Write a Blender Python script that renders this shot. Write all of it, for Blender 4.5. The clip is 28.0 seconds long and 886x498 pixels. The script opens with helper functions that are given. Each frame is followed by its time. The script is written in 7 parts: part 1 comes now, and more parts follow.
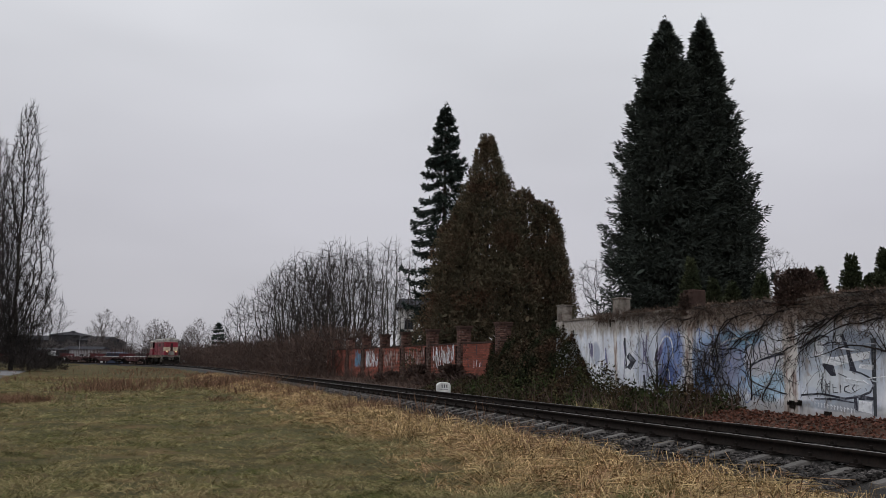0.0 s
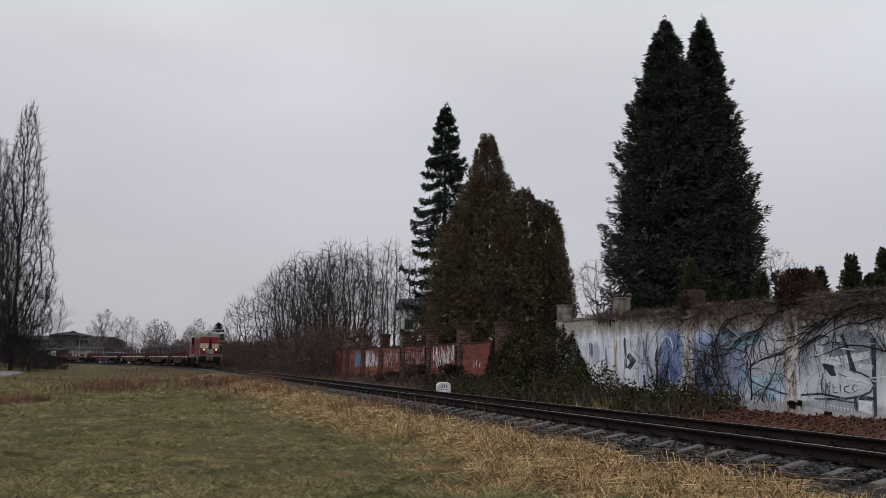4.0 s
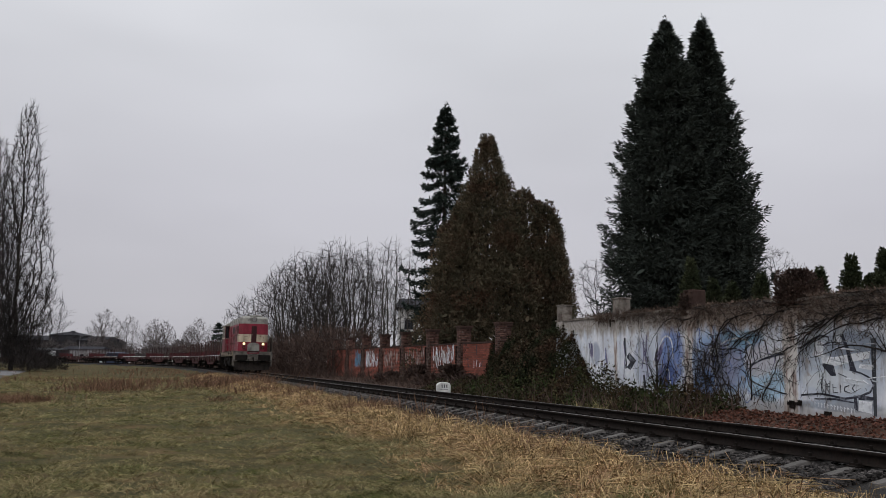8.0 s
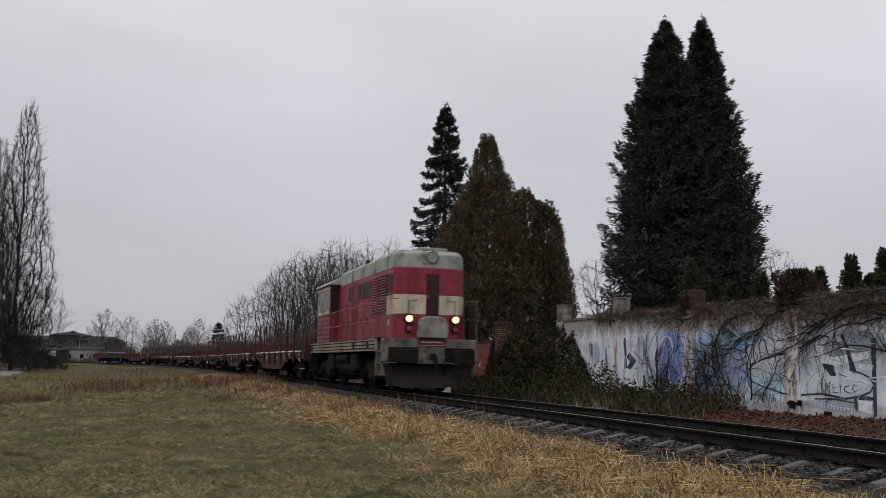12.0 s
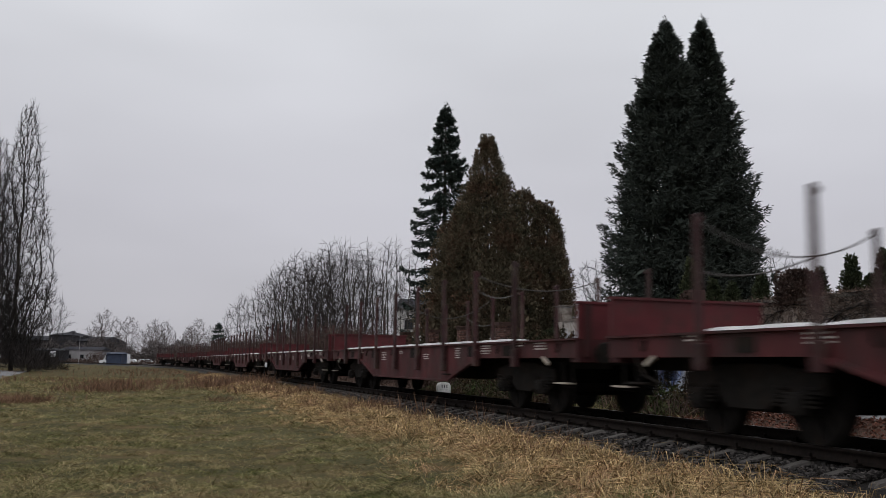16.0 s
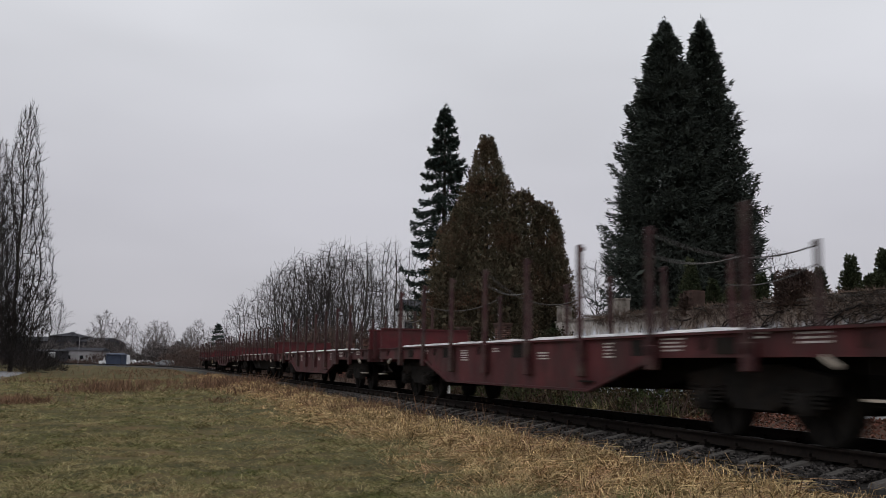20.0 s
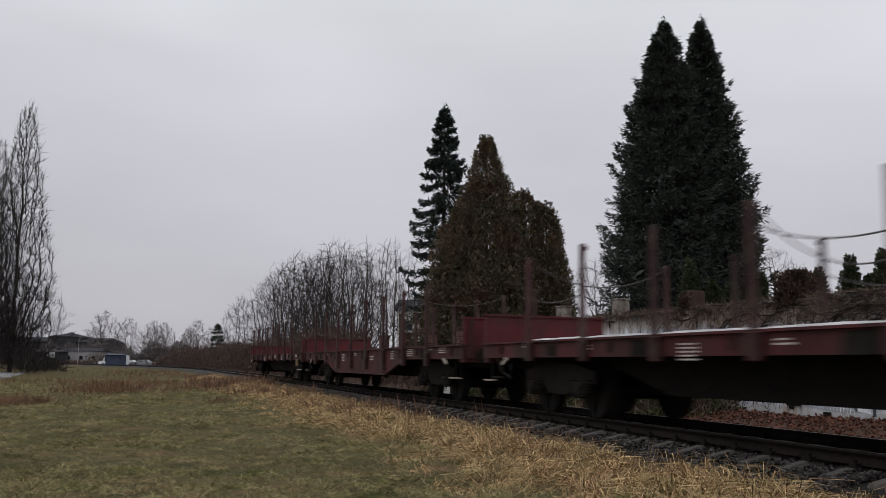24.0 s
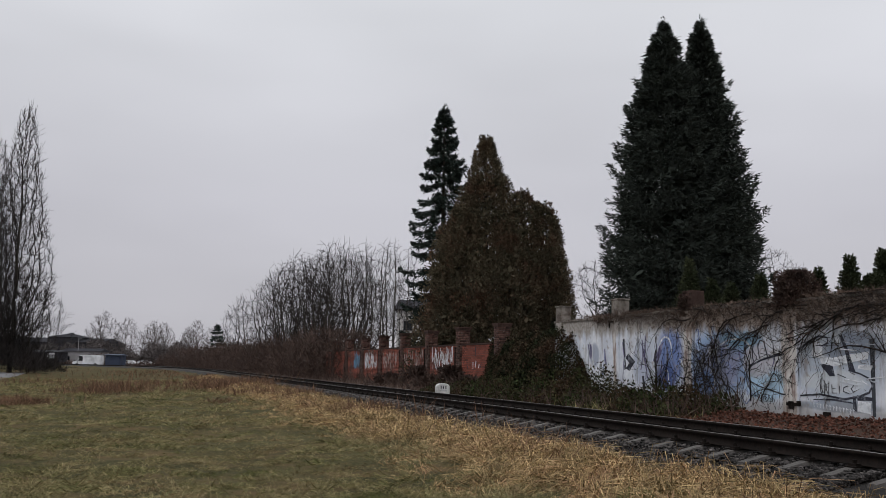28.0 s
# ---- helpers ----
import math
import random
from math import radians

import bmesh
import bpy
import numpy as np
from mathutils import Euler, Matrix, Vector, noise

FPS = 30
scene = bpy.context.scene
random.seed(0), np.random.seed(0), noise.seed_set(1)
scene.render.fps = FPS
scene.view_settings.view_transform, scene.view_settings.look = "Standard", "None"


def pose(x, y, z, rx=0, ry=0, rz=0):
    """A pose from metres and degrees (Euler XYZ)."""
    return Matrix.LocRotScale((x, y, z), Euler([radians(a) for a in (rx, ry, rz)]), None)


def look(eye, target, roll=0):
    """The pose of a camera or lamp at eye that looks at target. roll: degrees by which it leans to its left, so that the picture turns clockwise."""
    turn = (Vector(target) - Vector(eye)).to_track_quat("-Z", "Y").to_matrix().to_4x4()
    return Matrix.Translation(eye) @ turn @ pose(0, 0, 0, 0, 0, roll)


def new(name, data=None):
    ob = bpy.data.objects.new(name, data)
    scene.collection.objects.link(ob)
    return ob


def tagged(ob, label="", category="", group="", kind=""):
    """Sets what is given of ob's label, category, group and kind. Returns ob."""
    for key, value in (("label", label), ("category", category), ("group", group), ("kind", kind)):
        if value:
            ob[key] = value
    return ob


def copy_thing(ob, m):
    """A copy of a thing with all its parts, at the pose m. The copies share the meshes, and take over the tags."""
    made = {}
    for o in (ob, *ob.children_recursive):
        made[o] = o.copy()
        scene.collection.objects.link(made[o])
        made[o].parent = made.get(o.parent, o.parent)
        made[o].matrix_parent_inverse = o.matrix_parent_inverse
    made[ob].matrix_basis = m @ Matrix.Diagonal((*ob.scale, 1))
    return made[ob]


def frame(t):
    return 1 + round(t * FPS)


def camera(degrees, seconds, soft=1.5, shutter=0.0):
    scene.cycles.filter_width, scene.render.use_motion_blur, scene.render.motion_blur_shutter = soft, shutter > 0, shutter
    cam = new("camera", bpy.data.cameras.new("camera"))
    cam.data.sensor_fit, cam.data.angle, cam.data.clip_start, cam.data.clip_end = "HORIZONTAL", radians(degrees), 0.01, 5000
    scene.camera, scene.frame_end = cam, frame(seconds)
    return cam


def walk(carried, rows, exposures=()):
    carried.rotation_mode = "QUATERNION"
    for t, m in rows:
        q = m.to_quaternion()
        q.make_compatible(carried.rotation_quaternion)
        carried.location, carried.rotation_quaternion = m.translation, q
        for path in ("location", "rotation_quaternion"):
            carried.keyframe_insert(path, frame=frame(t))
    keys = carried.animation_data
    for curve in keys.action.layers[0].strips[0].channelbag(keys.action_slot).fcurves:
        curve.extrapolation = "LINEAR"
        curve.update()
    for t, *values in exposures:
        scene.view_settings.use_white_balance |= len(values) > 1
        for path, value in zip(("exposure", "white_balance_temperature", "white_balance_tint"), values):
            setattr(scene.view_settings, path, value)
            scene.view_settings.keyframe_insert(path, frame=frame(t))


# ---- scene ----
# ---------------------------------------------------------------- camera and its small drift
cam = camera(53.48, 28.0, soft=0.5, shutter=0.55)
EYE = (0.0, 0.0, 0.831)


def aim(t, right=0.0, up=0.0, roll=0.0):
    """Row of the camera's path: small turns in degrees about its resting aim."""
    p, y = radians(7.4805 + up), radians(right)
    d = (math.sin(y) * math.cos(p), math.cos(y) * math.cos(p), math.sin(p))
    return t, look(EYE, [e + 10 * c for e, c in zip(EYE, d)], 0.9645 + roll)


walk(cam, [aim(0), aim(8), aim(15), aim(17, 0, 0.045, -0.02), aim(21, 0.035, 0.06, -0.05), aim(25, 0.06, 0.075, -0.09), aim(28, 0.075, 0.085, -0.11)],
     exposures=[(0, 0.0), (28, 0.0)])

# ---------------------------------------------------------------- overcast sky and a faint wide sun
SUN_EL, SUN_ROT = radians(48), radians(211)
world = bpy.data.worlds.new("overcast_sky")
scene.world = world
world.use_nodes = True
wt = world.node_tree
wt.nodes.clear()
w_out = wt.nodes.new("ShaderNodeOutputWorld")
w_bg = wt.nodes.new("ShaderNodeBackground")
w_sky = wt.nodes.new("ShaderNodeTexSky")
w_sky.sky_type, w_sky.sun_disc, w_sky.sun_elevation, w_sky.sun_rotation = "NISHITA", False, SUN_EL, SUN_ROT
w_sky.dust_density, w_sky.air_density = 4.0, 1.0
w_co = wt.nodes.new("ShaderNodeTexCoord")
w_sep = wt.nodes.new("ShaderNodeSeparateXYZ")
w_ramp = wt.nodes.new("ShaderNodeValToRGB")
w_ramp.color_ramp.elements[0].position, w_ramp.color_ramp.elements[0].color = 0.0, (0.475, 0.468, 0.505, 1)
w_ramp.color_ramp.elements[1].position, w_ramp.color_ramp.elements[1].color = 1.0, (1.25, 1.28, 1.33, 1)
e = w_ramp.color_ramp.elements.new(0.17)
e.color = (0.525, 0.522, 0.568, 1)
e = w_ramp.color_ramp.elements.new(0.40)
e.color = (0.69, 0.702, 0.742, 1)
w_map = wt.nodes.new("ShaderNodeMapping")
w_map.inputs["Scale"].default_value = (1.0, 1.0, 3.2)
w_noise = wt.nodes.new("ShaderNodeTexNoise")
w_noise.inputs["Scale"].default_value, w_noise.inputs["Detail"].default_value, w_noise.inputs["Roughness"].default_value = 1.5, 3.5, 0.45
w_mr = wt.nodes.new("ShaderNodeMapRange")
w_mr.inputs["From Min"].default_value, w_mr.inputs["From Max"].default_value = 0.3, 0.7
w_mr.inputs["To Min"].default_value, w_mr.inputs["To Max"].default_value = 0.87, 1.13
w_mul = wt.nodes.new("ShaderNodeMix")
w_mul.data_type, w_mul.blend_type = "RGBA", "MULTIPLY"
w_mul.inputs["Factor"].default_value = 1.0
w_mix = wt.nodes.new("ShaderNodeMix")
w_mix.data_type = "RGBA"
w_mix.inputs["Factor"].default_value = 0.97
w_sc = wt.nodes.new("ShaderNodeVectorMath")
w_sc.operation = "SCALE"
w_sc.inputs["Scale"].default_value = 0.10
wt.links.new(w_co.outputs["Generated"], w_sep.inputs[0])
wt.links.new(w_sep.outputs["Z"], w_ramp.inputs[0])
wt.links.new(w_co.outputs["Generated"], w_map.inputs[0])
wt.links.new(w_map.outputs[0], w_noise.inputs["Vector"])
wt.links.new(w_noise.outputs["Fac"], w_mr.inputs["Value"])
wt.links.new(w_ramp.outputs[0], w_mul.inputs["A"])
wt.links.new(w_mr.outputs[0], w_mul.inputs["B"])
wt.links.new(w_sky.outputs[0], w_sc.inputs[0])
wt.links.new(w_sc.outputs[0], w_mix.inputs["A"])
wt.links.new(w_mul.outputs["Result"], w_mix.inputs["B"])
wt.links.new(w_mix.outputs["Result"], w_bg.inputs[0])
wt.links.new(w_bg.outputs[0], w_out.inputs[0])
w_bg.inputs[1].default_value = 1.0
sun = new("sun", bpy.data.lights.new("sun", "SUN"))
sun.data.energy, sun.data.angle, sun.data.color = 0.50, radians(40), (1.0, 0.97, 0.93)
sun.matrix_world = look((-30, -50, 65), (0, 0, 0))


# ---------------------------------------------------------------- materials
def shade(name, c1, c2, rough=0.8, scale=4.0, big=0.5, metal=0.0, bump=0.0, bump_scale=40.0, island=0.0, rand=0.0, worn=None, worn_amount=0.5,
          worn_scale=2.0, stretch=(1, 1, 1), emit=0.0, spec=0.3):
    """Two colours mixed by fine noise, darkened and lightened by broad noise, with optional wear colour, relief and variation from piece to piece."""
    m = bpy.data.materials.new(name)
    m.use_nodes = True
    nt = m.node_tree
    b = nt.nodes["Principled BSDF"]
    L = nt.links.new
    co = nt.nodes.new("ShaderNodeTexCoord")
    mp = nt.nodes.new("ShaderNodeMapping")
    mp.inputs["Scale"].default_value = stretch
    L(co.outputs["Object"], mp.inputs[0])

    def noise_node(sc, detail=4.0, rough_=0.6):
        n = nt.nodes.new("ShaderNodeTexNoise")
        n.inputs["Scale"].default_value, n.inputs["Detail"].default_value, n.inputs["Roughness"].default_value = sc, detail, rough_
        L(mp.outputs[0], n.inputs["Vector"])
        return n

    def ramp(src, lo, hi, a, z):
        r = nt.nodes.new("ShaderNodeMapRange")
        for k, x in zip(("From Min", "From Max", "To Min", "To Max"), (lo, hi, a, z)):
            r.inputs[k].default_value = x
        L(src, r.inputs["Value"])
        return r.outputs[0]

    def mix(kind, fac, a, z):
        x = nt.nodes.new("ShaderNodeMix")
        x.data_type, x.blend_type = "RGBA", kind
        for key, val in (("Factor", fac), ("A", a), ("B", z)):
            if hasattr(val, "is_output"):
                L(val, x.inputs[key])
            else:
                x.inputs[key].default_value = (*val, 1) if isinstance(val, tuple) else val
        return x.outputs["Result"]

    col = mix("MIX", ramp(noise_node(scale).outputs["Fac"], 0.35, 0.65, 0, 1), c1, c2)
    col = mix("MULTIPLY", 1.0, col, ramp(noise_node(big, 2.0).outputs["Fac"], 0.3, 0.7, 0.72, 1.2))
    if worn:
        col = mix("MIX", ramp(noise_node(worn_scale, 6.0, 0.7).outputs["Fac"], 0.62 - 0.3 * worn_amount, 0.72 - 0.2 * worn_amount, 0, 1), col, worn)
    if island:
        g = nt.nodes.new("ShaderNodeNewGeometry")
        col = mix("MULTIPLY", 1.0, col, ramp(g.outputs["Random Per Island"], 0, 1, 1 - island, 1 + island))
    if rand:
        o = nt.nodes.new("ShaderNodeObjectInfo")
        col = mix("MULTIPLY", 1.0, col, ramp(o.outputs["Random"], 0, 1, 1 - rand, 1 + rand))
    L(col, b.inputs["Base Color"])
    b.inputs["Metallic"].default_value = metal
    b.inputs["Specular IOR Level"].default_value = spec
    L(ramp(noise_node(scale * 0.7).outputs["Fac"], 0.3, 0.7, max(rough - 0.12, 0.05), min(rough + 0.1, 1)), b.inputs["Roughness"])
    if bump:
        bp = nt.nodes.new("ShaderNodeBump")
        bp.inputs["Strength"].default_value, bp.inputs["Distance"].default_value = bump, 0.02
        L(noise_node(bump_scale, 5.0).outputs["Fac"], bp.inputs["Height"])
        L(bp.outputs[0], b.inputs["Normal"])
    if emit:
        b.inputs["Emission Color"].default_value = (*c1, 1)
        b.inputs["Emission Strength"].default_value = emit
    return m


def blades_mat(name, green, dry, brown, dry_lo, dry_hi, patch=0.35, rough=0.75, lone=0.5, light=(0.62, 1.4), clump=3.0):
    """Leaf blades: green to straw by patches on the ground and from blade to blade."""
    m = bpy.data.materials.new(name)
    m.use_nodes = True
    nt = m.node_tree
    b = nt.nodes["Principled BSDF"]
    L = nt.links.new
    co = nt.nodes.new("ShaderNodeTexCoord")
    n = nt.nodes.new("ShaderNodeTexNoise")
    n.inputs["Scale"].default_value, n.inputs["Detail"].default_value = patch, 4.0
    L(co.outputs["Object"], n.inputs["Vector"])
    g = nt.nodes.new("ShaderNodeNewGeometry")
    add = nt.nodes.new("ShaderNodeMath")
    add.operation = "MULTIPLY_ADD"
    add.inputs[1].default_value = lone
    L(g.outputs["Random Per Island"], add.inputs[0])
    L(n.outputs["Fac"], add.inputs[2])
    r = nt.nodes.new("ShaderNodeValToRGB")
    r.color_ramp.elements[0].position, r.color_ramp.elements[0].color = dry_lo, (*green, 1)
    r.color_ramp.elements[1].position, r.color_ramp.elements[1].color = dry_hi, (*dry, 1)
    e2 = r.color_ramp.elements.new(min(dry_hi + 0.16, 1.0))
    e2.color = (*brown, 1)
    L(add.outputs[0], r.inputs[0])
    # light and dark blades
    f2 = nt.nodes.new("ShaderNodeMath")
    f2.operation = "FRACT"
    f3 = nt.nodes.new("ShaderNodeMath")
    f3.operation = "MULTIPLY"
    f3.inputs[1].default_value = 37.7
    L(g.outputs["Random Per Island"], f3.inputs[0])
    L(f3.outputs[0], f2.inputs[0])
    mr = nt.nodes.new("ShaderNodeMapRange")
    mr.inputs["To Min"].default_value, mr.inputs["To Max"].default_value = light
    L(f2.outputs[0], mr.inputs["Value"])
    mm = nt.nodes.new("ShaderNodeMix")
    mm.data_type, mm.blend_type = "RGBA", "MULTIPLY"
    mm.inputs["Factor"].default_value = 1.0
    L(r.outputs[0], mm.inputs["A"])
    L(mr.outputs[0], mm.inputs["B"])
    # darker and paler clumps by noise, drawn out along x
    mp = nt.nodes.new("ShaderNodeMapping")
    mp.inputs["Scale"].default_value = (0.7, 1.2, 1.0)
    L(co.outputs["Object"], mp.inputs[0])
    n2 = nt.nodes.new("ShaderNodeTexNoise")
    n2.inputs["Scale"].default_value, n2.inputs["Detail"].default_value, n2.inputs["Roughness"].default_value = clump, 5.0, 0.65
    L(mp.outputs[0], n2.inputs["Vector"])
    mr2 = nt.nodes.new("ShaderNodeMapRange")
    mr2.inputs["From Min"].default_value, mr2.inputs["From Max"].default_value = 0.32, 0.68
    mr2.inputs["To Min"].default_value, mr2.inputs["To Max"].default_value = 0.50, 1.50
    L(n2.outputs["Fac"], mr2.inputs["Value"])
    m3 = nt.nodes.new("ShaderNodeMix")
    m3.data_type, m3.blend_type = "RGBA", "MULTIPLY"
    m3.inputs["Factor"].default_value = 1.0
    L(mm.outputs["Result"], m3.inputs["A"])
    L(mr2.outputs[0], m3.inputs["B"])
    L(m3.outputs["Result"], b.inputs["Base Color"])
    b.inputs["Roughness"].default_value = rough
    b.inputs["Specular IOR Level"].default_value = 0.04
    return m


M = {}
M["meadow"] = shade("meadow_soil", (0.031, 0.032, 0.014), (0.112, 0.098, 0.049), 0.95, 26.0, 0.5, bump=1.0, bump_scale=45, worn=(0.12, 0.085, 0.045), worn_amount=0.45, worn_scale=0.8, spec=0.03)
M["bed"] = shade("ballast_bed", (0.012, 0.011, 0.010), (0.025, 0.022, 0.020), 0.95, 30.0, 0.6, bump=1.0, bump_scale=40)
M["litter"] = shade("leaf_litter", (0.075, 0.032, 0.020), (0.035, 0.026, 0.016), 0.95, 14.0, 0.9, bump=0.9, bump_scale=35)
M["road"] = shade("road_asphalt", (0.045, 0.045, 0.048), (0.065, 0.065, 0.068), 0.8, 20.0, 0.5, bump=0.3)
M["asphalt"] = shade("path_asphalt", (0.13, 0.13, 0.137), (0.18, 0.18, 0.187), 0.85, 20.0, 0.5, bump=0.3)
M["stone"] = shade("ballast_stone", (0.012, 0.011, 0.011), (0.092, 0.083, 0.079), 0.85, 20.0, 1.2, island=0.85, bump=0.2, spec=0.15)
M["rail"] = shade("rail_steel_rusty", (0.010, 0.0085, 0.0075), (0.019, 0.014, 0.012), 0.85, 18.0, 1.0, metal=0.0, spec=0.08, bump=0.2)
M["railhead"] = shade("rail_running_band", (0.15, 0.14, 0.13), (0.22, 0.21, 0.20), 0.45, 30.0, 0.8, metal=0.7, stretch=(1, 1, 1))
M["sleeper"] = shade("sleeper_concrete", (0.078, 0.072, 0.068), (0.122, 0.113, 0.106), 0.85, 14.0, 1.0, bump=0.35, rand=0.2)
M["concrete"] = shade("wall_coping_concrete", (0.17, 0.15, 0.13), (0.27, 0.24, 0.215), 0.9, 7.0, 0.9, bump=0.5, worn=(0.07, 0.05, 0.04), worn_amount=0.6)
M["brick"] = shade("wall_brick", (0.165, 0.042, 0.028), (0.250, 0.078, 0.052), 0.85, 9.0, 0.5, bump=0.4, island=0.45, rand=0.35, worn=(0.080, 0.050, 0.040), worn_amount=0.5, worn_scale=0.8)
M["mortar"] = shade("wall_mortar", (0.13, 0.105, 0.092), (0.075, 0.060, 0.052), 0.95, 20.0, 0.8, bump=0.5)
M["red"] = shade("loco_red_paint", (0.215, 0.019, 0.037), (0.255, 0.030, 0.050), 0.45, 5.0, 1.2, bump=0.04, worn=(0.13, 0.022, 0.026), worn_amount=0.22, worn_scale=1.6, stretch=(1, 1, 0.5))
# door paint; behind the louvre slats the same colour stands in for shade
M["dark_red"] = shade("loco_dark_red_door_shade", (0.030, 0.005, 0.007), (0.045, 0.008, 0.010), 0.5, 6.0, 1.0)
M["cream"] = shade("loco_cream_paint", (0.62, 0.53, 0.40), (0.54, 0.45, 0.34), 0.45, 5.0, 1.0, bump=0.04, worn=(0.30, 0.22, 0.15), worn_amount=0.38, worn_scale=2.2, stretch=(1, 1, 0.4))
M["grey"] = shade("loco_grey_paint", (0.255, 0.248, 0.222), (0.31, 0.30, 0.27), 0.5, 5.0, 1.0, bump=0.05, worn=(0.12, 0.11, 0.10), worn_amount=0.4, worn_scale=1.8)
M["under"] = shade("underframe_black", (0.011, 0.010, 0.0095), (0.019, 0.017, 0.0155), 0.9, 9.0, 1.0, bump=0.25, worn=(0.020, 0.015, 0.012), worn_amount=0.4, spec=0.08)
M["plough"] = shade("plough_grime", (0.032, 0.026, 0.022), (0.056, 0.045, 0.038), 0.85, 5.0, 1.0, bump=0.15, worn=(0.012, 0.010, 0.009), worn_amount=0.45, worn_scale=2.5)
M["rubber"] = shade("matt_black", (0.010, 0.010, 0.010), (0.016, 0.016, 0.016), 0.9, 8.0, 1.0)
M["pale_rail"] = shade("handrail_paint", (0.30, 0.26, 0.22), (0.40, 0.35, 0.30), 0.5, 12.0, 1.0)
M["lamp"] = shade("headlight_lens", (1.0, 0.66, 0.34), (1.0, 0.70, 0.38), 0.2, 3.0, 1.0, emit=1.7)
M["beam_grey"] = shade("beam_grey_grimy", (0.125, 0.112, 0.096), (0.178, 0.160, 0.138), 0.6, 5.0, 1.0, bump=0.1, worn=(0.045, 0.038, 0.032), worn_amount=0.5, worn_scale=1.5)
M["sill"] = shade("sill_dirty_cream", (0.36, 0.30, 0.225), (0.28, 0.23, 0.17), 0.6, 5.0, 1.0, worn=(0.13, 0.095, 0.07), worn_amount=0.5, worn_scale=2.0, stretch=(1, 1, 0.4))
M["handrail"] = shade("handrail_dull", (0.13, 0.075, 0.070), (0.19, 0.11, 0.10), 0.55, 12.0, 1.0)
M["lamp_off"] = shade("dull_lens", (0.20, 0.05, 0.03), (0.15, 0.04, 0.03), 0.15, 3.0, 1.0, spec=0.6)
M["wagon"] = shade("wagon_oxide_red", (0.050, 0.0100, 0.0120), (0.078, 0.0160, 0.0180), 0.75, 4.0, 0.8, bump=0.12, worn=(0.034, 0.0145, 0.0135), worn_amount=0.5, worn_scale=1.3, rand=0.15, stretch=(1, 1, 0.45))
M["headwall"] = shade("wagon_headwall_red", (0.074, 0.0115, 0.015), (0.100, 0.0165, 0.0195), 0.7, 3.0, 0.8, bump=0.1, worn=(0.055, 0.016, 0.016), worn_amount=0.45, worn_scale=1.5)
M["stake"] = shade("stake_steel", (0.028, 0.0075, 0.0085), (0.044, 0.0115, 0.0125), 0.65, 8.0, 1.0, rand=0.3, worn=(0.05, 0.03, 0.025), worn_amount=0.5)
M["deck"] = shade("wet_deck_planks", (0.06, 0.045, 0.035), (0.10, 0.08, 0.065), 0.5, 6.0, 1.0, stretch=(0.3, 3, 1))
M["white_edge"] = shade("deck_edge_white", (0.93, 0.94, 0.96), (0.88, 0.90, 0.93), 0.6, 8.0, 2.0, bump=0.3)
M["white_mark"] = shade("white_stencil", (0.62, 0.58, 0.55), (0.38, 0.35, 0.33), 0.7, 20.0, 2.0)
M["yellow_box"] = shade("yellow_box", (0.22, 0.17, 0.10), (0.16, 0.125, 0.08), 0.5, 6.0, 1.0)
M["steel"] = shade("worn_steel", (0.25, 0.24, 0.23), (0.32, 0.31, 0.30), 0.4, 12.0, 1.0, metal=0.8)
M["chain"] = shade("lashing_chain", (0.05, 0.045, 0.042), (0.08, 0.07, 0.065), 0.5, 20.0, 1.0, metal=0.6)
M["bark"] = shade("bark_dark", (0.030, 0.026, 0.022), (0.055, 0.047, 0.040), 0.95, 9.0, 1.0, bump=0.5)
M["twig"] = shade("twigs_grey_brown", (0.017, 0.014, 0.0135), (0.032, 0.026, 0.024), 0.95, 4.0, 0.3, rand=0.2)
# far paler than the near twigs: distance haze put into the colour
M["twig_hazed"] = shade("twigs_far_hazed", (0.095, 0.082, 0.080), (0.135, 0.115, 0.112), 0.95, 2.0, 0.3, rand=0.2)
M["needle"] = shade("fir_needles", (0.033, 0.041, 0.036), (0.054, 0.063, 0.053), 0.9, 3.0, 0.35, island=0.3, spec=0.1)
M["needle_spruce"] = shade("spruce_needles", (0.022, 0.032, 0.028), (0.040, 0.053, 0.044), 0.85, 3.0, 0.35, island=0.4, spec=0.1)
M["thuja"] = shade("thuja_sprays", (0.072, 0.068, 0.045), (0.128, 0.101, 0.067), 0.9, 1.2, 0.3, island=0.4, worn=(0.120, 0.068, 0.046), worn_amount=0.38, worn_scale=0.45, spec=0.1)
M["thuja_green"] = shade("thuja_green", (0.032, 0.042, 0.022), (0.058, 0.064, 0.034), 0.85, 2.0, 0.5, island=0.4, spec=0.1)
M["ivy"] = shade("ivy_leaves", (0.014, 0.019, 0.010), (0.032, 0.036, 0.019), 0.9, 5.0, 0.6, island=0.7, spec=0.06, worn=(0.062, 0.038, 0.026), worn_amount=0.62, worn_scale=0.9)
M["bramble"] = shade("bramble_leaves", (0.018, 0.028, 0.010), (0.042, 0.054, 0.020), 0.85, 4.0, 0.6, island=0.6, spec=0.1, worn=(0.048, 0.029, 0.018), worn_amount=0.6, worn_scale=0.7)
M["litter_leaf"] = shade("fallen_leaves", (0.13, 0.045, 0.028), (0.08, 0.035, 0.022), 0.8, 6.0, 0.8, island=0.5)
M["thicket"] = shade("thicket_twigs", (0.052, 0.033, 0.027), (0.082, 0.053, 0.042), 0.95, 1.0, 0.25, island=0.4)
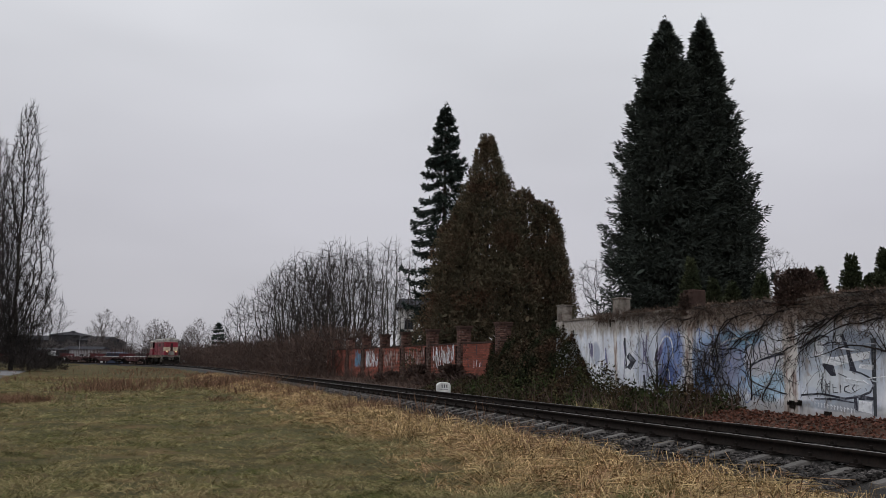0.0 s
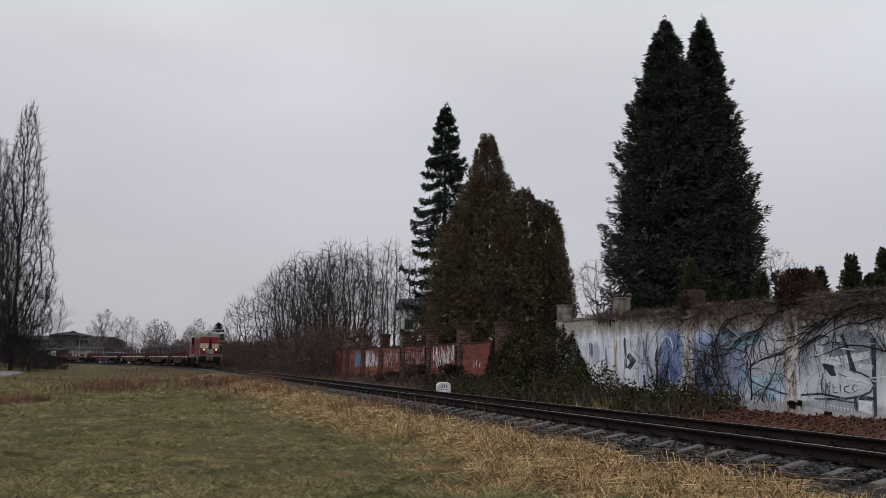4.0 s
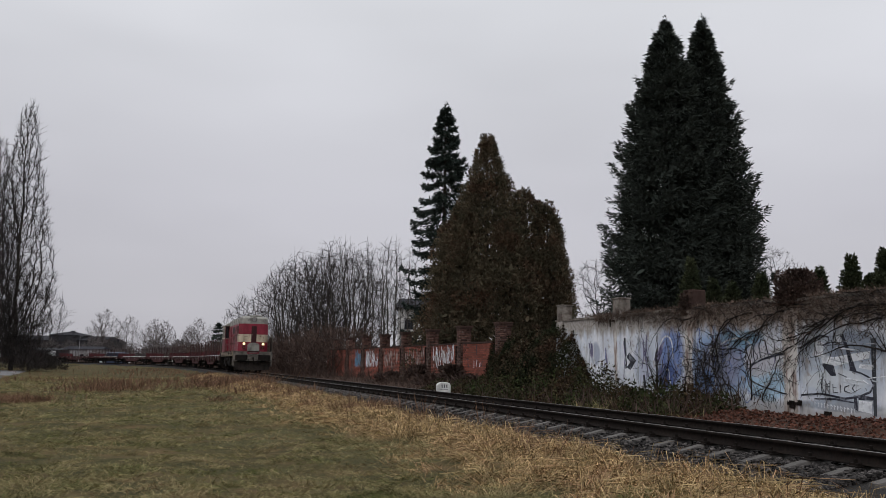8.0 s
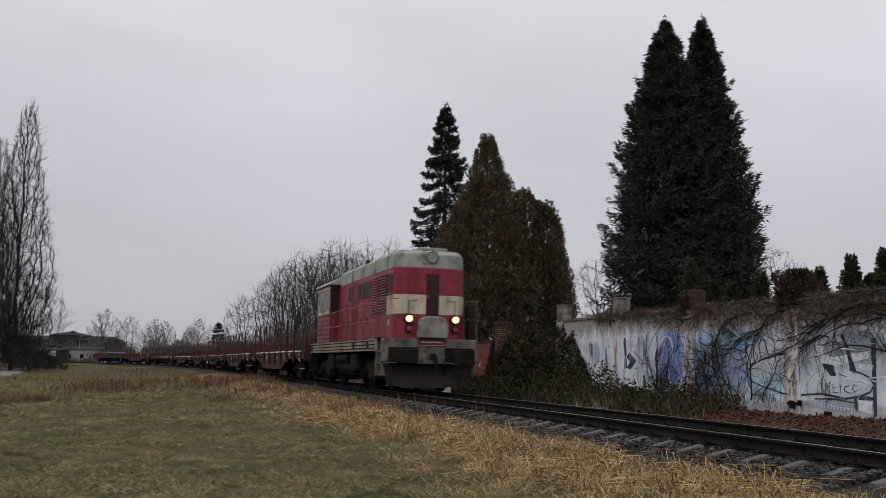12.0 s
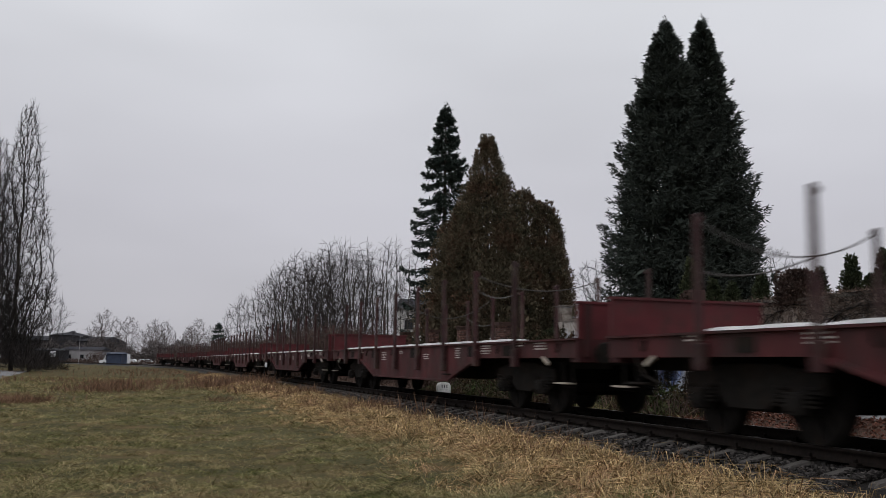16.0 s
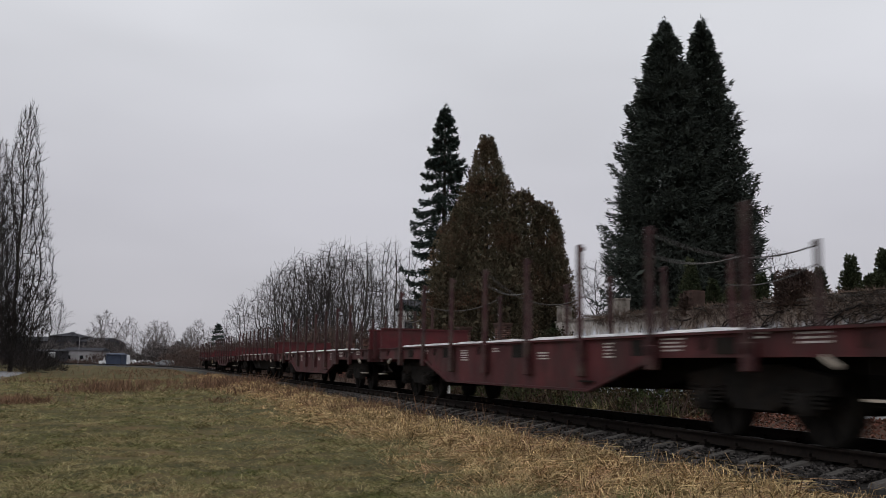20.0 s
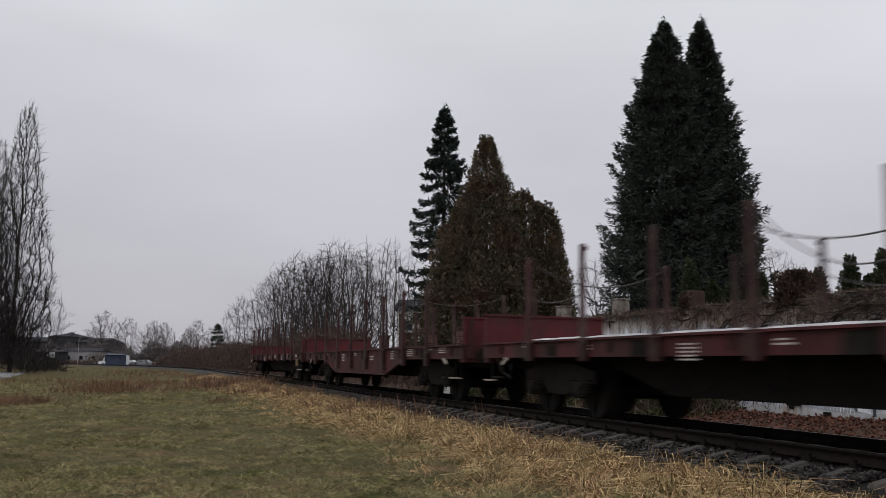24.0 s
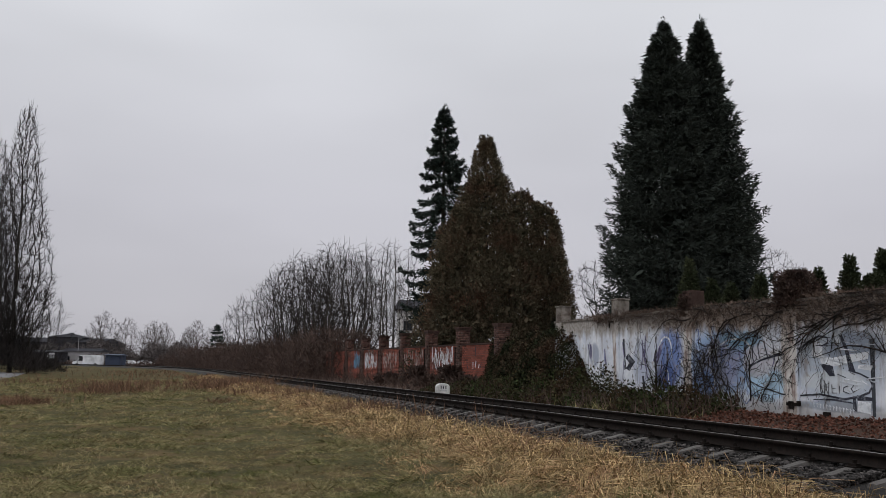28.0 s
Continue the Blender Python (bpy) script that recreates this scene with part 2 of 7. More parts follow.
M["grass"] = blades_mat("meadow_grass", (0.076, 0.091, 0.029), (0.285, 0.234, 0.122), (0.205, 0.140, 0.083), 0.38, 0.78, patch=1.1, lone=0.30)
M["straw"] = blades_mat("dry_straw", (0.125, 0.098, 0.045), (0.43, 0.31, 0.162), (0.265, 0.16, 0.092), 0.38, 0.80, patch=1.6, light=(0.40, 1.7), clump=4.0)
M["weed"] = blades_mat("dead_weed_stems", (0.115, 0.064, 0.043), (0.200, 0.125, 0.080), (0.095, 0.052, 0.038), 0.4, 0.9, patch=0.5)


# ---------------------------------------------------------------- mesh building
class Shape:
    """Collects vertices and faces of one mesh."""

    def __init__(self):
        self.v, self.f = [], []

    def add(self, verts, faces):
        n = len(self.v)
        self.v += [tuple(p) for p in verts]
        self.f += [tuple(i + n for i in q) for q in faces]
        return self

    def box(self, c, s, rx=0, ry=0, rz=0):
        x, y, z = s[0] / 2, s[1] / 2, s[2] / 2
        m = pose(*c, rx, ry, rz)
        return self.add([m @ Vector(p) for p in ((-x, -y, -z), (x, -y, -z), (x, y, -z), (-x, y, -z), (-x, -y, z), (x, -y, z), (x, y, z), (-x, y, z))],
                        [(0, 3, 2, 1), (4, 5, 6, 7), (0, 1, 5, 4), (1, 2, 6, 5), (2, 3, 7, 6), (3, 0, 4, 7)])

    def span(self, x0, x1, y0, y1, z0, z1):
        return self.box(((x0 + x1) / 2, (y0 + y1) / 2, (z0 + z1) / 2), (abs(x1 - x0), abs(y1 - y0), abs(z1 - z0)))

    def prism(self, outline, axis, lo, hi):
        """Extrudes an outline, counted in the two other axes, along x, y or z."""
        def put(a, b, h):
            return {"x": (h, a, b), "y": (a, h, b), "z": (a, b, h)}[axis]
        n = len(outline)
        self.add([put(a, b, lo) for a, b in outline] + [put(a, b, hi) for a, b in outline],
                 [tuple(range(n))[::-1], tuple(range(n, 2 * n))] + [(i, (i + 1) % n, n + (i + 1) % n, n + i) for i in range(n)])
        return self

    def tube(self, path, radii, n=6, caps=True):
        pts = [Vector(p) for p in path]
        rings = []
        for i, p in enumerate(pts):
            d = (pts[min(i + 1, len(pts) - 1)] - pts[max(i - 1, 0)]).normalized()
            a = d.orthogonal().normalized() if abs(d.z) > 0.99 else d.cross(Vector((0, 0, 1))).normalized()
            b = d.cross(a)
            r = radii[i] if isinstance(radii, (list, tuple)) else radii
            rings.append([p + (a * math.cos(2 * math.pi * k / n) + b * math.sin(2 * math.pi * k / n)) * r for k in range(n)])
        faces = [(i * n + k, i * n + (k + 1) % n, (i + 1) * n + (k + 1) % n, (i + 1) * n + k) for i in range(len(pts) - 1) for k in range(n)]
        if caps:
            faces += [tuple(range(n))[::-1], tuple((len(pts) - 1) * n + k for k in range(n))]
        return self.add([q for r in rings for q in r], faces)

    def disc(self, c, axis, radius, depth, n=16):
        d = Vector({"x": (1, 0, 0), "y": (0, 1, 0), "z": (0, 0, 1)}[axis]) * depth / 2
        return self.tube([Vector(c) - d, Vector(c) + d], radius, n)


def mesh_of(name, verts, faces, material, smooth=False):
    me = bpy.data.meshes.new(name)
    me.from_pydata(verts, [], faces)
    me.materials.append(material)
    if smooth:
        me.polygons.foreach_set("use_smooth", [True] * len(me.polygons))
    me.update()
    return me


def part(name, shape, material, parent=None, label="", bevel=0.0, smooth=False):
    """One mesh object from a Shape, under a thing or a part."""
    me = mesh_of(name, shape.v, shape.f, material, smooth)
    if bevel:
        bm = bmesh.new()
        bm.from_mesh(me)
        es = [x for x in bm.edges if len(x.link_faces) == 2 and x.calc_face_angle(0) > 0.6]
        bmesh.ops.bevel(bm, geom=es, offset=bevel, segments=1, affect="EDGES", clamp_overlap=True)
        bm.to_mesh(me)
        bm.free()
    ob = new(name, me)
    if parent:
        ob.parent = parent
    if label:
        ob["label"] = label
    return ob


def big_mesh(name, verts, faces, material, parent=None, smooth=False):
    """A mesh from whole arrays: verts (n, 3), faces (m, 3 or 4)."""
    verts, faces = np.asarray(verts, np.float32), np.asarray(faces, np.int32)
    me = bpy.data.meshes.new(name)
    k = faces.shape[1]
    me.vertices.add(len(verts))
    me.vertices.foreach_set("co", verts.ravel())
    me.loops.add(faces.size)
    me.loops.foreach_set("vertex_index", faces.ravel())
    me.polygons.add(len(faces))
    me.polygons.foreach_set("loop_start", np.arange(0, faces.size, k, dtype=np.int32))
    me.materials.append(material)
    me.update(calc_edges=True)
    if smooth:
        me.polygons.foreach_set("use_smooth", np.ones(len(faces), bool))
    ob = new(name, me)
    if parent:
        ob.parent = parent
    return ob


def empty(name, m=None):
    ob = new(name)
    ob.empty_display_size = 0.5
    if m is not None:
        ob.matrix_world = m
    return ob


# ---------------------------------------------------------------- the line of the track: straight, then a long curve to the left
HEAD = radians(108.729)
START = (7.092, 4.172)
ARC = np.arange(-230.0, 420.0, 0.5)
_k = np.interp(ARC, [81.7, 108.7, 143.7, 203.7], [0, 0.00197, 0.00424, 0.00275])
_k[ARC < 81.7] = 0
_a = HEAD + np.cumsum(_k) * 0.5
_x, _y = np.cumsum(np.cos(_a)) * 0.5, np.cumsum(np.sin(_a)) * 0.5
_i = int(np.searchsorted(ARC, 0))
_x, _y = _x - _x[_i] + START[0], _y - _y[_i] + START[1]


def on_track(s, side=0.0):
    """Place at s metres along the line, side metres off it towards the meadow."""
    x, y, a = np.interp(s, ARC, _x), np.interp(s, ARC, _y), np.interp(s, ARC, _a)
    return x - np.sin(a) * side, y + np.cos(a) * side


def track_xyz(s, side, z):
    x, y = on_track(s, side)
    return float(x), float(y), z


def off_track(x, y):
    """Arrays of s and side for places x, y."""
    x, y = np.asarray(x, float).ravel(), np.asarray(y, float).ravel()
    s, d = np.empty_like(x), np.empty_like(x)
    tx, ty, ta, ts = _x[::4], _y[::4], _a[::4], ARC[::4]
    for i in range(0, len(x), 4000):
        dx, dy = x[i:i + 4000, None] - tx, y[i:i + 4000, None] - ty
        j = np.argmin(dx * dx + dy * dy, axis=1)
        q = np.arange(len(j))
        c, sn = np.cos(ta[j]), np.sin(ta[j])
        s[i:i + 4000] = ts[j] + dx[q, j] * c + dy[q, j] * sn
        d[i:i + 4000] = -dx[q, j] * sn + dy[q, j] * c
    return s, d


_lump = np.random.RandomState(3).uniform(-1, 1, (12, 4))


def ground_z(x, y, sd=None):
    """Height of the ground: ballast bed, its shoulders, the meadow and the bank before the wall."""
    x, y = np.asarray(x, float).ravel(), np.asarray(y, float).ravel()
    s, d = sd if sd is not None else off_track(x, y)
    z = np.interp(d, [-40, -7, -5.6, -4.2, -2.4, -1.5, -0.92, 0.92, 1.45, 2.15, 3.2, 6.5, 12], [-0.30, -0.12, -0.15, -0.34, -0.38, -0.31, -0.235, -0.235, -0.315, -0.385, -0.43, -0.60, -0.64])
    far = np.clip((s - 60) / 40, 0, 1)
    z = np.where(d < -2.4, z * (1 - far) + np.minimum(z, -0.38) * far, z)
    w = np.zeros_like(x)
    for a, b, c, e_ in _lump:
        w += np.sin(x * a * 1.3 + y * b * 1.3 + c * 9) * (0.6 + 0.4 * e_)
        w += np.sin(x * b * 4.7 - y * a * 4.1 + c * 5) * 0.55
    for kx, ky, ph in ((9.1, 3.7, 0.3), (-4.9, 8.3, 1.9), (6.3, -7.9, 4.0), (2.7, 11.3, 2.2), (13.9, 5.1, 5.1)):
        w += 0.50 * np.sin(x * kx + ph + 1.3 * np.sin(y * 1.1)) * np.sin(y * ky * 0.7 - ph + 1.2 * np.sin(x * 0.9))
    return z + w * 0.011 * np.clip((np.abs(d) - 1.9) / 1.5, 0, 1)


# ---------------------------------------------------------------- ground: one sheet to the horizon
def build_ground():
    rings = np.concatenate([np.linspace(0.004, 7, 18)[:-1], 7 * (3500 / 7.0) ** (np.linspace(0, 1, 190) ** 1.25)])
    front = np.linspace(radians(35), radians(145), 300)
    back = np.linspace(radians(145), radians(395), 90)[1:-1]
    az = np.concatenate([front, back])
    R, A_ = np.meshgrid(rings, az, indexing="ij")
    X, Y = (R * np.cos(A_)).ravel() + 0.2, (R * np.sin(A_)).ravel() - 0.9
    sd = off_track(X, Y)
    Z = ground_z(X, Y, sd)
    na, nr = len(az), len(rings)
    V = np.column_stack([X, Y, Z])
    i, j = np.meshgrid(np.arange(nr - 1), np.arange(na), indexing="ij")
    i, j = i.ravel(), j.ravel()
    j2 = (j + 1) % na
    F = np.column_stack([i * na + j, (i + 1) * na + j, (i + 1) * na + j2, i * na + j2])
    ob = big_mesh("ground", V, F, M["meadow"], smooth=True)
    ob.data.materials.append(M["bed"])
    ob.data.materials.append(M["litter"])
    d = sd[1]
    fd = (d[F[:, 0]] + d[F[:, 2]]) / 2
    idx = np.zeros(len(F), np.int32)
    idx[(fd < 2.2) & (fd > -2.6)] = 1
    idx[(fd <= -2.6) & (fd > -60)] = 2
    ob.data.polygons.foreach_set("material_index", idx)
    tagged(ob, "flat winter meadow with short green and straw-coloured grass", "ground", kind="structure")
    return ob


ground = build_ground()


# ---------------------------------------------------------------- railway track
def build_track():
    track = empty("railway_track")
    tagged(track, "single railway track with concrete sleepers on grey ballast", "railway track", kind="structure")
    outline = [(-0.062, -0.149), (0.062, -0.149), (0.062, -0.139), (0.012, -0.122), (0.010, -0.045), (0.034, -0.036), (0.0335, -0.006), (0.026, 0.0),
               (-0.026, 0.0), (-0.0335, -0.006), (-0.034, -0.036), (-0.010, -0.045), (-0.012, -0.122), (-0.062, -0.139)]
    s = np.concatenate([np.arange(-60, 78, 6.0), np.arange(78, 400, 3.0)])
    for side in (0.7525, -0.7525):
        V, F = [], []
        n = len(outline)
        for a in s:
            for u, w in outline:
                V.append(track_xyz(a, side + u, w))
        for i in range(len(s) - 1):
            for k in range(n):
                F.append((i * n + k, (i + 1) * n + k, (i + 1) * n + (k + 1) % n, i * n + (k + 1) % n))
        rail = big_mesh("rail", V, F, M["rail"], track)
        rail["label"] = "rusty steel rail with bright worn head"
        rail.data.materials.append(M["railhead"])
        rail.data.polygons.foreach_set("material_index", np.array([1 if f % n == 7 else 0 for f in range(len(F))], np.int32))
    # sleepers with sloped ends
    sh = Shape()
    sh.prism([(-0.12, -0.18), (0.12, -0.18), (0.058, 0), (-0.058, 0)], "y", -0.90, 0.90)
    for e_ in (-1, 1):
        sh.add([(u, e_ * 0.90, w) for u, w in ((-0.12, -0.18), (0.12, -0.18), (0.058, 0), (-0.058, 0))] + [(u, e_ * 1.27, w) for u, w in ((-0.11, -0.20), (0.11, -0.20), (0.058, -0.078), (-0.058, -0.078))],
               [(0, 1, 2, 3), (7, 6, 5, 4), (0, 4, 5, 1), (1, 5, 6, 2), (2, 6, 7, 3), (3, 7, 4, 0)])
    me = mesh_of("sleeper", sh.v, sh.f, M["sleeper"])
    # rail clips and base plates
    cl = Shape()
    for sgn in (-1, 1):
        for u in (-0.10, 0.10):
            cl.box((0, sgn * 0.7525 + u, 0.022), (0.11, 0.07, 0.035))
            cl.box((0.0, sgn * 0.7525 + u, 0.055), (0.035, 0.035, 0.05))
        cl.box((0, sgn * 0.7525, 0.006), (0.16, 0.34, 0.012))
    cme = mesh_of("rail_fastening", cl.v, cl.f, M["rail"])
    rng = random.Random(5)
    a = -4.0
    k = 0
    while a < 170:
        x, y = on_track(a)
        h = float(np.interp(a, ARC, _a))
        m = Matrix.Translation((float(x), float(y), -0.165)) @ Matrix.Rotation(h + rng.uniform(-0.012, 0.012), 4, "Z")
        ob = new("sleeper", me)
        ob.parent, ob.matrix_local = track, m
        if a < 60:
            oc = new("rail_fastening", cme)
            oc.parent, oc.matrix_local = track, m
        a += 0.66
        k += 1
    # loose ballast, thick on the shoulders
    r = np.random.RandomState(11)
    N = 62000
    s = 5.5 + (r.rand(N) ** 2.1) * 60
    d = r.uniform(-2.5, 2.45, N)
    keep = (np.abs(np.abs(d) - 0.7525) > 0.10) & ((d > -1.4) | (r.rand(N) < 0.45))
    rel = np.mod(s + 4.0, 0.66)
    over = (rel < 0.072) | (rel > 0.588)
    keep &= ~(over & (np.abs(d) < 1.36) & (r.rand(N) < 0.93))
    s, d = s[keep], d[keep]
    x, y = on_track(s, d)
    z = ground_z(x, y, (s, d)) + r.uniform(-0.015, 0.022, len(s)) + np.where(np.abs(d) < 1.45, r.uniform(0.012, 0.040, len(s)), 0)
    size = r.uniform(0.014, 0.040, len(s)) * np.clip(s / 18, 1, 1.5)
    cube = np.array([(-1, -1, -1), (1, -1, -1), (1, 1, -1), (-1, 1, -1), (-1, -1, 1), (1, -1, 1), (1, 1, 1), (-1, 1, 1)], float)
    V = cube[None] * r.uniform(0.35, 1.0, (len(s), 8, 3)) * size[:, None, None]
    V *= np.array([1.2, 0.8, 0.45])
    ang = r.uniform(0, 6.283, len(s))
    tilt = r.uniform(-1.1, 1.1, len(s))
    c, sn = np.cos(ang)[:, None], np.sin(ang)[:, None]
    ct, st = np.cos(tilt)[:, None], np.sin(tilt)[:, None]
    X, Y, Z = V[..., 0], V[..., 1], V[..., 2]
    Y, Z = Y * ct - Z * st, Y * st + Z * ct
    V = np.stack([X * c - Y * sn + np.asarray(x)[:, None], X * sn + Y * c + np.asarray(y)[:, None], Z + z[:, None]], -1).reshape(-1, 3)
    q = np.array([(4, 5, 6, 7), (0, 1, 5, 4), (1, 2, 6, 5), (2, 3, 7, 6), (3, 0, 4, 7)])
    F = (q[None] + 8 * np.arange(len(s))[:, None, None]).reshape(-1, 4)
    bal = big_mesh("ballast", V, F, M["stone"])
    tagged(bal, "dark grey crushed-stone ballast between and beside the sleepers", "ballast", kind="stuff")


build_track()


# ---------------------------------------------------------------- running gear
def build_wheelset(parent, x, z, radius, gauge=0.75):
    """Axle with two wheels, turning about its own centre."""
    t = Shape()
    t.disc((0, 0, 0), "y", 0.08, 1.9, 8)
    for sgn in (-1, 1):
        t.disc((0, sgn * gauge, 0), "y", radius, 0.13, 24)
        t.disc((0, sgn * (gauge - 0.075), 0), "y", radius + 0.028, 0.03, 24)
        t.disc((0, sgn * (gauge + 0.06), 0), "y", 0.15, 0.10, 10)
        for k in range(5):
            a = 2 * math.pi * k / 5
            t.box((radius * 0.55 * math.cos(a), sgn * (gauge + 0.055), radius * 0.55 * math.sin(a)), (radius * 0.6, 0.05, 0.06), ry=-math.degrees(a))
    w = part("wheelset", t, M["under"], parent)
    w.location = (x, 0, z)
    return w


def build_bogie(parent, x, base, radius, heavy=False):
    """Cast frame with its boxes, springs and brake gear; two turning wheelsets."""
    sh = Shape()
    for sgn in (-1, 1):
        y = sgn * 1.02
        z = radius + 0.12
        sh.prism([(-base / 2 - 0.42, z - 0.02), (-base / 2 - 0.42, z + 0.20), (-base / 2 + 0.25, z + 0.30), (-0.45, z + 0.33), (0.45, z + 0.33), (base / 2 - 0.25, z + 0.30),
                  (base / 2 + 0.42, z + 0.20), (base / 2 + 0.42, z - 0.02), (base / 2 - 0.3, z - 0.05), (0.35, z - 0.22), (-0.35, z - 0.22), (-base / 2 + 0.3, z - 0.05)], "y", y - 0.05, y + 0.05)
    sh.box((0, 0, radius + 0.22), (1.3, 2.0, 0.42))
    sh.box((0, 0, radius - 0.02), (base * 0.62, 1.2, 0.26))
    bg = part("bogie", sh, M["under"], parent, bevel=0.012)
    bg.location = (x, 0, 0)
    for sgn in (-1, 1):
        y = sgn * 1.1
        for dx in (-base / 2, base / 2):
            ax = Shape()
            ax.box((dx, y, radius), (0.26, 0.16, 0.26))
            ax.disc((dx, y + sgn * 0.09, radius), "y", 0.10, 0.05, 10)
            part("axle_box", ax, M["under"], bg, bevel=0.02)
            for u in (-0.24, 0.24):
                sp = Shape()
                for k in range(5):
                    sp.disc((dx + u, y - sgn * 0.02, radius - 0.02 + k * 0.05), "z", 0.075, 0.028, 10)
                part("spring", sp, M["under"], bg)
        if heavy:
            sb = Shape()
            sb.prism([(-0.55, radius + 0.30), (0.55, radius + 0.30), (0.42, radius - 0.15), (-0.42, radius - 0.15)], "y", y - 0.04, y + 0.10)
            part("sand_box", sb, M["under"], bg, bevel=0.02)
            bt = Shape()
            bt.disc((0.75, y, radius + 0.28), "x", 0.09, 0.42, 12)
            part("brake_cylinder", bt, M["under"], bg)
    for dx in (-base / 2, base / 2):
        build_wheelset(bg, dx, radius, radius)
    return bg


def build_buffers(parent, x, direction, z=1.05, plate=0.46):
    for sgn in (-1, 1):
        b = Shape()
        b.disc((x + direction * 0.20, sgn * 0.875, z), "x", 0.11, 0.40, 14)
        b.disc((x + direction * 0.04, sgn * 0.875, z), "x", 0.19, 0.06, 14)
        bf = part("buffer", b, M["under"], parent)
        p = Shape()
        p.box((x + direction * 0.42, sgn * 0.875, z), (0.05, plate * 1.25, plate * 0.8))
        part("buffer_plate", p, M["under"], bf, bevel=0.03)
    h = Shape()
    h.box((x + direction * 0.12, 0, z), (0.26, 0.10, 0.16)).box((x + direction * 0.30, 0, z - 0.02), (0.12, 0.06, 0.22)).box((x + direction * 0.42, 0.0, z - 0.2), (0.07, 0.09, 0.42))
    hk = part("draw_hook", h, M["under"], parent, bevel=0.015)
    for sgn in (-1, 1):
        hose = Shape()
        pts = [(x + direction * (0.05 + 0.16 * math.sin(math.pi * k / 8)), sgn * 0.32, z - 0.08 - 0.42 * k / 8) for k in range(9)]
        hose.tube(pts, 0.024, 6)
        part("brake_hose", hose, M["rubber"], hk)


# ---------------------------------------------------------------- diesel locomotive, long hood leading
HL = 6.04


def build_locomotive():
    lo = empty("locomotive")
    tagged(lo, "red and cream diesel locomotive with grey roof and lit headlights", "locomotive")
    H = 1.10          # half width of the hood
    xf, xc, xr = 5.97, -1.96, -4.40
    ch = 0.30         # slanted corners at the hood's front

    def band(name, z0, z1, material, x0, x1, half, front=True, rear=False, inset0=0.0, inset1=0.0, label=""):
        """A band of the hood's skin: plan with slanted front corners, from z0 to z1."""
        def plan(i):
            h = half - i
            p = [(x0, -h)]
            p += [(x1 - ch, -h), (x1 - i, -h + ch), (x1 - i, h - ch), (x1 - ch, h)] if front else [(x1, -h), (x1, h)]
            p += [(x0, h)]
            if rear:
                p = [(x0 + ch, -h)] + p[1:-1] + [(x0 + ch, h), (x0 + i, h - ch), (x0 + i, -h + ch)]
            return p
        a, b = plan(inset0), plan(inset1)
        n = len(a)
        sh = Shape()
        sh.add([(x, y, z0) for x, y in a] + [(x, y, z1) for x, y in b],
               [tuple(range(n))[::-1], tuple(range(n, 2 * n))] + [(i, (i + 1) % n, n + (i + 1) % n, n + i) for i in range(n)])
        return part(name, sh, material, lo, label, bevel=0.015)

    band("hood_lower", 1.56, 2.28, M["red"], xc, xf, H, label="red lower hood panel")
    band("hood_stripe", 2.28, 2.86, M["red"], xc, xf - 1.02, H, front=False, label="red hood flank with louvres")
    band("hood_front_stripe", 2.28, 2.86, M["cream"], xf - 1.02, xf, H + 0.004, label="cream band round the hood's front")
    band("hood_upper", 2.86, 3.66, M["red"], xc, xf, H, label="red upper hood panel")
    band("hood_roof", 3.66, 4.07, M["grey"], xc, xf - 0.02, H, inset0=0.0, inset1=0.03, label="grey hood roof with upright sides")
    band("roof_edge", 4.07, 4.21, M["grey"], xc, xf - 0.02, H, inset0=0.03, inset1=0.20)
    top = Shape().prism([(xc, 4.20), (xf - 0.55, 4.20), (xf - 0.75, 4.27), (xc, 4.27)], "y", -0.80, 0.80)
    part("roof_ridge", top, M["grey"], lo, bevel=0.02)
    # seams across the roof and exhaust, vents, fan housing
    for x in (4.95, 3.35, 1.8, 0.2):
        sm = Shape().prism([(-H - 0.008, 3.67), (H + 0.008, 3.67), (H - 0.022, 4.075), (H - 0.19, 4.218), (-H + 0.19, 4.218), (-H + 0.022, 4.075)], "x", x - 0.02, x + 0.02)
        part("roof_seam", sm, M["under"], lo)
    ex = Shape().box((1.1, 0, 4.33), (0.75, 0.42, 0.16)).box((1.1, 0, 4.42), (0.55, 0.28, 0.06))
    part("exhaust_stack", ex, M["under"], lo, "sooty exhaust outlet", bevel=0.02)
    fan = Shape().disc((4.2, 0, 4.29), "z", 0.62, 0.08, 24)
    part("fan_housing", fan, M["grey"], lo)
    for x in (2.35, -0.8):
        part("roof_hatch", Shape().box((x, 0, 4.29), (0.9, 1.1, 0.06)), M["grey"], lo, bevel=0.02)
    for y in (-0.55, 0.55):
        hn = Shape().tube([(0.0, y, 4.34), (0.28, y, 4.36), (0.36, y, 4.36)], [0.03, 0.05, 0.10], 10)
        part("horn", hn, M["under"], lo)
    # round headlamp housing on the roof's front, unlit
    rl = part("roof_lamp", Shape().disc((xf - 0.06, 0, 3.98), "x", 0.19, 0.16, 20), M["beam_grey"], lo, "grey round roof lamp")
    part("roof_lamp_glass", Shape().disc((xf + 0.025, 0, 3.98), "x", 0.145, 0.02, 20), M["steel"], rl)
    for dz in (-0.2, 0.2):
        part("lamp_bracket", Shape().tube([(xf - 0.02, -0.19, 3.98 + dz), (xf + 0.02, -0.32, 3.98 + dz)], 0.014, 6), M["under"], lo)
    # door in the front, dark red, with the grey nose box below
    part("front_door", Shape().box((xf + 0.008, 0.02, 2.85), (0.03, 0.40, 1.28)), M["dark_red"], lo, "narrow dark red front door", bevel=0.01)
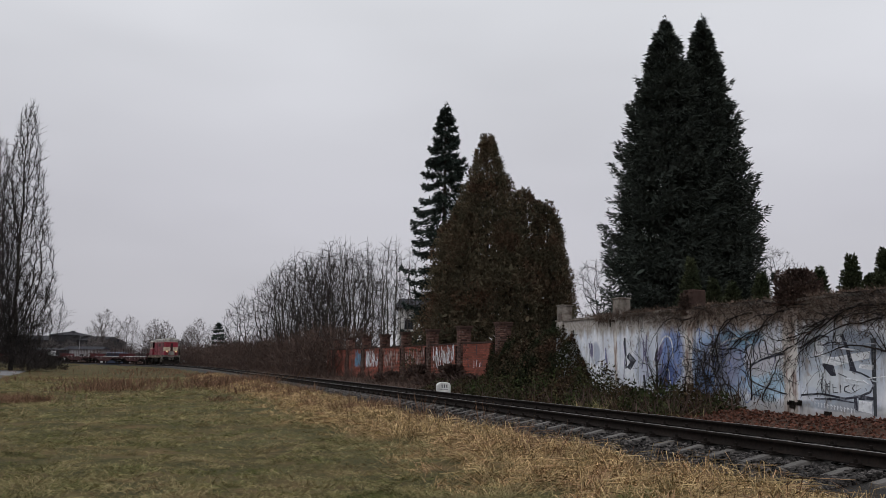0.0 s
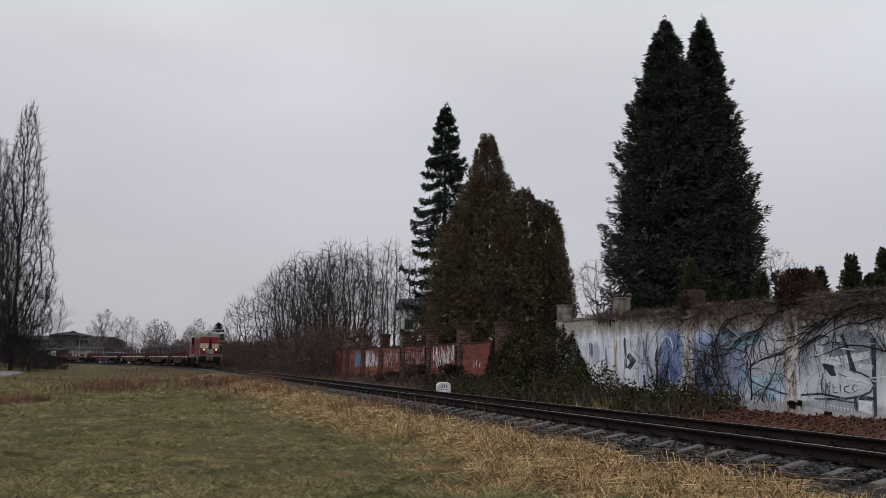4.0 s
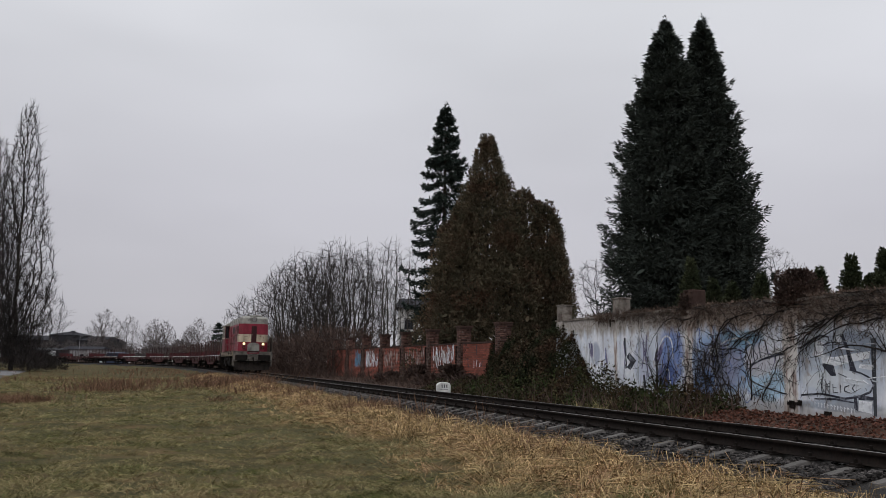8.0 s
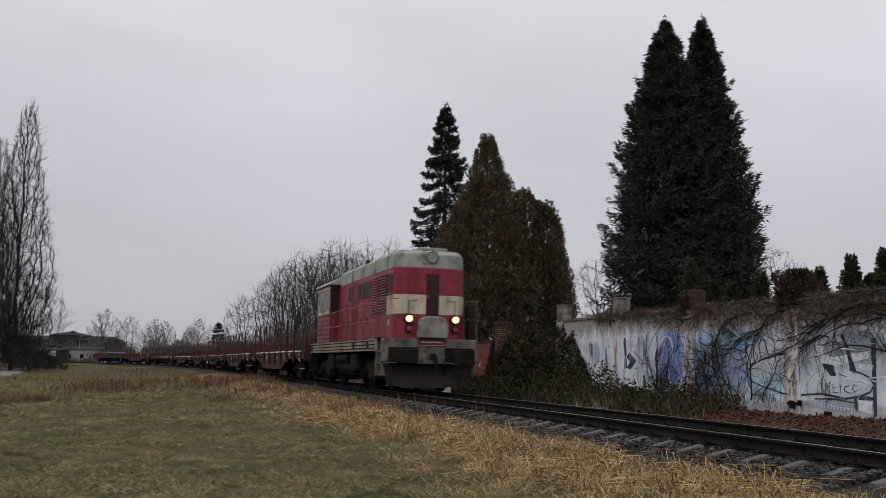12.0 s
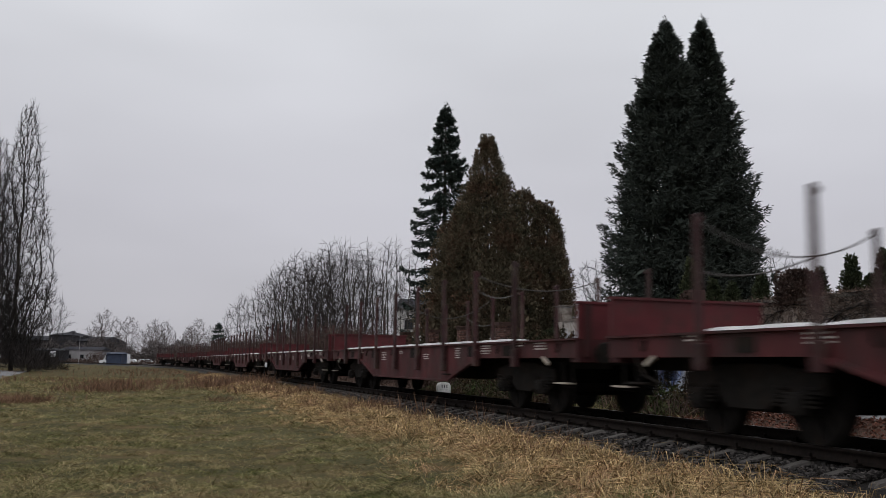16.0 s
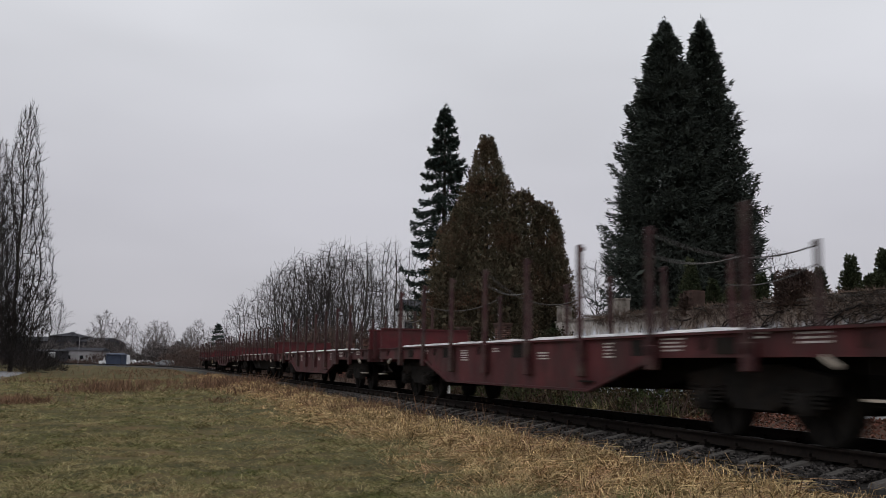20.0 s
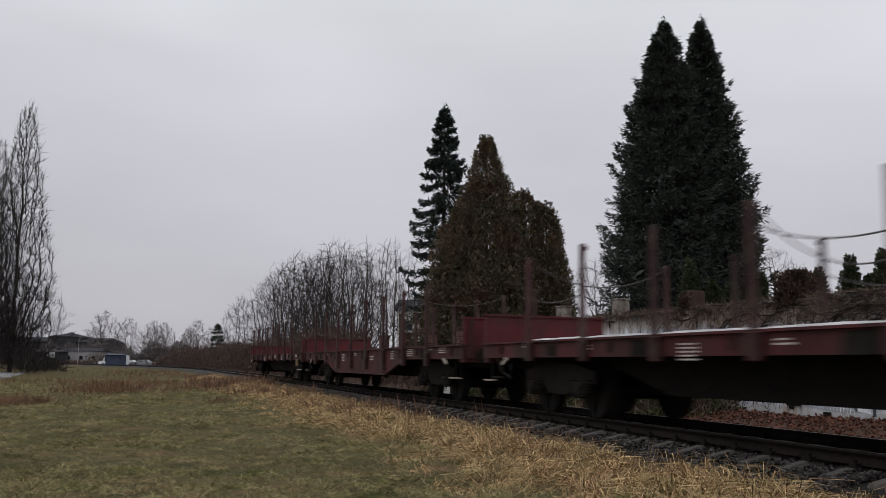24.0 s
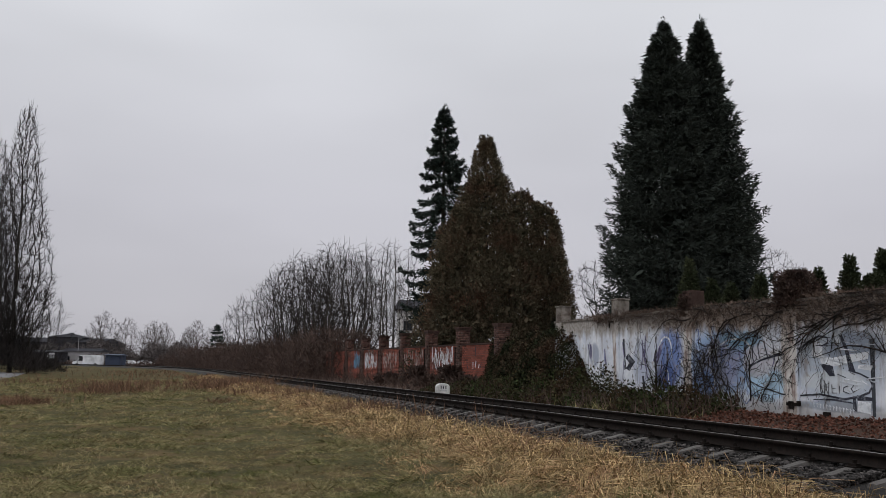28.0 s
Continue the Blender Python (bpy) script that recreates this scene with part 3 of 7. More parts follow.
    part("door_handle", Shape().tube([(xf + 0.03, -0.12, 2.75), (xf + 0.06, -0.12, 2.8), (xf + 0.03, -0.12, 2.85)], 0.012, 6), M["pale_rail"], lo)
    nose = Shape().prism([(-0.44, 1.58), (0.44, 1.58), (0.44, 2.0), (0.36, 2.16), (0.2, 2.22), (-0.2, 2.22), (-0.36, 2.16), (-0.44, 2.0)], "x", xf - 0.02, xf + 0.26)
    part("nose_box", nose, M["grey"], lo, "grey rounded box on the front platform", bevel=0.03)
    pb = part("number_plate", Shape().box((6.04 + 0.022, 0, 1.47), (0.02, 0.86, 0.17)), M["red"], lo, "red plate with an unreadable white line")
    part("plate_marking", Shape().box((6.04 + 0.035, 0, 1.47), (0.01, 0.66, 0.045)), M["white_mark"], pb)
    part("plate_edge", Shape().box((6.04 + 0.03, 0, 1.375), (0.02, 0.9, 0.014)), M["white_mark"], pb)
    # headlights, lit, and tail lamps under them
    for y in (-0.715, 0.715):
        hs = part("headlight", Shape().disc((xf + 0.02, y, 2.14), "x", 0.145, 0.16, 20), M["under"], lo)
        part("lens", Shape().disc((xf + 0.105, y, 2.14), "x", 0.100, 0.02, 20), M["lamp"], hs, "glowing warm white lens")
        ts = part("tail_lamp", Shape().disc((xf + 0.02, y, 1.86), "x", 0.11, 0.14, 16), M["under"], lo)
        part("lens", Shape().disc((xf + 0.095, y, 1.86), "x", 0.08, 0.02, 16), M["lamp_off"], ts, "unlit red lens")
    # front and rear beams, plough
    for d in (1, -1):
        name = "front_beam" if d > 0 else "rear_beam"
        sh = Shape().prism([(-1.44, 0.88), (1.44, 0.88), (1.44, 1.52), (1.40, 1.57), (-1.40, 1.57), (-1.44, 1.52)], "x", d * 5.55, d * HL)
        part(name, sh, M["beam_grey"] if d > 0 else M["under"], lo, "grimy grey buffer beam" if d > 0 else "black rear buffer beam", bevel=0.02)
        for sgn in (-1, 1):
            # raised black plate whose colour stands in for a recess's shade
            part("beam_recess", Shape().box((d * (HL + 0.006), sgn * 0.86, 1.10), (0.02, 0.92, 0.42)), M["under"], lo, bevel=0.005)
        ledge = Shape().box((d * (HL - 0.02), 0, 0.865), (0.10, 2.86, 0.035))
        part("beam_ledge", ledge, M["beam_grey"], lo)
        plo = Shape().prism([(-1.40, 0.80), (1.40, 0.80), (1.25, 0.20), (0.35, 0.14), (-0.35, 0.14), (-1.25, 0.20)], "x", d * 5.72, d * 5.80)
        part("snow_plough", plo, M["plough"], lo, bevel=0.01)
        for sgn in (-1, 1):
            st = Shape()
            for k in range(3):
                st.box((d * 5.45, sgn * 1.33, 0.50 + 0.34 * k), (0.62, 0.26, 0.03))
            st.box((d * 5.77, sgn * 1.33, 0.86), (0.03, 0.26, 0.75)).box((d * 5.13, sgn * 1.33, 0.86), (0.03, 0.26, 0.75))
            part("entry_step", st, M["beam_grey"] if d > 0 else M["under"], lo, "entry steps, grimy grey in front, black behind")
        build_buffers(lo, d * HL, d, 1.05, 0.52)
        # handrails of the end platform
        for sgn in (-1, 1):
            r1 = Shape().tube([(d * (HL - 0.06), sgn * 1.42, 1.57), (d * (HL - 0.06), sgn * 1.42, 2.72), (d * (HL - 0.06), sgn * 1.02, 2.72)], 0.018, 6)
            r1.tube([(d * (HL - 0.06), sgn * 1.42, 2.16), (d * (HL - 0.06), sgn * 1.1, 2.16)], 0.016, 6)
            r1.tube([(d * (HL - 0.9), sgn * 1.42, 1.57), (d * (HL - 0.9), sgn * 1.42, 2.72), (d * (HL - 0.06), sgn * 1.42, 2.72)], 0.018, 6)
            part("platform_rail", r1, M["beam_grey"], lo)
    for sgn in (-1, 1):
        gr = Shape().tube([(xf + 0.03, sgn * 0.72, 2.30), (xf + 0.06, sgn * 0.72, 2.68), (xf + 0.03, sgn * 0.46, 2.70)], 0.014, 6)
        part("grab_rail", gr, M["dark_red"], lo)
    # side sills: cream, ribbed, with black plates coloured as the shade of recesses
    for sgn in (-1, 1):
        y = sgn * 1.38
        sill = part("side_sill", Shape().span(-5.85, 4.95, y - 0.05, y + 0.05, 1.20, 1.60), M["sill"], lo, "dirty cream ribbed side sill", bevel=0.012)
        for k in range(3):
            part("sill_rib", Shape().span(-5.8, 4.9, y + sgn * 0.050, y + sgn * 0.066, 1.27 + 0.11 * k, 1.30 + 0.11 * k), M["under"], sill)
        for x in (4.0, 2.1, -5.3):
            part("sill_opening", Shape().span(x - 0.12, x + 0.12, y + sgn * 0.045, y + sgn * 0.072, 1.30, 1.52), M["rubber"], sill)
    part("walkway", Shape().box((-0.4, 0, 1.575), (11.0, 2.86, 0.05)), M["under"], lo)
    part("underframe", Shape().box((0, 0, 1.30), (11.2, 1.9, 0.36)), M["under"], lo)
    tank = Shape().prism([(-1.25, 0.62), (-1.1, 0.42), (1.1, 0.42), (1.25, 0.62), (1.25, 1.12), (-1.25, 1.12)], "x", -1.25, 1.25)
    part("fuel_tank", tank, M["under"], lo, bevel=0.03)
    for sgn in (-1, 1):
        for x in (-1.9, 1.85):
            part("battery_box", Shape().box((x, sgn * 1.15, 0.86), (0.95, 0.42, 0.55)), M["under"], lo, bevel=0.02)
        part("air_tank", Shape().disc((0, sgn * 1.22, 0.98), "x", 0.16, 1.9, 14), M["under"], lo)
    # flanks of the long hood: louvres, windows, doors, ladder, rails
    for sgn in (-1, 1):
        y = sgn * H
        for x0, x1 in ((4.18, 4.98), (3.2, 4.08)):
            # dark red backing: shade behind the slats put into its colour
            lv = part("louvre_panel", Shape().span(x0, x1, y - 0.01, y + sgn * 0.015, 2.36, 3.55), M["dark_red"], lo)
            for k in range(14):
                part("louvre_slat", Shape().box(((x0 + x1) / 2, y + sgn * 0.03, 2.42 + 0.083 * k), (x1 - x0 - 0.06, 0.045, 0.03), rx=sgn * 35), M["red"], lv)
        for x0, x1 in ((5.05, 5.30), (5.36, 5.58), (2.62, 3.0), (2.16, 2.52), (1.70, 2.06), (1.2, 1.55), (0.1, 0.42), (-0.32, 0.0)):
            fr = part("hood_window", Shape().span(x0, x1, y - 0.02, y + sgn * 0.012, 2.96, 3.50), M["dark_red"], lo, bevel=0.006)
            part("window_opening", Shape().span(x0 + 0.045, x1 - 0.045, y, y + sgn * 0.018, 3.01, 3.45), M["rubber"], fr)
        for x in (3.08, 2.08, 1.10, 0.55, -0.45, -1.25):
            part("door_seam", Shape().span(x - 0.012, x + 0.012, y - 0.01, y + sgn * 0.012, 1.65, 2.92), M["dark_red"], lo)
        for x in (2.6, 1.6, 0.8, -0.1, -0.9):
            part("door_latch", Shape().box((x, y + sgn * 0.02, 2.2), (0.05, 0.03, 0.14)), M["dark_red"], lo)
        ld = Shape()
        for x in (0.62, 0.98):
            ld.tube([(x, y + sgn * 0.06, 1.62), (x, y + sgn * 0.06, 3.65)], 0.016, 6)
        for k in range(7):
            ld.tube([(0.62, y + sgn * 0.06, 1.85 + 0.28 * k), (0.98, y + sgn * 0.06, 1.85 + 0.28 * k)], 0.013, 5)
        part("ladder", ld, M["red"], lo)
        rail = Shape()
        for z in (2.66, 2.12):
            rail.tube([(4.9, sgn * 1.40, z), (xc - 0.0, sgn * 1.40, z)], 0.018, 6)
        for x in (4.9, 3.6, 2.3, 1.0, -0.3, -1.5):
            rail.tube([(x, sgn * 1.40, 1.58), (x, sgn * 1.40, 2.67)], 0.016, 6)
        part("side_handrail", rail, M["handrail"], lo, "dull handrail beside the walkway")
        part("hood_mark", Shape().box((5.2, y + sgn * 0.008, 2.05), (0.12, 0.01, 0.16)), M["white_mark"], lo)
    # cab, wider than the hoods
    C = 1.42
    cab = part("cab", Shape().prism([(-C, 1.56), (C, 1.56), (C, 3.73), (-C, 3.73)], "x", xr, xc), M["red"], lo, "red driving cab wider than the hoods", bevel=0.02)
    rf = Shape().prism([(-C - 0.10, 3.72), (C + 0.10, 3.72), (C + 0.08, 3.80), (C - 0.30, 3.99), (0.55, 4.10), (-0.55, 4.10), (-C + 0.30, 3.99), (-C - 0.08, 3.80)], "x", xr - 0.10, xc + 0.22)
    part("cab_roof", rf, M["grey"], lo, "grey rounded cab roof", bevel=0.02)
    for sgn in (-1, 1):
        y = sgn * C
        for x0, x1 in ((-3.08, -2.08), (-4.30, -3.20)):
            fr = part("cab_window", Shape().span(x0, x1, y - 0.02, y + sgn * 0.014, 2.66, 3.68), M["cream"], lo, "cream window frame", bevel=0.01)
            part("pane", Shape().span(x0 + 0.05, x1 - 0.05, y, y + sgn * 0.02, 2.76, 3.60), M["glass_dark"], fr, "dark side window")
        for k in range(6):
            part("cab_rib", Shape().span(xr + 0.05, xc - 0.05, y, y + sgn * 0.022, 1.72 + 0.17 * k, 1.75 + 0.17 * k), M["dark_red"], lo)
        for x, d in ((xc, 1), (xr, -1)):
            fr = part("cab_end_window", Shape().box((x + d * 0.008, sgn * 1.265, 3.20), (0.03, 0.29, 0.98)), M["dark_red"], lo)
            part("pane", Shape().box((x + d * 0.02, sgn * 1.265, 3.20), (0.02, 0.25, 0.92)), M["glass_dark"], fr)
    part("platform_cabinet", Shape().span(5.15, 5.95, 1.36, 1.41, 1.58, 2.66), M["plough"], lo, "dark sheet panel on the front platform", bevel=0.01)
    part("roof_box", Shape().box((5.0, 0.2, 4.30), (0.8, 0.9, 0.10)), M["grey"], lo, bevel=0.02)
    # short rear hood
    band("rear_hood_lower", 1.56, 2.20, M["red"], -5.98, xr, H, front=False, rear=True, label="red short rear hood")
    band("rear_hood_stripe", 2.20, 2.84, M["cream"], -5.98, xr, H + 0.003, front=False, rear=True, label="cream panel of the rear hood")
    band("rear_hood_upper", 2.84, 3.62, M["red"], -5.98, xr, H, front=False, rear=True)
    band("rear_hood_roof", 3.62, 4.06, M["grey"], -5.98, xr, H, front=False, rear=True, inset1=0.10)
    for sgn in (-1, 1):
        y = sgn * H
        # rear slats too have their shade coloured into the backing
        lv = part("rear_louvre", Shape().span(-5.55, -5.05, y - 0.01, y + sgn * 0.012, 2.92, 3.40), M["dark_red"], lo)
        for k in range(9):
            part("louvre_slat", Shape().box((-5.30, y + sgn * 0.025, 2.95 + 0.05 * k), (0.46, 0.03, 0.018), rx=sgn * 35), M["red"], lv)
        part("rear_trim", Shape().span(-5.90, xr - 0.02, y, y + sgn * 0.014, 2.84, 2.87), M["white_mark"], lo)
        part("rear_trim", Shape().span(-5.90, xr - 0.02, y, y + sgn * 0.014, 2.02, 2.05), M["white_mark"], lo)
        ts = part("tail_lamp", Shape().disc((-6.0, sgn * 0.715, 2.14), "x", 0.14, 0.12, 16), M["under"], lo)
        part("lens", Shape().disc((-6.07, sgn * 0.715, 2.14), "x", 0.11, 0.02, 16), M["lamp_off"], ts)
    part("rear_door", Shape().box((-5.99, 0, 2.85), (0.03, 0.42, 1.2)), M["dark_red"], lo)
    for x in (3.45, -3.45):
        build_bogie(lo, x, 2.4, 0.50, heavy=True)
    return lo


# ---------------------------------------------------------------- stake wagons
WL = 19.18     # length between the headwalls' outsides
WAGON = 20.42  # length with buffers


def build_wagon(belly, white_edge, name="stake_wagon"):
    """Flat bogie wagon with stakes: belly is the depth of the side sill between the bogies."""
    wg = empty(name)
    hx, hy = WL / 2, 1.36
    deck = 1.30
    keel = 0.44 if belly < 0.05 else 0.52
    for sgn in (-1, 1):
        y = sgn * hy
        if belly > 0.05:
            out = [(-hx, 0.98), (-5.2, 0.98), (-3.3, 0.98 - belly), (3.3, 0.98 - belly), (5.2, 0.98), (hx, 0.98), (hx, deck), (-hx, deck)]
        else:
            out = [(-hx, 1.00), (hx, 1.00), (hx, deck), (-hx, deck)]
        sill = part("side_sill", Shape().prism(out, "y", y - 0.02, y + 0.02), M["wagon"], wg, "oxide-red side sill, deeper between the bogies" if belly > 0.05 else "straight oxide-red side sill")
        part("sill_flange", Shape().span(-hx, hx, y - sgn * 0.02, y + sgn * 0.07, deck - 0.035, deck - 0.005), M["wagon"], sill)
        if belly > 0.05:
            low = Shape().prism([(-5.23, 0.96), (-3.32, 0.96 - belly), (3.32, 0.96 - belly), (5.23, 0.96), (5.17, 1.0), (3.28, 1.0 - belly), (-3.28, 1.0 - belly), (-5.17, 1.0)], "y", y - 0.01, y + sgn * 0.09)
            part("sill_lower_flange", low, M["wagon"], sill)
        # stakes in pockets, with a ring at the top
        n = 8
        for k in range(n):
            x = 2.06 * (k - 3.5)
            pk = Shape().box((x, y + sgn * 0.075, 1.10 - 0.12 * (belly > 0.05)), (0.20, 0.11, 0.34 + 0.24 * (belly > 0.05 and abs(x) < 4)))
            part("stake_pocket", pk, M["stake"], wg, bevel=0.012)
            st = Shape().prism([(x - 0.052, 1.0), (x + 0.052, 1.0), (x + 0.036, 2.80), (x - 0.036, 2.80)], "y", y + sgn * 0.05, y + sgn * 0.13)
            st.box((x, y + sgn * 0.03, 2.73), (0.05, 0.06, 0.07))
            part("stake", st, M["stake"], wg, bevel=0.01)
        # stencilled data panels, too worn to read
        for x, z, w, rows in ((8.2, 1.14, 0.45, 3), (7.3, 1.16, 0.30, 2), (5.6, 1.13, 0.50, 4), (3.9, 1.10, 0.26, 5), (1.6, 0.98 if belly > 0.05 else 1.12, 0.4, 3), (-0.6, 1.08, 0.30, 2), (-2.4, 1.06, 0.42, 5), (-5.2, 1.13, 0.4, 3), (-7.4, 1.15, 0.4, 2)):
            rb = random.Random(int(x * 10) + rows)
            for r in range(rows):
                bars = Shape()
                u = x - w / 2
                while u < x + w / 2 - 0.04:
                    ln = rb.uniform(0.04, 0.16)
                    bars.span(u, min(u + ln, x + w / 2), y + sgn * 0.021, y + sgn * 0.026, z + 0.085 - r * 0.050, z + 0.108 - r * 0.050)
                    u += ln + rb.uniform(0.015, 0.05)
                tagged(part("stencil_bar", bars, M["white_mark"], sill), kind="stuff")
        # matt black data boards between the markings
        for x, w, h in ((6.7, 0.42, 0.20), (4.7, 0.30, 0.22), (0.5, 0.50, 0.24), (-3.6, 0.42, 0.22), (-6.4, 0.34, 0.18)):
            part("data_board", Shape().span(x - w / 2, x + w / 2, y + sgn * 0.021, y + sgn * 0.030, 1.12 - h / 2, 1.12 + h / 2), M["under"], sill)
        for x in (8.9, 6.25, 2.9, -1.5, -4.4, -8.6):
            part("lashing_ring", Shape().tube([(x - 0.05, y + sgn * 0.03, 1.22), (x - 0.06, y + sgn * 0.05, 1.12), (x, y + sgn * 0.055, 1.07), (x + 0.06, y + sgn * 0.05, 1.12), (x + 0.05, y + sgn * 0.03, 1.22)], 0.013, 5), M["under"], sill)
        # uneven white strip along the deck's edge, broken at the stakes
        if white_edge:
            rng = random.Random(7 + sgn)
            for k in range(n - 1):
                a = 2.06 * (k - 3.5) + 0.10
                b = 2.06 * (k - 2.5) - 0.10
                m_ = 8
                top = [(a + (b - a) * i / m_, deck + 0.008 + white_edge * rng.uniform(0.7, 1.1) * math.sin(math.pi * min(i + 0.6, m_ - i + 0.6, 2.2) / 4.4)) for i in range(m_ + 1)]
                sh = Shape().prism([(a, deck + 0.002), (b, deck + 0.002)] + top[::-1], "y", y - sgn * 0.30, y + sgn * 0.035)
                part("snow_strip", sh, M["white_edge"], wg, "thin white strip on the deck edge")
        for d in (-1, 1):
            part("step_board", Shape().box((d * (hx - 0.45), y + sgn * 0.02, 0.56), (0.42, 0.16, 0.025)), M["pale_rail"], wg, "pale worn step board")
            part("end_bracket", Shape().box((d * (hx - 1.15), y + sgn * 0.03, 0.93), (0.24, 0.05, 0.05), ry=d * 28), M["pale_rail"], wg, "pale slanted bracket")
        for x in (-6.0, 6.0):
            sh = Shape().tube([(x - 2.9, y, 1.0), (x - 2.6, y, 0.72), (x - 2.2, y, 0.62)], 0.02, 5)
            part("shunter_step", sh.box((x - 2.75, y, 0.62), (0.4, 0.2, 0.03)), M["under"], wg)
    for d in (-1, 1):
        hw = part("headwall", Shape().span(d * (hx - 0.06), d * hx, -hy, hy, deck - 0.02, deck + 0.56), M["headwall"], wg, "red end wall board")
        part("headwall_cap", Shape().span(d * (hx - 0.09), d * (hx + 0.03), -hy - 0.02, hy + 0.02, deck + 0.56, deck + 0.60), M["headwall"], hw)
        for y in (-1.2, -0.4, 0.4, 1.2):
            part("headwall_post", Shape().span(d * (hx + 0.002), d * (hx + 0.07), y - 0.05, y + 0.05, deck - 0.3, deck + 0.55), M["wagon"], hw)
        part("headstock", Shape().span(d * (hx - 0.25), d * hx, -hy, hy, 0.90, deck - 0.02), M["wagon"], wg, bevel=0.012)
        build_buffers(wg, d * hx, d, 1.05, 0.44)
        step = Shape().tube([(d * (hx - 0.3), -1.3, 0.95), (d * (hx - 0.3), -1.3, 0.50), (d * (hx - 0.65), -1.3, 0.50), (d * (hx - 0.65), -1.3, 0.95)], 0.015, 5)
        part("corner_step", step, M["under"], wg)
    planks = 46
    for k in range(planks):
        x = -hx + 0.1 + (2 * hx - 0.2) * (k + 0.5) / planks
        part("deck_plank", Shape().box((x, 0, deck - 0.03), ((2 * hx - 0.2) / planks - 0.012, 2 * hy - 0.06, 0.05)), M["deck"], wg)
    for y in (-0.62, 0.62):
        part("centre_sill", Shape().prism([(-hx + 0.2, 0.80), (-5.3, 0.80), (-3.9, keel), (3.9, keel), (5.3, 0.80), (hx - 0.2, 0.80), (hx - 0.2, 1.2), (-hx + 0.2, 1.2)], "y", y - 0.06, y + 0.06), M["under"], wg)
    for x in (-6, -4, -2, 0, 2, 4, 6):
        part("cross_bearer", Shape().span(x - 0.06, x + 0.06, -1.3, 1.3, 1.0, 1.22), M["under"], wg)
    part("air_reservoir", Shape().disc((1.4, 0.4, 0.78), "x", 0.2, 1.0, 12), M["under"], wg)
    part("brake_cylinder", Shape().disc((-1.4, -0.3, 0.78), "x", 0.17, 0.7, 12), M["under"], wg)
    part("brake_rod", Shape().tube([(-6.6, 0.1, 0.55), (6.6, 0.1, 0.55)], 0.025, 5), M["under"], wg)
    # lashing chains between opposite stakes and wires hanging along them
    rng = random.Random(3)
    for k in range(8):
        x = 2.06 * (k - 3.5)
        sag = rng.uniform(0.25, 0.8)
        if k % 3 == 0:
            pts = [(x, -1.40 + 2.80 * i / 10, 2.70 - sag * 4 * (i / 10) * (1 - i / 10)) for i in range(11)]
            part("lashing_chain", Shape().tube(pts, 0.012, 5), M["chain"], wg)
    for sgn in (-1, 1):
        for k in range(7):
            x0 = 2.06 * (k - 3.5)
            x1 = 2.06 * (k - 2.5)
            if (k + (sgn > 0)) % 3 != 0:
                continue
            za, zb = rng.uniform(1.9, 2.5), rng.uniform(1.9, 2.5)
            pts = [(x0 + (x1 - x0) * i / 8, sgn * 1.40, za + (zb - za) * i / 8 - 0.5 * (i / 8) * (1 - i / 8)) for i in range(9)]
            part("tie_wire", Shape().tube(pts, 0.010, 4), M["chain"], wg)
    for x in (-6.8, 6.8):
        build_bogie(wg, x, 1.8, 0.46)
    return wg


M["van_white"] = shade("van_white", (0.70, 0.71, 0.73), (0.62, 0.63, 0.65), 0.35, 2.0, 0.6, spec=0.5)
M["glass_dark"] = shade("dark_glass", (0.012, 0.014, 0.016), (0.02, 0.022, 0.025), 0.12, 3.0, 1.0, spec=0.6)
loco = build_locomotive()
GROUP = "wagons behind the locomotive"
w_deep = tagged(build_wagon(0.50, 0.040), "oxide-red flat stake wagon with a white strip along its deck", "wagon", GROUP)
w_bare = tagged(build_wagon(0.42, 0.0), "oxide-red flat stake wagon with a bare dark deck edge", "wagon", GROUP)
w_flat = tagged(build_wagon(0.0, 0.022), "flat stake wagon with straight side sills and thin white strips", "wagon", GROUP)
w_last = copy_thing(w_flat, pose(0, 0, 0))
for o in list(w_last.children_recursive):
    if o.name.startswith("snow_strip"):
        bpy.data.objects.remove(o)
tagged(w_last, "last flat stake wagon with straight bare side sills", "wagon", GROUP)
part("end_of_train_box", Shape().box((8.7, -1.42, 0.86), (0.16, 0.10, 0.28)), M["yellow_box"], w_last, "yellow box under the sill", bevel=0.01)
wagons = [w_deep] + [copy_thing(w_deep, pose(0, 0, 0)) for _ in range(4)] + [w_flat, w_bare, w_last]

part("white_box", Shape().box((-7.2, 1.44, 0.66), (0.24, 0.10, 0.26)), M["van_white"], wagons[2], "white equipment box beside the bogie", bevel=0.01)
part("white_box", Shape().box((-7.2, -1.44, 0.66), (0.24, 0.10, 0.26)), M["van_white"], wagons[2], "white equipment box beside the bogie", bevel=0.01)
SLACK = (0.35, 0.14, -0.10, -0.11, 0.0, 0.0, 0.0, -0.02)   # couplings drawn out or pressed together


def front_at(t):
    """Metres along the line of the locomotive's front at t seconds."""
    return ((-1.76795e-05 * t + 1.00622e-03) * t - 0.0792218) * t * t - 9.54499 * t + 147.387


def train_pose(s, half):
    """Pose of a vehicle centred at s whose bogies stand half metres before and behind."""
    x0, y0 = on_track(s - half)
    x1, y1 = on_track(s + half)
    return Matrix.Translation((float(x0 + x1) / 2, float(y0 + y1) / 2, 0)) @ Matrix.Rotation(math.atan2(float(y0 - y1), float(x0 - x1)), 4, "Z")


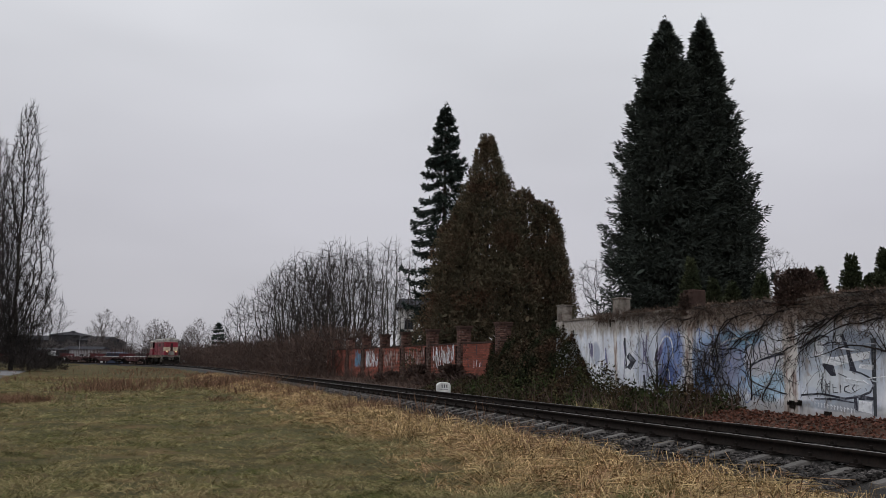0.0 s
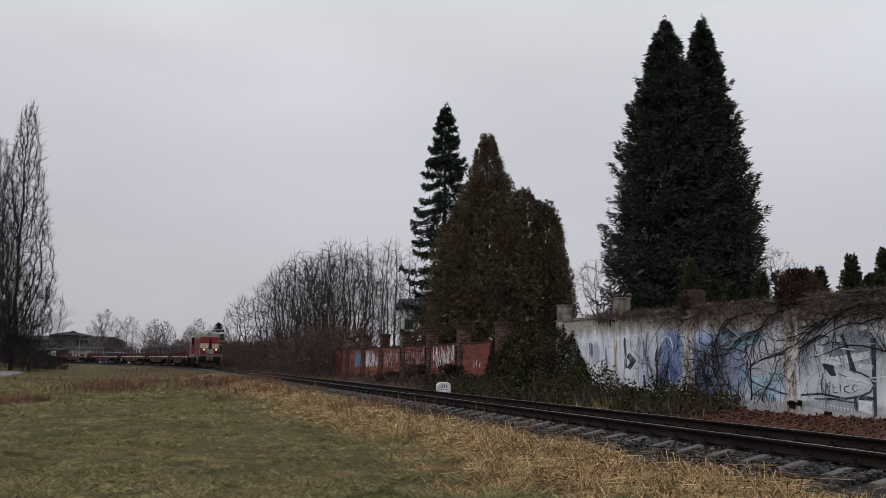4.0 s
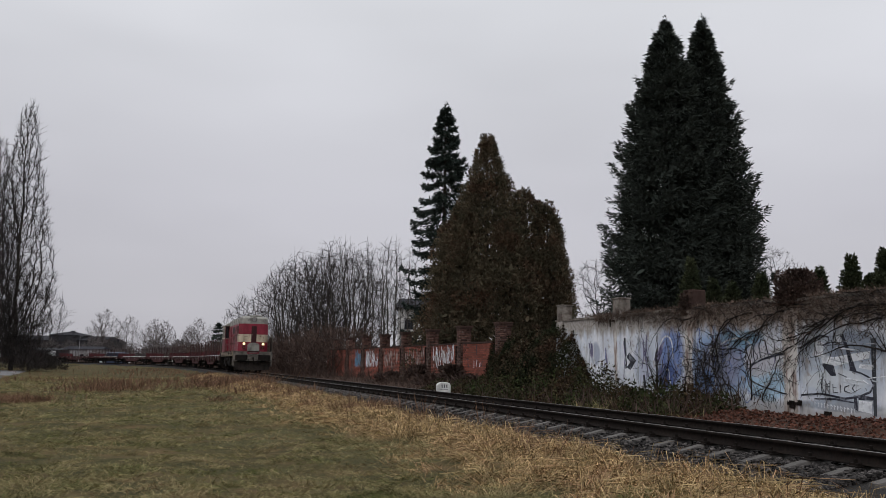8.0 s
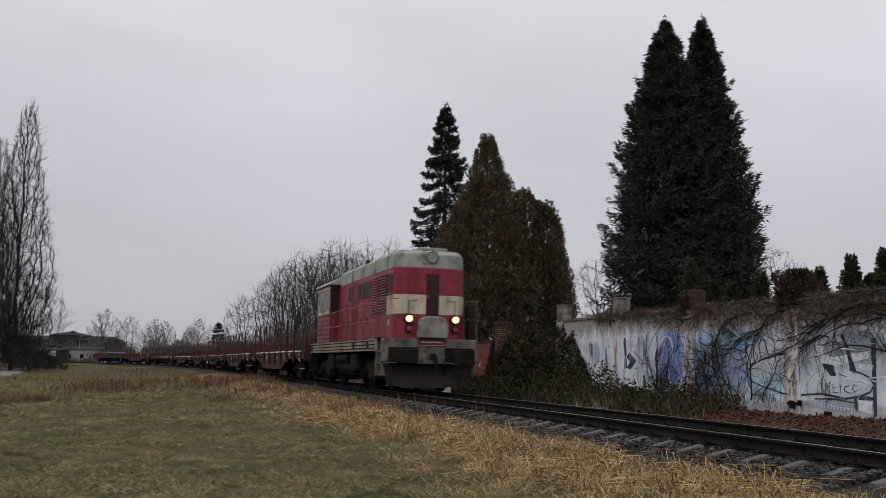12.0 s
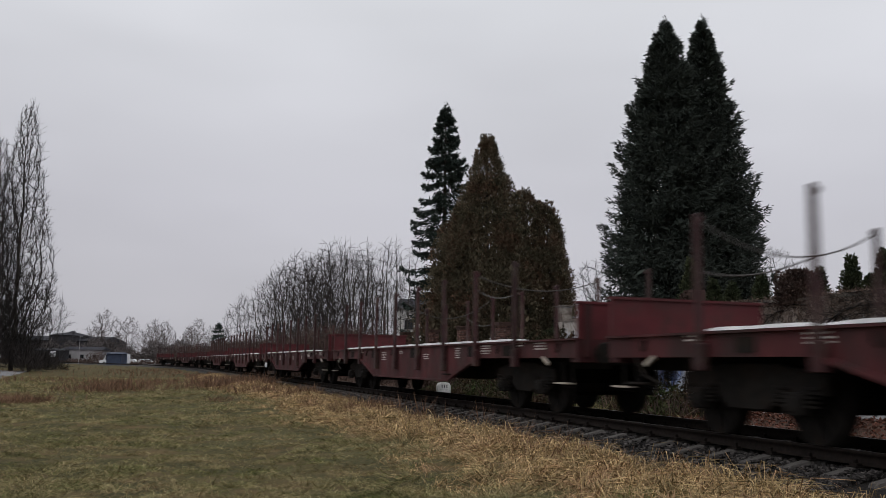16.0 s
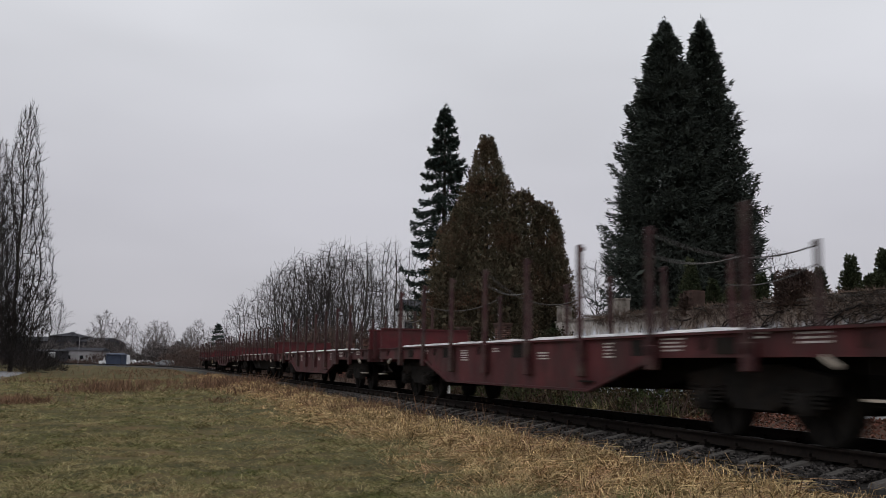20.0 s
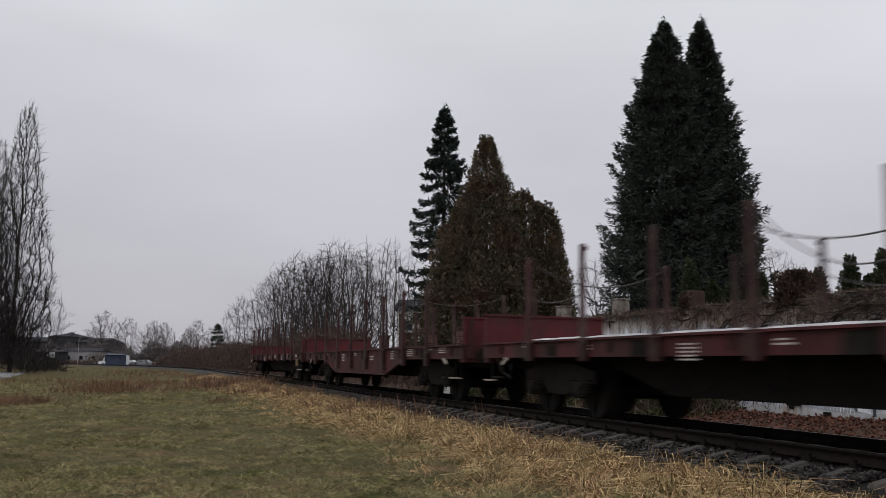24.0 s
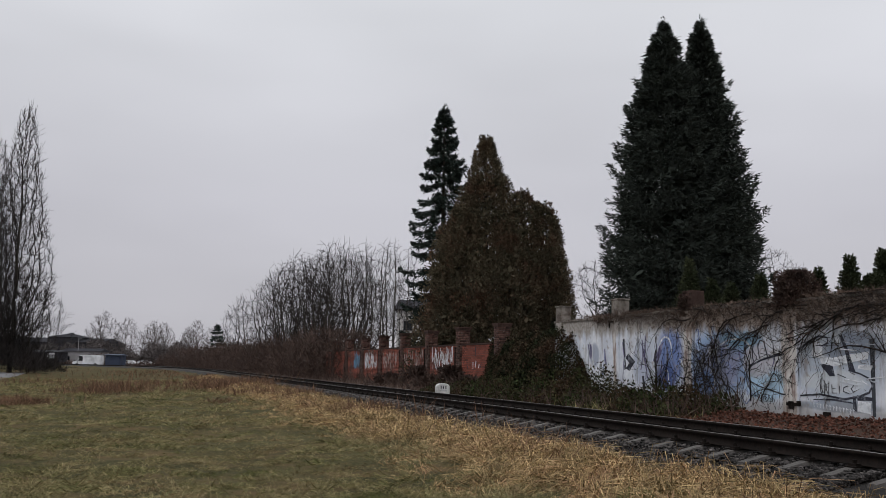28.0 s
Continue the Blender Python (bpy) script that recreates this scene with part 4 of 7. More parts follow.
def motions():
    times = [k * 0.5 for k in range(57)]
    vehicles = [(loco, HL + 0.15, 3.45)] + [(w, 12.65 + WAGON * (k + 0.5) + SLACK[k], 6.6) for k, w in enumerate(wagons)]
    for ob, behind, half in vehicles:
        walk(ob, [(t, train_pose(front_at(t) + behind, half)) for t in times])
        for o in ob.children_recursive:
            if o.name.startswith("wheelset"):
                r = 0.50 if ob is loco else 0.46
                c = o.location.copy()
                rows = []
                for f in range(841):
                    t = f / 30
                    rows.append((t, Matrix.Translation(c) @ Matrix.Rotation(((147.387 - front_at(t)) / r) % (2 * math.pi), 4, "Y")))
                walk(o, rows)
    key_traffic()


# ---------------------------------------------------------------- walls beyond the track
WALL = Matrix.Translation(track_xyz(0, -6.0, 0)) @ Matrix.Rotation(HEAD, 4, "Z")   # x along the line, y towards the meadow


def graffiti_material():
    """Pale painted plaster with bare concrete at the top, clouds of spray paint, streaks and stains; x along the wall, z up."""
    m = bpy.data.materials.new("painted_wall")
    m.use_nodes = True
    nt = m.node_tree
    b = nt.nodes["Principled BSDF"]
    L = nt.links.new
    co = nt.nodes.new("ShaderNodeTexCoord")
    sep = nt.nodes.new("ShaderNodeSeparateXYZ")
    L(co.outputs["Object"], sep.inputs[0])

    def noise_of(scale, stretch=(1, 1, 1), detail=5.0):
        mp = nt.nodes.new("ShaderNodeMapping")
        mp.inputs["Scale"].default_value = stretch
        L(co.outputs["Object"], mp.inputs[0])
        n = nt.nodes.new("ShaderNodeTexNoise")
        n.inputs["Scale"].default_value, n.inputs["Detail"].default_value, n.inputs["Roughness"].default_value = scale, detail, 0.62
        L(mp.outputs[0], n.inputs["Vector"])
        return n.outputs["Fac"]

    def math_(op, a, c, d=0.0):
        n = nt.nodes.new("ShaderNodeMath")
        n.operation = op
        for i, val in enumerate((a, c, d)):
            if hasattr(val, "is_output"):
                L(val, n.inputs[i])
            else:
                n.inputs[i].default_value = val
        return n.outputs[0]

    def step(src, lo, hi):
        r = nt.nodes.new("ShaderNodeMapRange")
        r.interpolation_type = "SMOOTHSTEP"
        r.inputs["From Min"].default_value, r.inputs["From Max"].default_value = lo, hi
        L(src, r.inputs["Value"])
        return r.outputs[0]

    def mix(fac, a, c, kind="MIX"):
        n = nt.nodes.new("ShaderNodeMix")
        n.data_type, n.blend_type = "RGBA", kind
        for key, val in (("Factor", fac), ("A", a), ("B", c)):
            if hasattr(val, "is_output"):
                L(val, n.inputs[key])
            else:
                n.inputs[key].default_value = (*val, 1) if isinstance(val, tuple) else val
        return n.outputs["Result"]

    X, Z = sep.outputs["X"], sep.outputs["Z"]
    fine, mid, streak = noise_of(9.0), noise_of(1.6), noise_of(4.0, (1.0, 1.0, 0.16))
    col = mix(step(mid, 0.35, 0.65), (0.80, 0.82, 0.87), (0.62, 0.65, 0.72))
    col = mix(math_("MULTIPLY", step(noise_of(0.9, (1, 1, 0.7)), 0.48, 0.62), 0.6), col, (0.58, 0.64, 0.75))
    wobble = math_("MULTIPLY_ADD", mid, 1.6, -0.8)
    # spray-painted fields: place along the wall, height, half sizes, colour, softness
    for cx, cz, rx, rz, c, soft in ((24.1, 1.25, 0.30, 0.35, (0.36, 0.40, 0.50), 0.4), (21.2, 1.0, 0.50, 0.70, (0.50, 0.54, 0.66), 0.5), (19.75, 1.15, 0.62, 0.85, (0.13, 0.22, 0.52), 0.7), (20.0, 0.6, 0.5, 0.35, (0.07, 0.11, 0.30), 0.5),
                                    (17.3, 1.10, 1.45, 0.85, (0.24, 0.40, 0.66), 0.6), (16.7, 1.58, 0.85, 0.22, (0.26, 0.46, 0.64), 0.4), (17.5, 0.95, 0.95, 0.60, (0.27, 0.28, 0.40), 0.7), (18.2, 0.45, 0.5, 0.40, (0.14, 0.24, 0.48), 0.5),
                                    (15.75, 0.50, 0.72, 0.38, (0.48, 0.70, 0.88), 0.4), (16.0, 1.05, 0.55, 0.40, (0.56, 0.55, 0.60), 0.4), (13.45, 0.95, 1.25, 0.80, (0.46, 0.52, 0.60), 0.5), (13.0, 1.35, 0.85, 0.35, (0.24, 0.28, 0.35), 0.4),
                                    (13.6, 0.62, 0.95, 0.24, (0.62, 0.66, 0.70), 0.3), (13.5, 0.10, 1.1, 0.13, (0.34, 0.40, 0.48), 0.3)):
        dx = math_("DIVIDE", math_("SUBTRACT", X, cx), rx)
        dz = math_("DIVIDE", math_("SUBTRACT", Z, cz), rz)
        d = math_("ADD", math_("ADD", math_("MULTIPLY", dx, dx), math_("MULTIPLY", dz, dz)), wobble)
        inv = math_("SUBTRACT", 1.0 + soft, d)
        col = mix(math_("MULTIPLY", step(inv, 0.0, soft * 2), 0.88), col, c)
    # unpainted piers in the wall's face: cream plaster with rust-brown runs
    runs = noise_of(7.0, (1.0, 1.0, 0.25), 6.0)
    cream = mix(step(runs, 0.44, 0.60), (0.62, 0.58, 0.53), (0.22, 0.13, 0.09))
    for cx, half in ((18.85, 0.22), (14.92, 0.26), (22.7, 0.10)):
        off = math_("ABSOLUTE", math_("ADD", math_("SUBTRACT", X, cx), math_("MULTIPLY_ADD", mid, 0.30, -0.15)), 0.0)
        col = mix(math_("MULTIPLY", step(math_("SUBTRACT", half, off), -0.03, 0.05), 0.85), col, cream)
    # peeled places and damp brown streaks
    col = mix(math_("MULTIPLY", step(noise_of(2.6, detail=8.0), 0.58, 0.64), 0.75), col, (0.34, 0.31, 0.29))
    col = mix(math_("MULTIPLY", step(noise_of(5.5, (1.0, 1.0, 0.5), 9.0), 0.60, 0.68), 0.5), col, (0.22, 0.21, 0.23))
    col = mix(math_("MULTIPLY", step(streak, 0.54, 0.70), 0.6), col, (0.20, 0.16, 0.14))
    # bare weathered concrete on top, dirt at the foot
    zt = math_("ADD", Z, math_("MULTIPLY_ADD", streak, 1.0, -0.5))
    zt = math_("SUBTRACT", zt, math_("MULTIPLY", step(X, 17.0, 21.5), 0.12))
    col = mix(step(zt, 1.62, 2.0), col, mix(step(fine, 0.4, 0.6), mix(step(X, 18.0, 22.0), (0.34, 0.28, 0.24), (0.42, 0.39, 0.36)), mix(step(X, 18.0, 22.0), (0.17, 0.125, 0.10), (0.27, 0.24, 0.22))))
    zb = math_("SUBTRACT", 0.25, math_("ADD", Z, math_("MULTIPLY_ADD", mid, 0.8, -0.4)))
    col = mix(math_("MULTIPLY", step(zb, 0.0, 0.35), 0.6), col, (0.22, 0.19, 0.16))
    col = mix(1.0, col, math_("MULTIPLY_ADD", fine, 0.35, 0.82), "MULTIPLY")
    L(col, b.inputs["Base Color"])
    b.inputs["Roughness"].default_value = 0.85
    bp = nt.nodes.new("ShaderNodeBump")
    bp.inputs["Strength"].default_value, bp.inputs["Distance"].default_value = 0.4, 0.02
    L(noise_of(22.0), bp.inputs["Height"])
    L(bp.outputs[0], b.inputs["Normal"])
    return m


def sprays(P, D, length, width, seed, mid=0.45):
    """Kite-shaped leaves: base points P, directions D, lengths and widths. Returns verts, faces."""
    r = np.random.RandomState(seed)
    P, D = np.asarray(P, float), np.asarray(D, float)
    D = D / np.maximum(np.linalg.norm(D, axis=1, keepdims=True), 1e-6)
    S = np.cross(D, r.normal(size=D.shape))
    S /= np.maximum(np.linalg.norm(S, axis=1, keepdims=True), 1e-6)
    length, width = np.broadcast_to(length, len(P))[:, None], np.broadcast_to(width, len(P))[:, None]
    V = np.stack([P, P + D * length * mid + S * width / 2, P + D * length, P + D * length * mid - S * width / 2], 1).reshape(-1, 3)
    return V, np.arange(len(V)).reshape(-1, 4)


def build_concrete_wall():
    w = empty("wall_north", WALL)
    tagged(w, "long concrete wall covered with faded blue and white graffiti", "wall", kind="structure")
    piers = [26.62, 22.68, 18.78, 14.82, 10.9, 7.0, 3.1]
    mat = graffiti_material()
    edges = [27.0] + piers[1:] + [-6.0]
    for k in range(len(edges) - 1):
        a, b = edges[k + 1], edges[k]
        pan = part("wall_panel", Shape().span(a, b - 0.004, -0.22, 0.0, -0.5, 2.40), mat, w)
        cop = Shape()
        n = max(int((b - a) / 0.5), 1)
        rng = random.Random(k)
        for i in range(n):
            x0, x1 = a + (b - a) * i / n, a + (b - a) * (i + 1) / n - 0.008
            cop.span(x0, x1, -0.27, 0.045, 2.40, 2.47 + rng.uniform(-0.012, 0.02))
        part("coping", cop, M["concrete"], w, "weathered concrete coping")
    for k, x in enumerate(piers):
        wide = 0.21
        top = 2.95 if k < 3 else 2.75
        part("pier_shaft", Shape().span(x - wide, x + wide, -0.36, 0.05, -0.5, 2.405), mat, w)
        p = part("pier", Shape().span(x - wide, x + wide, -0.36, 0.05, 2.41, top), M["concrete"] if k < 2 else M["old_brick"], w, "concrete pier standing above the wall" if k < 2 else "sooty brick pier overgrown with creeper", bevel=0.02)
        if k >= 2:
            for i in range(7):
                for j in range(2):
                    bx = x - wide + (j + 0.5 * (i % 2)) * wide
                    part("brick", Shape().span(bx + 0.01, min(bx + wide - 0.01, x + wide + 0.01), -0.34, 0.07, 2.44 + i * 0.075, 2.505 + i * 0.075), M["old_brick"], p)
        else:
            part("pier_cap", Shape().span(x - wide - 0.02, x + wide + 0.02, -0.38, 0.07, top, top + 0.05), M["concrete"], p, bevel=0.01)
    # iron bracket remnants and a hole in the plaster
    for x, z, sx, sz in ((22.9, 2.28, 0.30, 0.05), (23.0, 2.22, 0.05, 0.25), (14.77, 0.09, 0.46, 0.07), (14.85, 0.07, 0.16, 0.17), (14.6, 0.12, 0.12, 0.1), (13.75, -0.12, 0.22, 0.18)):
        part("rust_patch", Shape().span(x - sx / 2, x + sx / 2, 0.055, 0.075, z - sz / 2, z + sz / 2), M["rail"], w)
    # spray-paint lettering: curved outlines that cannot be read
    rng = random.Random(21)

    def stroke(pts, width, material, name="graffiti_stroke", y=0.008):
        sh = Shape()
        V, F = [], []
        for i, (x, z) in enumerate(pts):
            x0, z0 = pts[max(i - 1, 0)]
            x1, z1 = pts[min(i + 1, len(pts) - 1)]
            d = math.hypot(x1 - x0, z1 - z0) or 1
            nx, nz = -(z1 - z0) / d, (x1 - x0) / d
            t = width * (0.6 + 0.4 * math.sin(math.pi * i / max(len(pts) - 1, 1))) / 2
            V += [(x + nx * t, y, z + nz * t), (x - nx * t, y, z - nz * t), (x + nx * t, y - 0.006, z + nz * t), (x - nx * t, y - 0.006, z - nz * t)]
        for i in range(len(pts) - 1):
            a = 4 * i
            F += [(a, a + 1, a + 5, a + 4), (a + 2, a + 6, a + 7, a + 3), (a, a + 4, a + 6, a + 2), (a + 1, a + 3, a + 7, a + 5)]
        part(name, sh.add(V, F), material, w)

    def loop(cx, cz, rx, rz, a0, a1, wob=0.12, n=26):
        ph = rng.uniform(0, 6)
        return [(cx + rx * math.cos(t) * (1 + wob * math.sin(3 * t + ph)), cz + rz * math.sin(t) * (1 + wob * math.cos(2 * t + ph))) for t in [a0 + (a1 - a0) * i / n for i in range(n + 1)]]

    ink, blue, white, violet, grey = M["ink"], M["spray_blue"], M["spray_white"], M["spray_violet"], M["spray_grey"]

    def field(outline, material, y=0.004):
        part("paint_field", Shape().prism([(a + rng.uniform(-0.02, 0.02), c + rng.uniform(-0.02, 0.02)) for a, c in outline], "y", -0.004, y), material, w)

    # pale bars, dark windows and frames of the painted vehicle
    field([(13.95, 1.00), (13.55, 0.94), (13.05, 1.02), (12.60, 1.10), (12.58, 1.26), (13.1, 1.20), (13.6, 1.14), (13.95, 1.2)], white)
    field([(14.25, 1.18), (13.9, 1.10), (13.85, 1.42), (14.1, 1.52)], white)
    field([(13.6, 1.45), (13.35, 1.40), (13.30, 1.72), (13.5, 1.74)], grey)
    field([(12.9, 0.90), (12.55, 0.86), (12.50, 0.98), (12.85, 0.99)], white)
    field([(12.52, 0.80), (12.46, 0.80), (12.44, 1.32), (12.50, 1.32)], white)
    field([(13.98, 0.98), (13.68, 0.74), (13.52, 0.72), (13.60, 0.95), (13.75, 1.02)], ink)
    field([(13.12, 0.88), (12.98, 0.84), (13.14, 1.30), (13.30, 1.62), (13.38, 1.60), (13.24, 1.28)], ink)
    field([(12.95, 0.02), (12.62, 0.00), (12.60, 0.20), (12.93, 0.24)], white, 0.006)
    field([(12.95, 0.26), (12.55, 0.24), (12.50, 0.32), (12.95, 0.35)], ink)
    field([(13.05, 0.0), (12.97, 0.0), (12.97, 0.33), (13.05, 0.34)], ink)
    field([(12.56, -0.05), (12.46, -0.05), (12.44, 1.50), (12.54, 1.50)], M["blue_iron"])
    for i in range(16):
        x, z = rng.uniform(12.55, 14.4), rng.uniform(0.55, 1.6)
        stroke([(x, z), (x - rng.uniform(0.15, 0.6), z + rng.uniform(-0.1, 0.06))], rng.uniform(0.015, 0.05), rng.choice((ink, white, grey, grey)))
    # long dark outline of the vehicle
    stroke([(16.0, 0.46), (15.2, 0.30), (14.7, 0.28), (14.0, 0.34), (13.3, 0.26), (12.9, 0.32), (12.62, 0.42), (12.52, 0.56), (12.60, 0.70), (12.85, 0.80), (13.15, 0.86)], 0.045, ink)
    stroke([(14.2, 0.22), (13.6, 0.24), (13.0, 0.18)], 0.04, ink)
    # loop that runs up to the right of the blue field
    stroke([(16.0, 0.46), (16.35, 0.58), (16.46, 0.74), (16.25, 0.95), (15.9, 1.08), (15.4, 1.18), (14.9, 1.24), (14.5, 1.36), (14.2, 1.52), (13.95, 1.60), (13.72, 1.56), (13.70, 1.44), (13.9, 1.38)], 0.05, ink)
    stroke([(15.95, 1.12), (16.0, 1.40), (15.92, 1.55), (15.78, 1.52), (15.66, 1.14)], 0.04, ink)
    stroke([(15.42, 1.05), (15.46, 1.52)], 0.035, ink)
    # black tag that cannot be read
    for pts in (((13.95, 0.66), (13.98, 0.46), (13.96, 0.34), (14.15, 0.33)), ((13.84, 0.62), (13.86, 0.36)), ((13.72, 0.62), (13.74, 0.37)), ((13.86, 0.50), (13.72, 0.50)), ((13.64, 0.56), (13.64, 0.38), (13.50, 0.38)), ((13.64, 0.48), (13.54, 0.48)),
                ((13.42, 0.54), (13.42, 0.37)), ((13.18, 0.54), (13.30, 0.50), (13.32, 0.42), (13.16, 0.38)), ((13.02, 0.56), (13.10, 0.48), (13.02, 0.40))):
        stroke(list(pts), 0.024, ink, "tag_stroke")
    for i in range(8):
        x = 16.45 - 0.13 * i
        stroke([(x, 0.40 - 0.02 * i), (x - 0.01, 0.24 - 0.02 * i)], 0.022, ink if i > 2 else blue, "tag_stroke")
        stroke([(x, 0.34 - 0.02 * i), (x - 0.07, 0.30 - 0.02 * i), (x - 0.08, 0.24 - 0.02 * i)], 0.018, ink if i > 2 else blue, "tag_stroke")
    for i in range(13):
        x = 14.2 - 0.095 * i
        stroke([(x, 0.16 - 0.008 * i), (x - 0.01, 0.06 - 0.008 * i)], 0.020, white, "small_letter_stroke")
        stroke([(x, 0.15 - 0.008 * i), (x - 0.05, 0.12 - 0.008 * i)], 0.016, white, "small_letter_stroke")
    # looped white and dark outlines in the blue and violet fields
    for i in range(44):
        cx, cz = rng.uniform(16.1, 18.55), rng.uniform(0.30, 1.75)
        stroke(loop(cx, cz, rng.uniform(0.10, 0.38), rng.uniform(0.1, 0.30), rng.uniform(0, 3), rng.uniform(3.5, 7), 0.25, 16), rng.uniform(0.016, 0.040), rng.choice((blue, violet, ink, ink, white, grey)))
    for i in range(14):
        cx, cz = rng.uniform(19.2, 20.4), rng.uniform(0.3, 1.75)
        stroke(loop(cx, cz, rng.uniform(0.08, 0.30), rng.uniform(0.2, 0.5), rng.uniform(0, 3), rng.uniform(3.5, 6), 0.25, 16), rng.uniform(0.025, 0.05), rng.choice((blue, blue, violet, ink, white)))
    for i in range(9):
        cx, cz = rng.uniform(14.9, 16.2), rng.uniform(0.5, 1.2)
        stroke(loop(cx, cz, rng.uniform(0.08, 0.25), rng.uniform(0.1, 0.25), rng.uniform(0, 3), rng.uniform(3.5, 6), 0.25, 16), 0.02, rng.choice((white, grey, violet)))
    # dark pointed letters on the pale end of the wall
    field([(22.30, 1.75), (22.18, 1.72), (22.12, 0.80), (22.22, 0.78)], ink)
    field([(22.16, 1.15), (21.98, 1.28), (21.60, 1.04), (21.90, 0.74), (22.12, 0.84), (21.92, 0.98)], ink)
    field([(20.62, 1.10), (20.42, 0.92), (20.20, 1.22), (20.05, 1.60), (20.35, 1.40)], violet)
    field([(21.22, 0.62), (21.12, 0.64), (21.02, 0.10), (21.14, 0.12)], ink)
    field([(23.45, 1.45), (23.38, 1.45), (23.30, 0.95), (23.36, 0.94)], violet)
    field([(24.55, 1.62), (24.28, 1.60), (24.25, 1.15), (24.42, 1.12)], violet)
    field([(22.9, 0.85), (22.75, 0.88), (22.68, 0.10), (22.85, 0.12)], ink)
    for i in range(12):
        x = rng.uniform(20.8, 25.2)
        stroke([(x, 1.6 + rng.uniform(-0.3, 0.2)), (x + rng.uniform(-0.15, 0.15), 1.2), (x + rng.uniform(-0.2, 0.2), 0.6 + rng.uniform(-0.2, 0.2))], rng.uniform(0.03, 0.09), rng.choice((grey, blue, violet, grey, white)))
    stroke(loop(20.0, 1.2, 0.4, 0.5, 0.3, 3.4, 0.1), 0.05, white)
    stroke(loop(17.0, 1.15, 0.8, 0.45, 0.2, 3.6, 0.1, 34), 0.04, white)
    # creeper: bare woody stems over the wall
    r = random.Random(8)
    plant = empty("wall_creeper", WALL)
    tagged(plant, "leafless creeper with dark stems spread over the wall", "climbing plant")
    def creep(x, z, a, rad, left, sway, turn, kids, lev=0, sh=None):
        """One stem drawn over the wall with its side shoots."""
        pts, rr = [(x, 0.03, z)], [rad]
        n = max(int(left / 0.12), 2)
        bend = turn * r.uniform(0.3, 1.0)
        for i in range(n):
            a += r.uniform(-sway, sway) + bend * 0.12
            x, z = x + 0.12 * math.cos(a), z + 0.12 * math.sin(a)
            if z > 2.48:
                z, a = 2.48, r.choice((0.1, math.pi - 0.1))
            if z < 0.0:
                a = abs(a)
            pts.append((x, 0.035 + r.uniform(0, 0.05), z))
            rr.append(max(rad * (1 - 0.75 * (i + 1) / n), 0.0045))
            if lev < 3 and r.random() < kids * (1, 1, 0.7)[lev]:
                creep(x, z, a + r.choice((-1, 1)) * r.uniform(0.4, 1.0), rr[-1] * 0.75, left * r.uniform(0.3, 0.6), sway * 1.3, r.uniform(-1, 1), kids, lev + 1, sh)
        sh.tube(pts, rr, 4, caps=False)

    fans = [(20.35, 0.15, math.pi / 2 + t, 0.017, 1.75, 0.10, -t * 0.9, 0.05) for t in (-0.75, -0.5, -0.28, -0.08, 0.12, 0.35, 0.6, 0.85, 1.1)]
    fans += [(x, 0.1, math.pi / 2 + r.uniform(-0.8, 0.8), 0.019, r.uniform(1.6, 2.8), 0.34, r.uniform(-1, 1), 0.26) for x in (19.4, 19.0, 18.6, 18.3, 18.0, 17.6, 17.3, 17.0, 16.7, 16.3, 15.9)]
    fans += [(x, z, a, 0.022, r.uniform(2.0, 3.2), 0.20, r.uniform(-0.5, 0.3), 0.30) for x, z, a in ((11.2, 2.3, 0.10), (11.8, 2.15, -0.15), (12.2, 1.9, 0.15), (12.6, 2.25, -0.35), (13.2, 2.1, -0.25), (13.8, 1.9, -0.55), (14.2, 2.3, -0.2), (15.0, 2.2, 0.2), (15.6, 1.9, -0.3), (16.2, 2.2, 0.1),
                                                                                                (17.0, 2.1, -0.1), (17.8, 2.3, 0.1), (18.6, 2.2, -0.2), (10.6, 1.8, 0.25), (11.0, 1.3, 0.45), (12.0, 1.2, 0.5))]
    for f in fans:
        sh = Shape()
        creep(*f, sh=sh)
        part("stem", sh, M["dark_stem"], plant)
    # dry leaves and twigs along the top
    q = np.random.RandomState(4)
    n = 6500
    s = 9.5 + 14.5 * q.rand(n) ** 1.2
    deep = np.interp(s, [9.5, 12, 15, 17, 20, 24], [0.62, 0.56, 0.42, 0.32, 0.20, 0.05]) * (1 + 0.5 * np.sin(s * 2.9) * np.sin(s * 1.3))
    zz = 2.46 - np.abs(q.normal(0, 1, n)) * deep
    P = np.column_stack([s, q.uniform(0.0, 0.13, n), np.maximum(zz, 0.5)])
    D = q.normal(size=(n, 3)) * [1, 0.4, 1] + [0.2, 0.1, -0.1]
    V, F = sprays(P, D, q.uniform(0.06, 0.30, n), q.uniform(0.006, 0.018, n), 3)
    big_mesh("dry_foliage", V, F, M["creeper_twig"], plant)
    n = 3500
    s = 9 + 16 * q.rand(n)
    P = np.column_stack([s, q.uniform(-0.3, 0.1, n), 2.47 + np.abs(q.normal(0, 0.03, n))])
    V, F = sprays(P, q.normal(size=(n, 3)) + [0, 0, 0.5], q.uniform(0.04, 0.14, n), q.uniform(0.012, 0.03, n), 5)
    big_mesh("top_growth", V, F, M["creeper_twig"], plant)
    return w


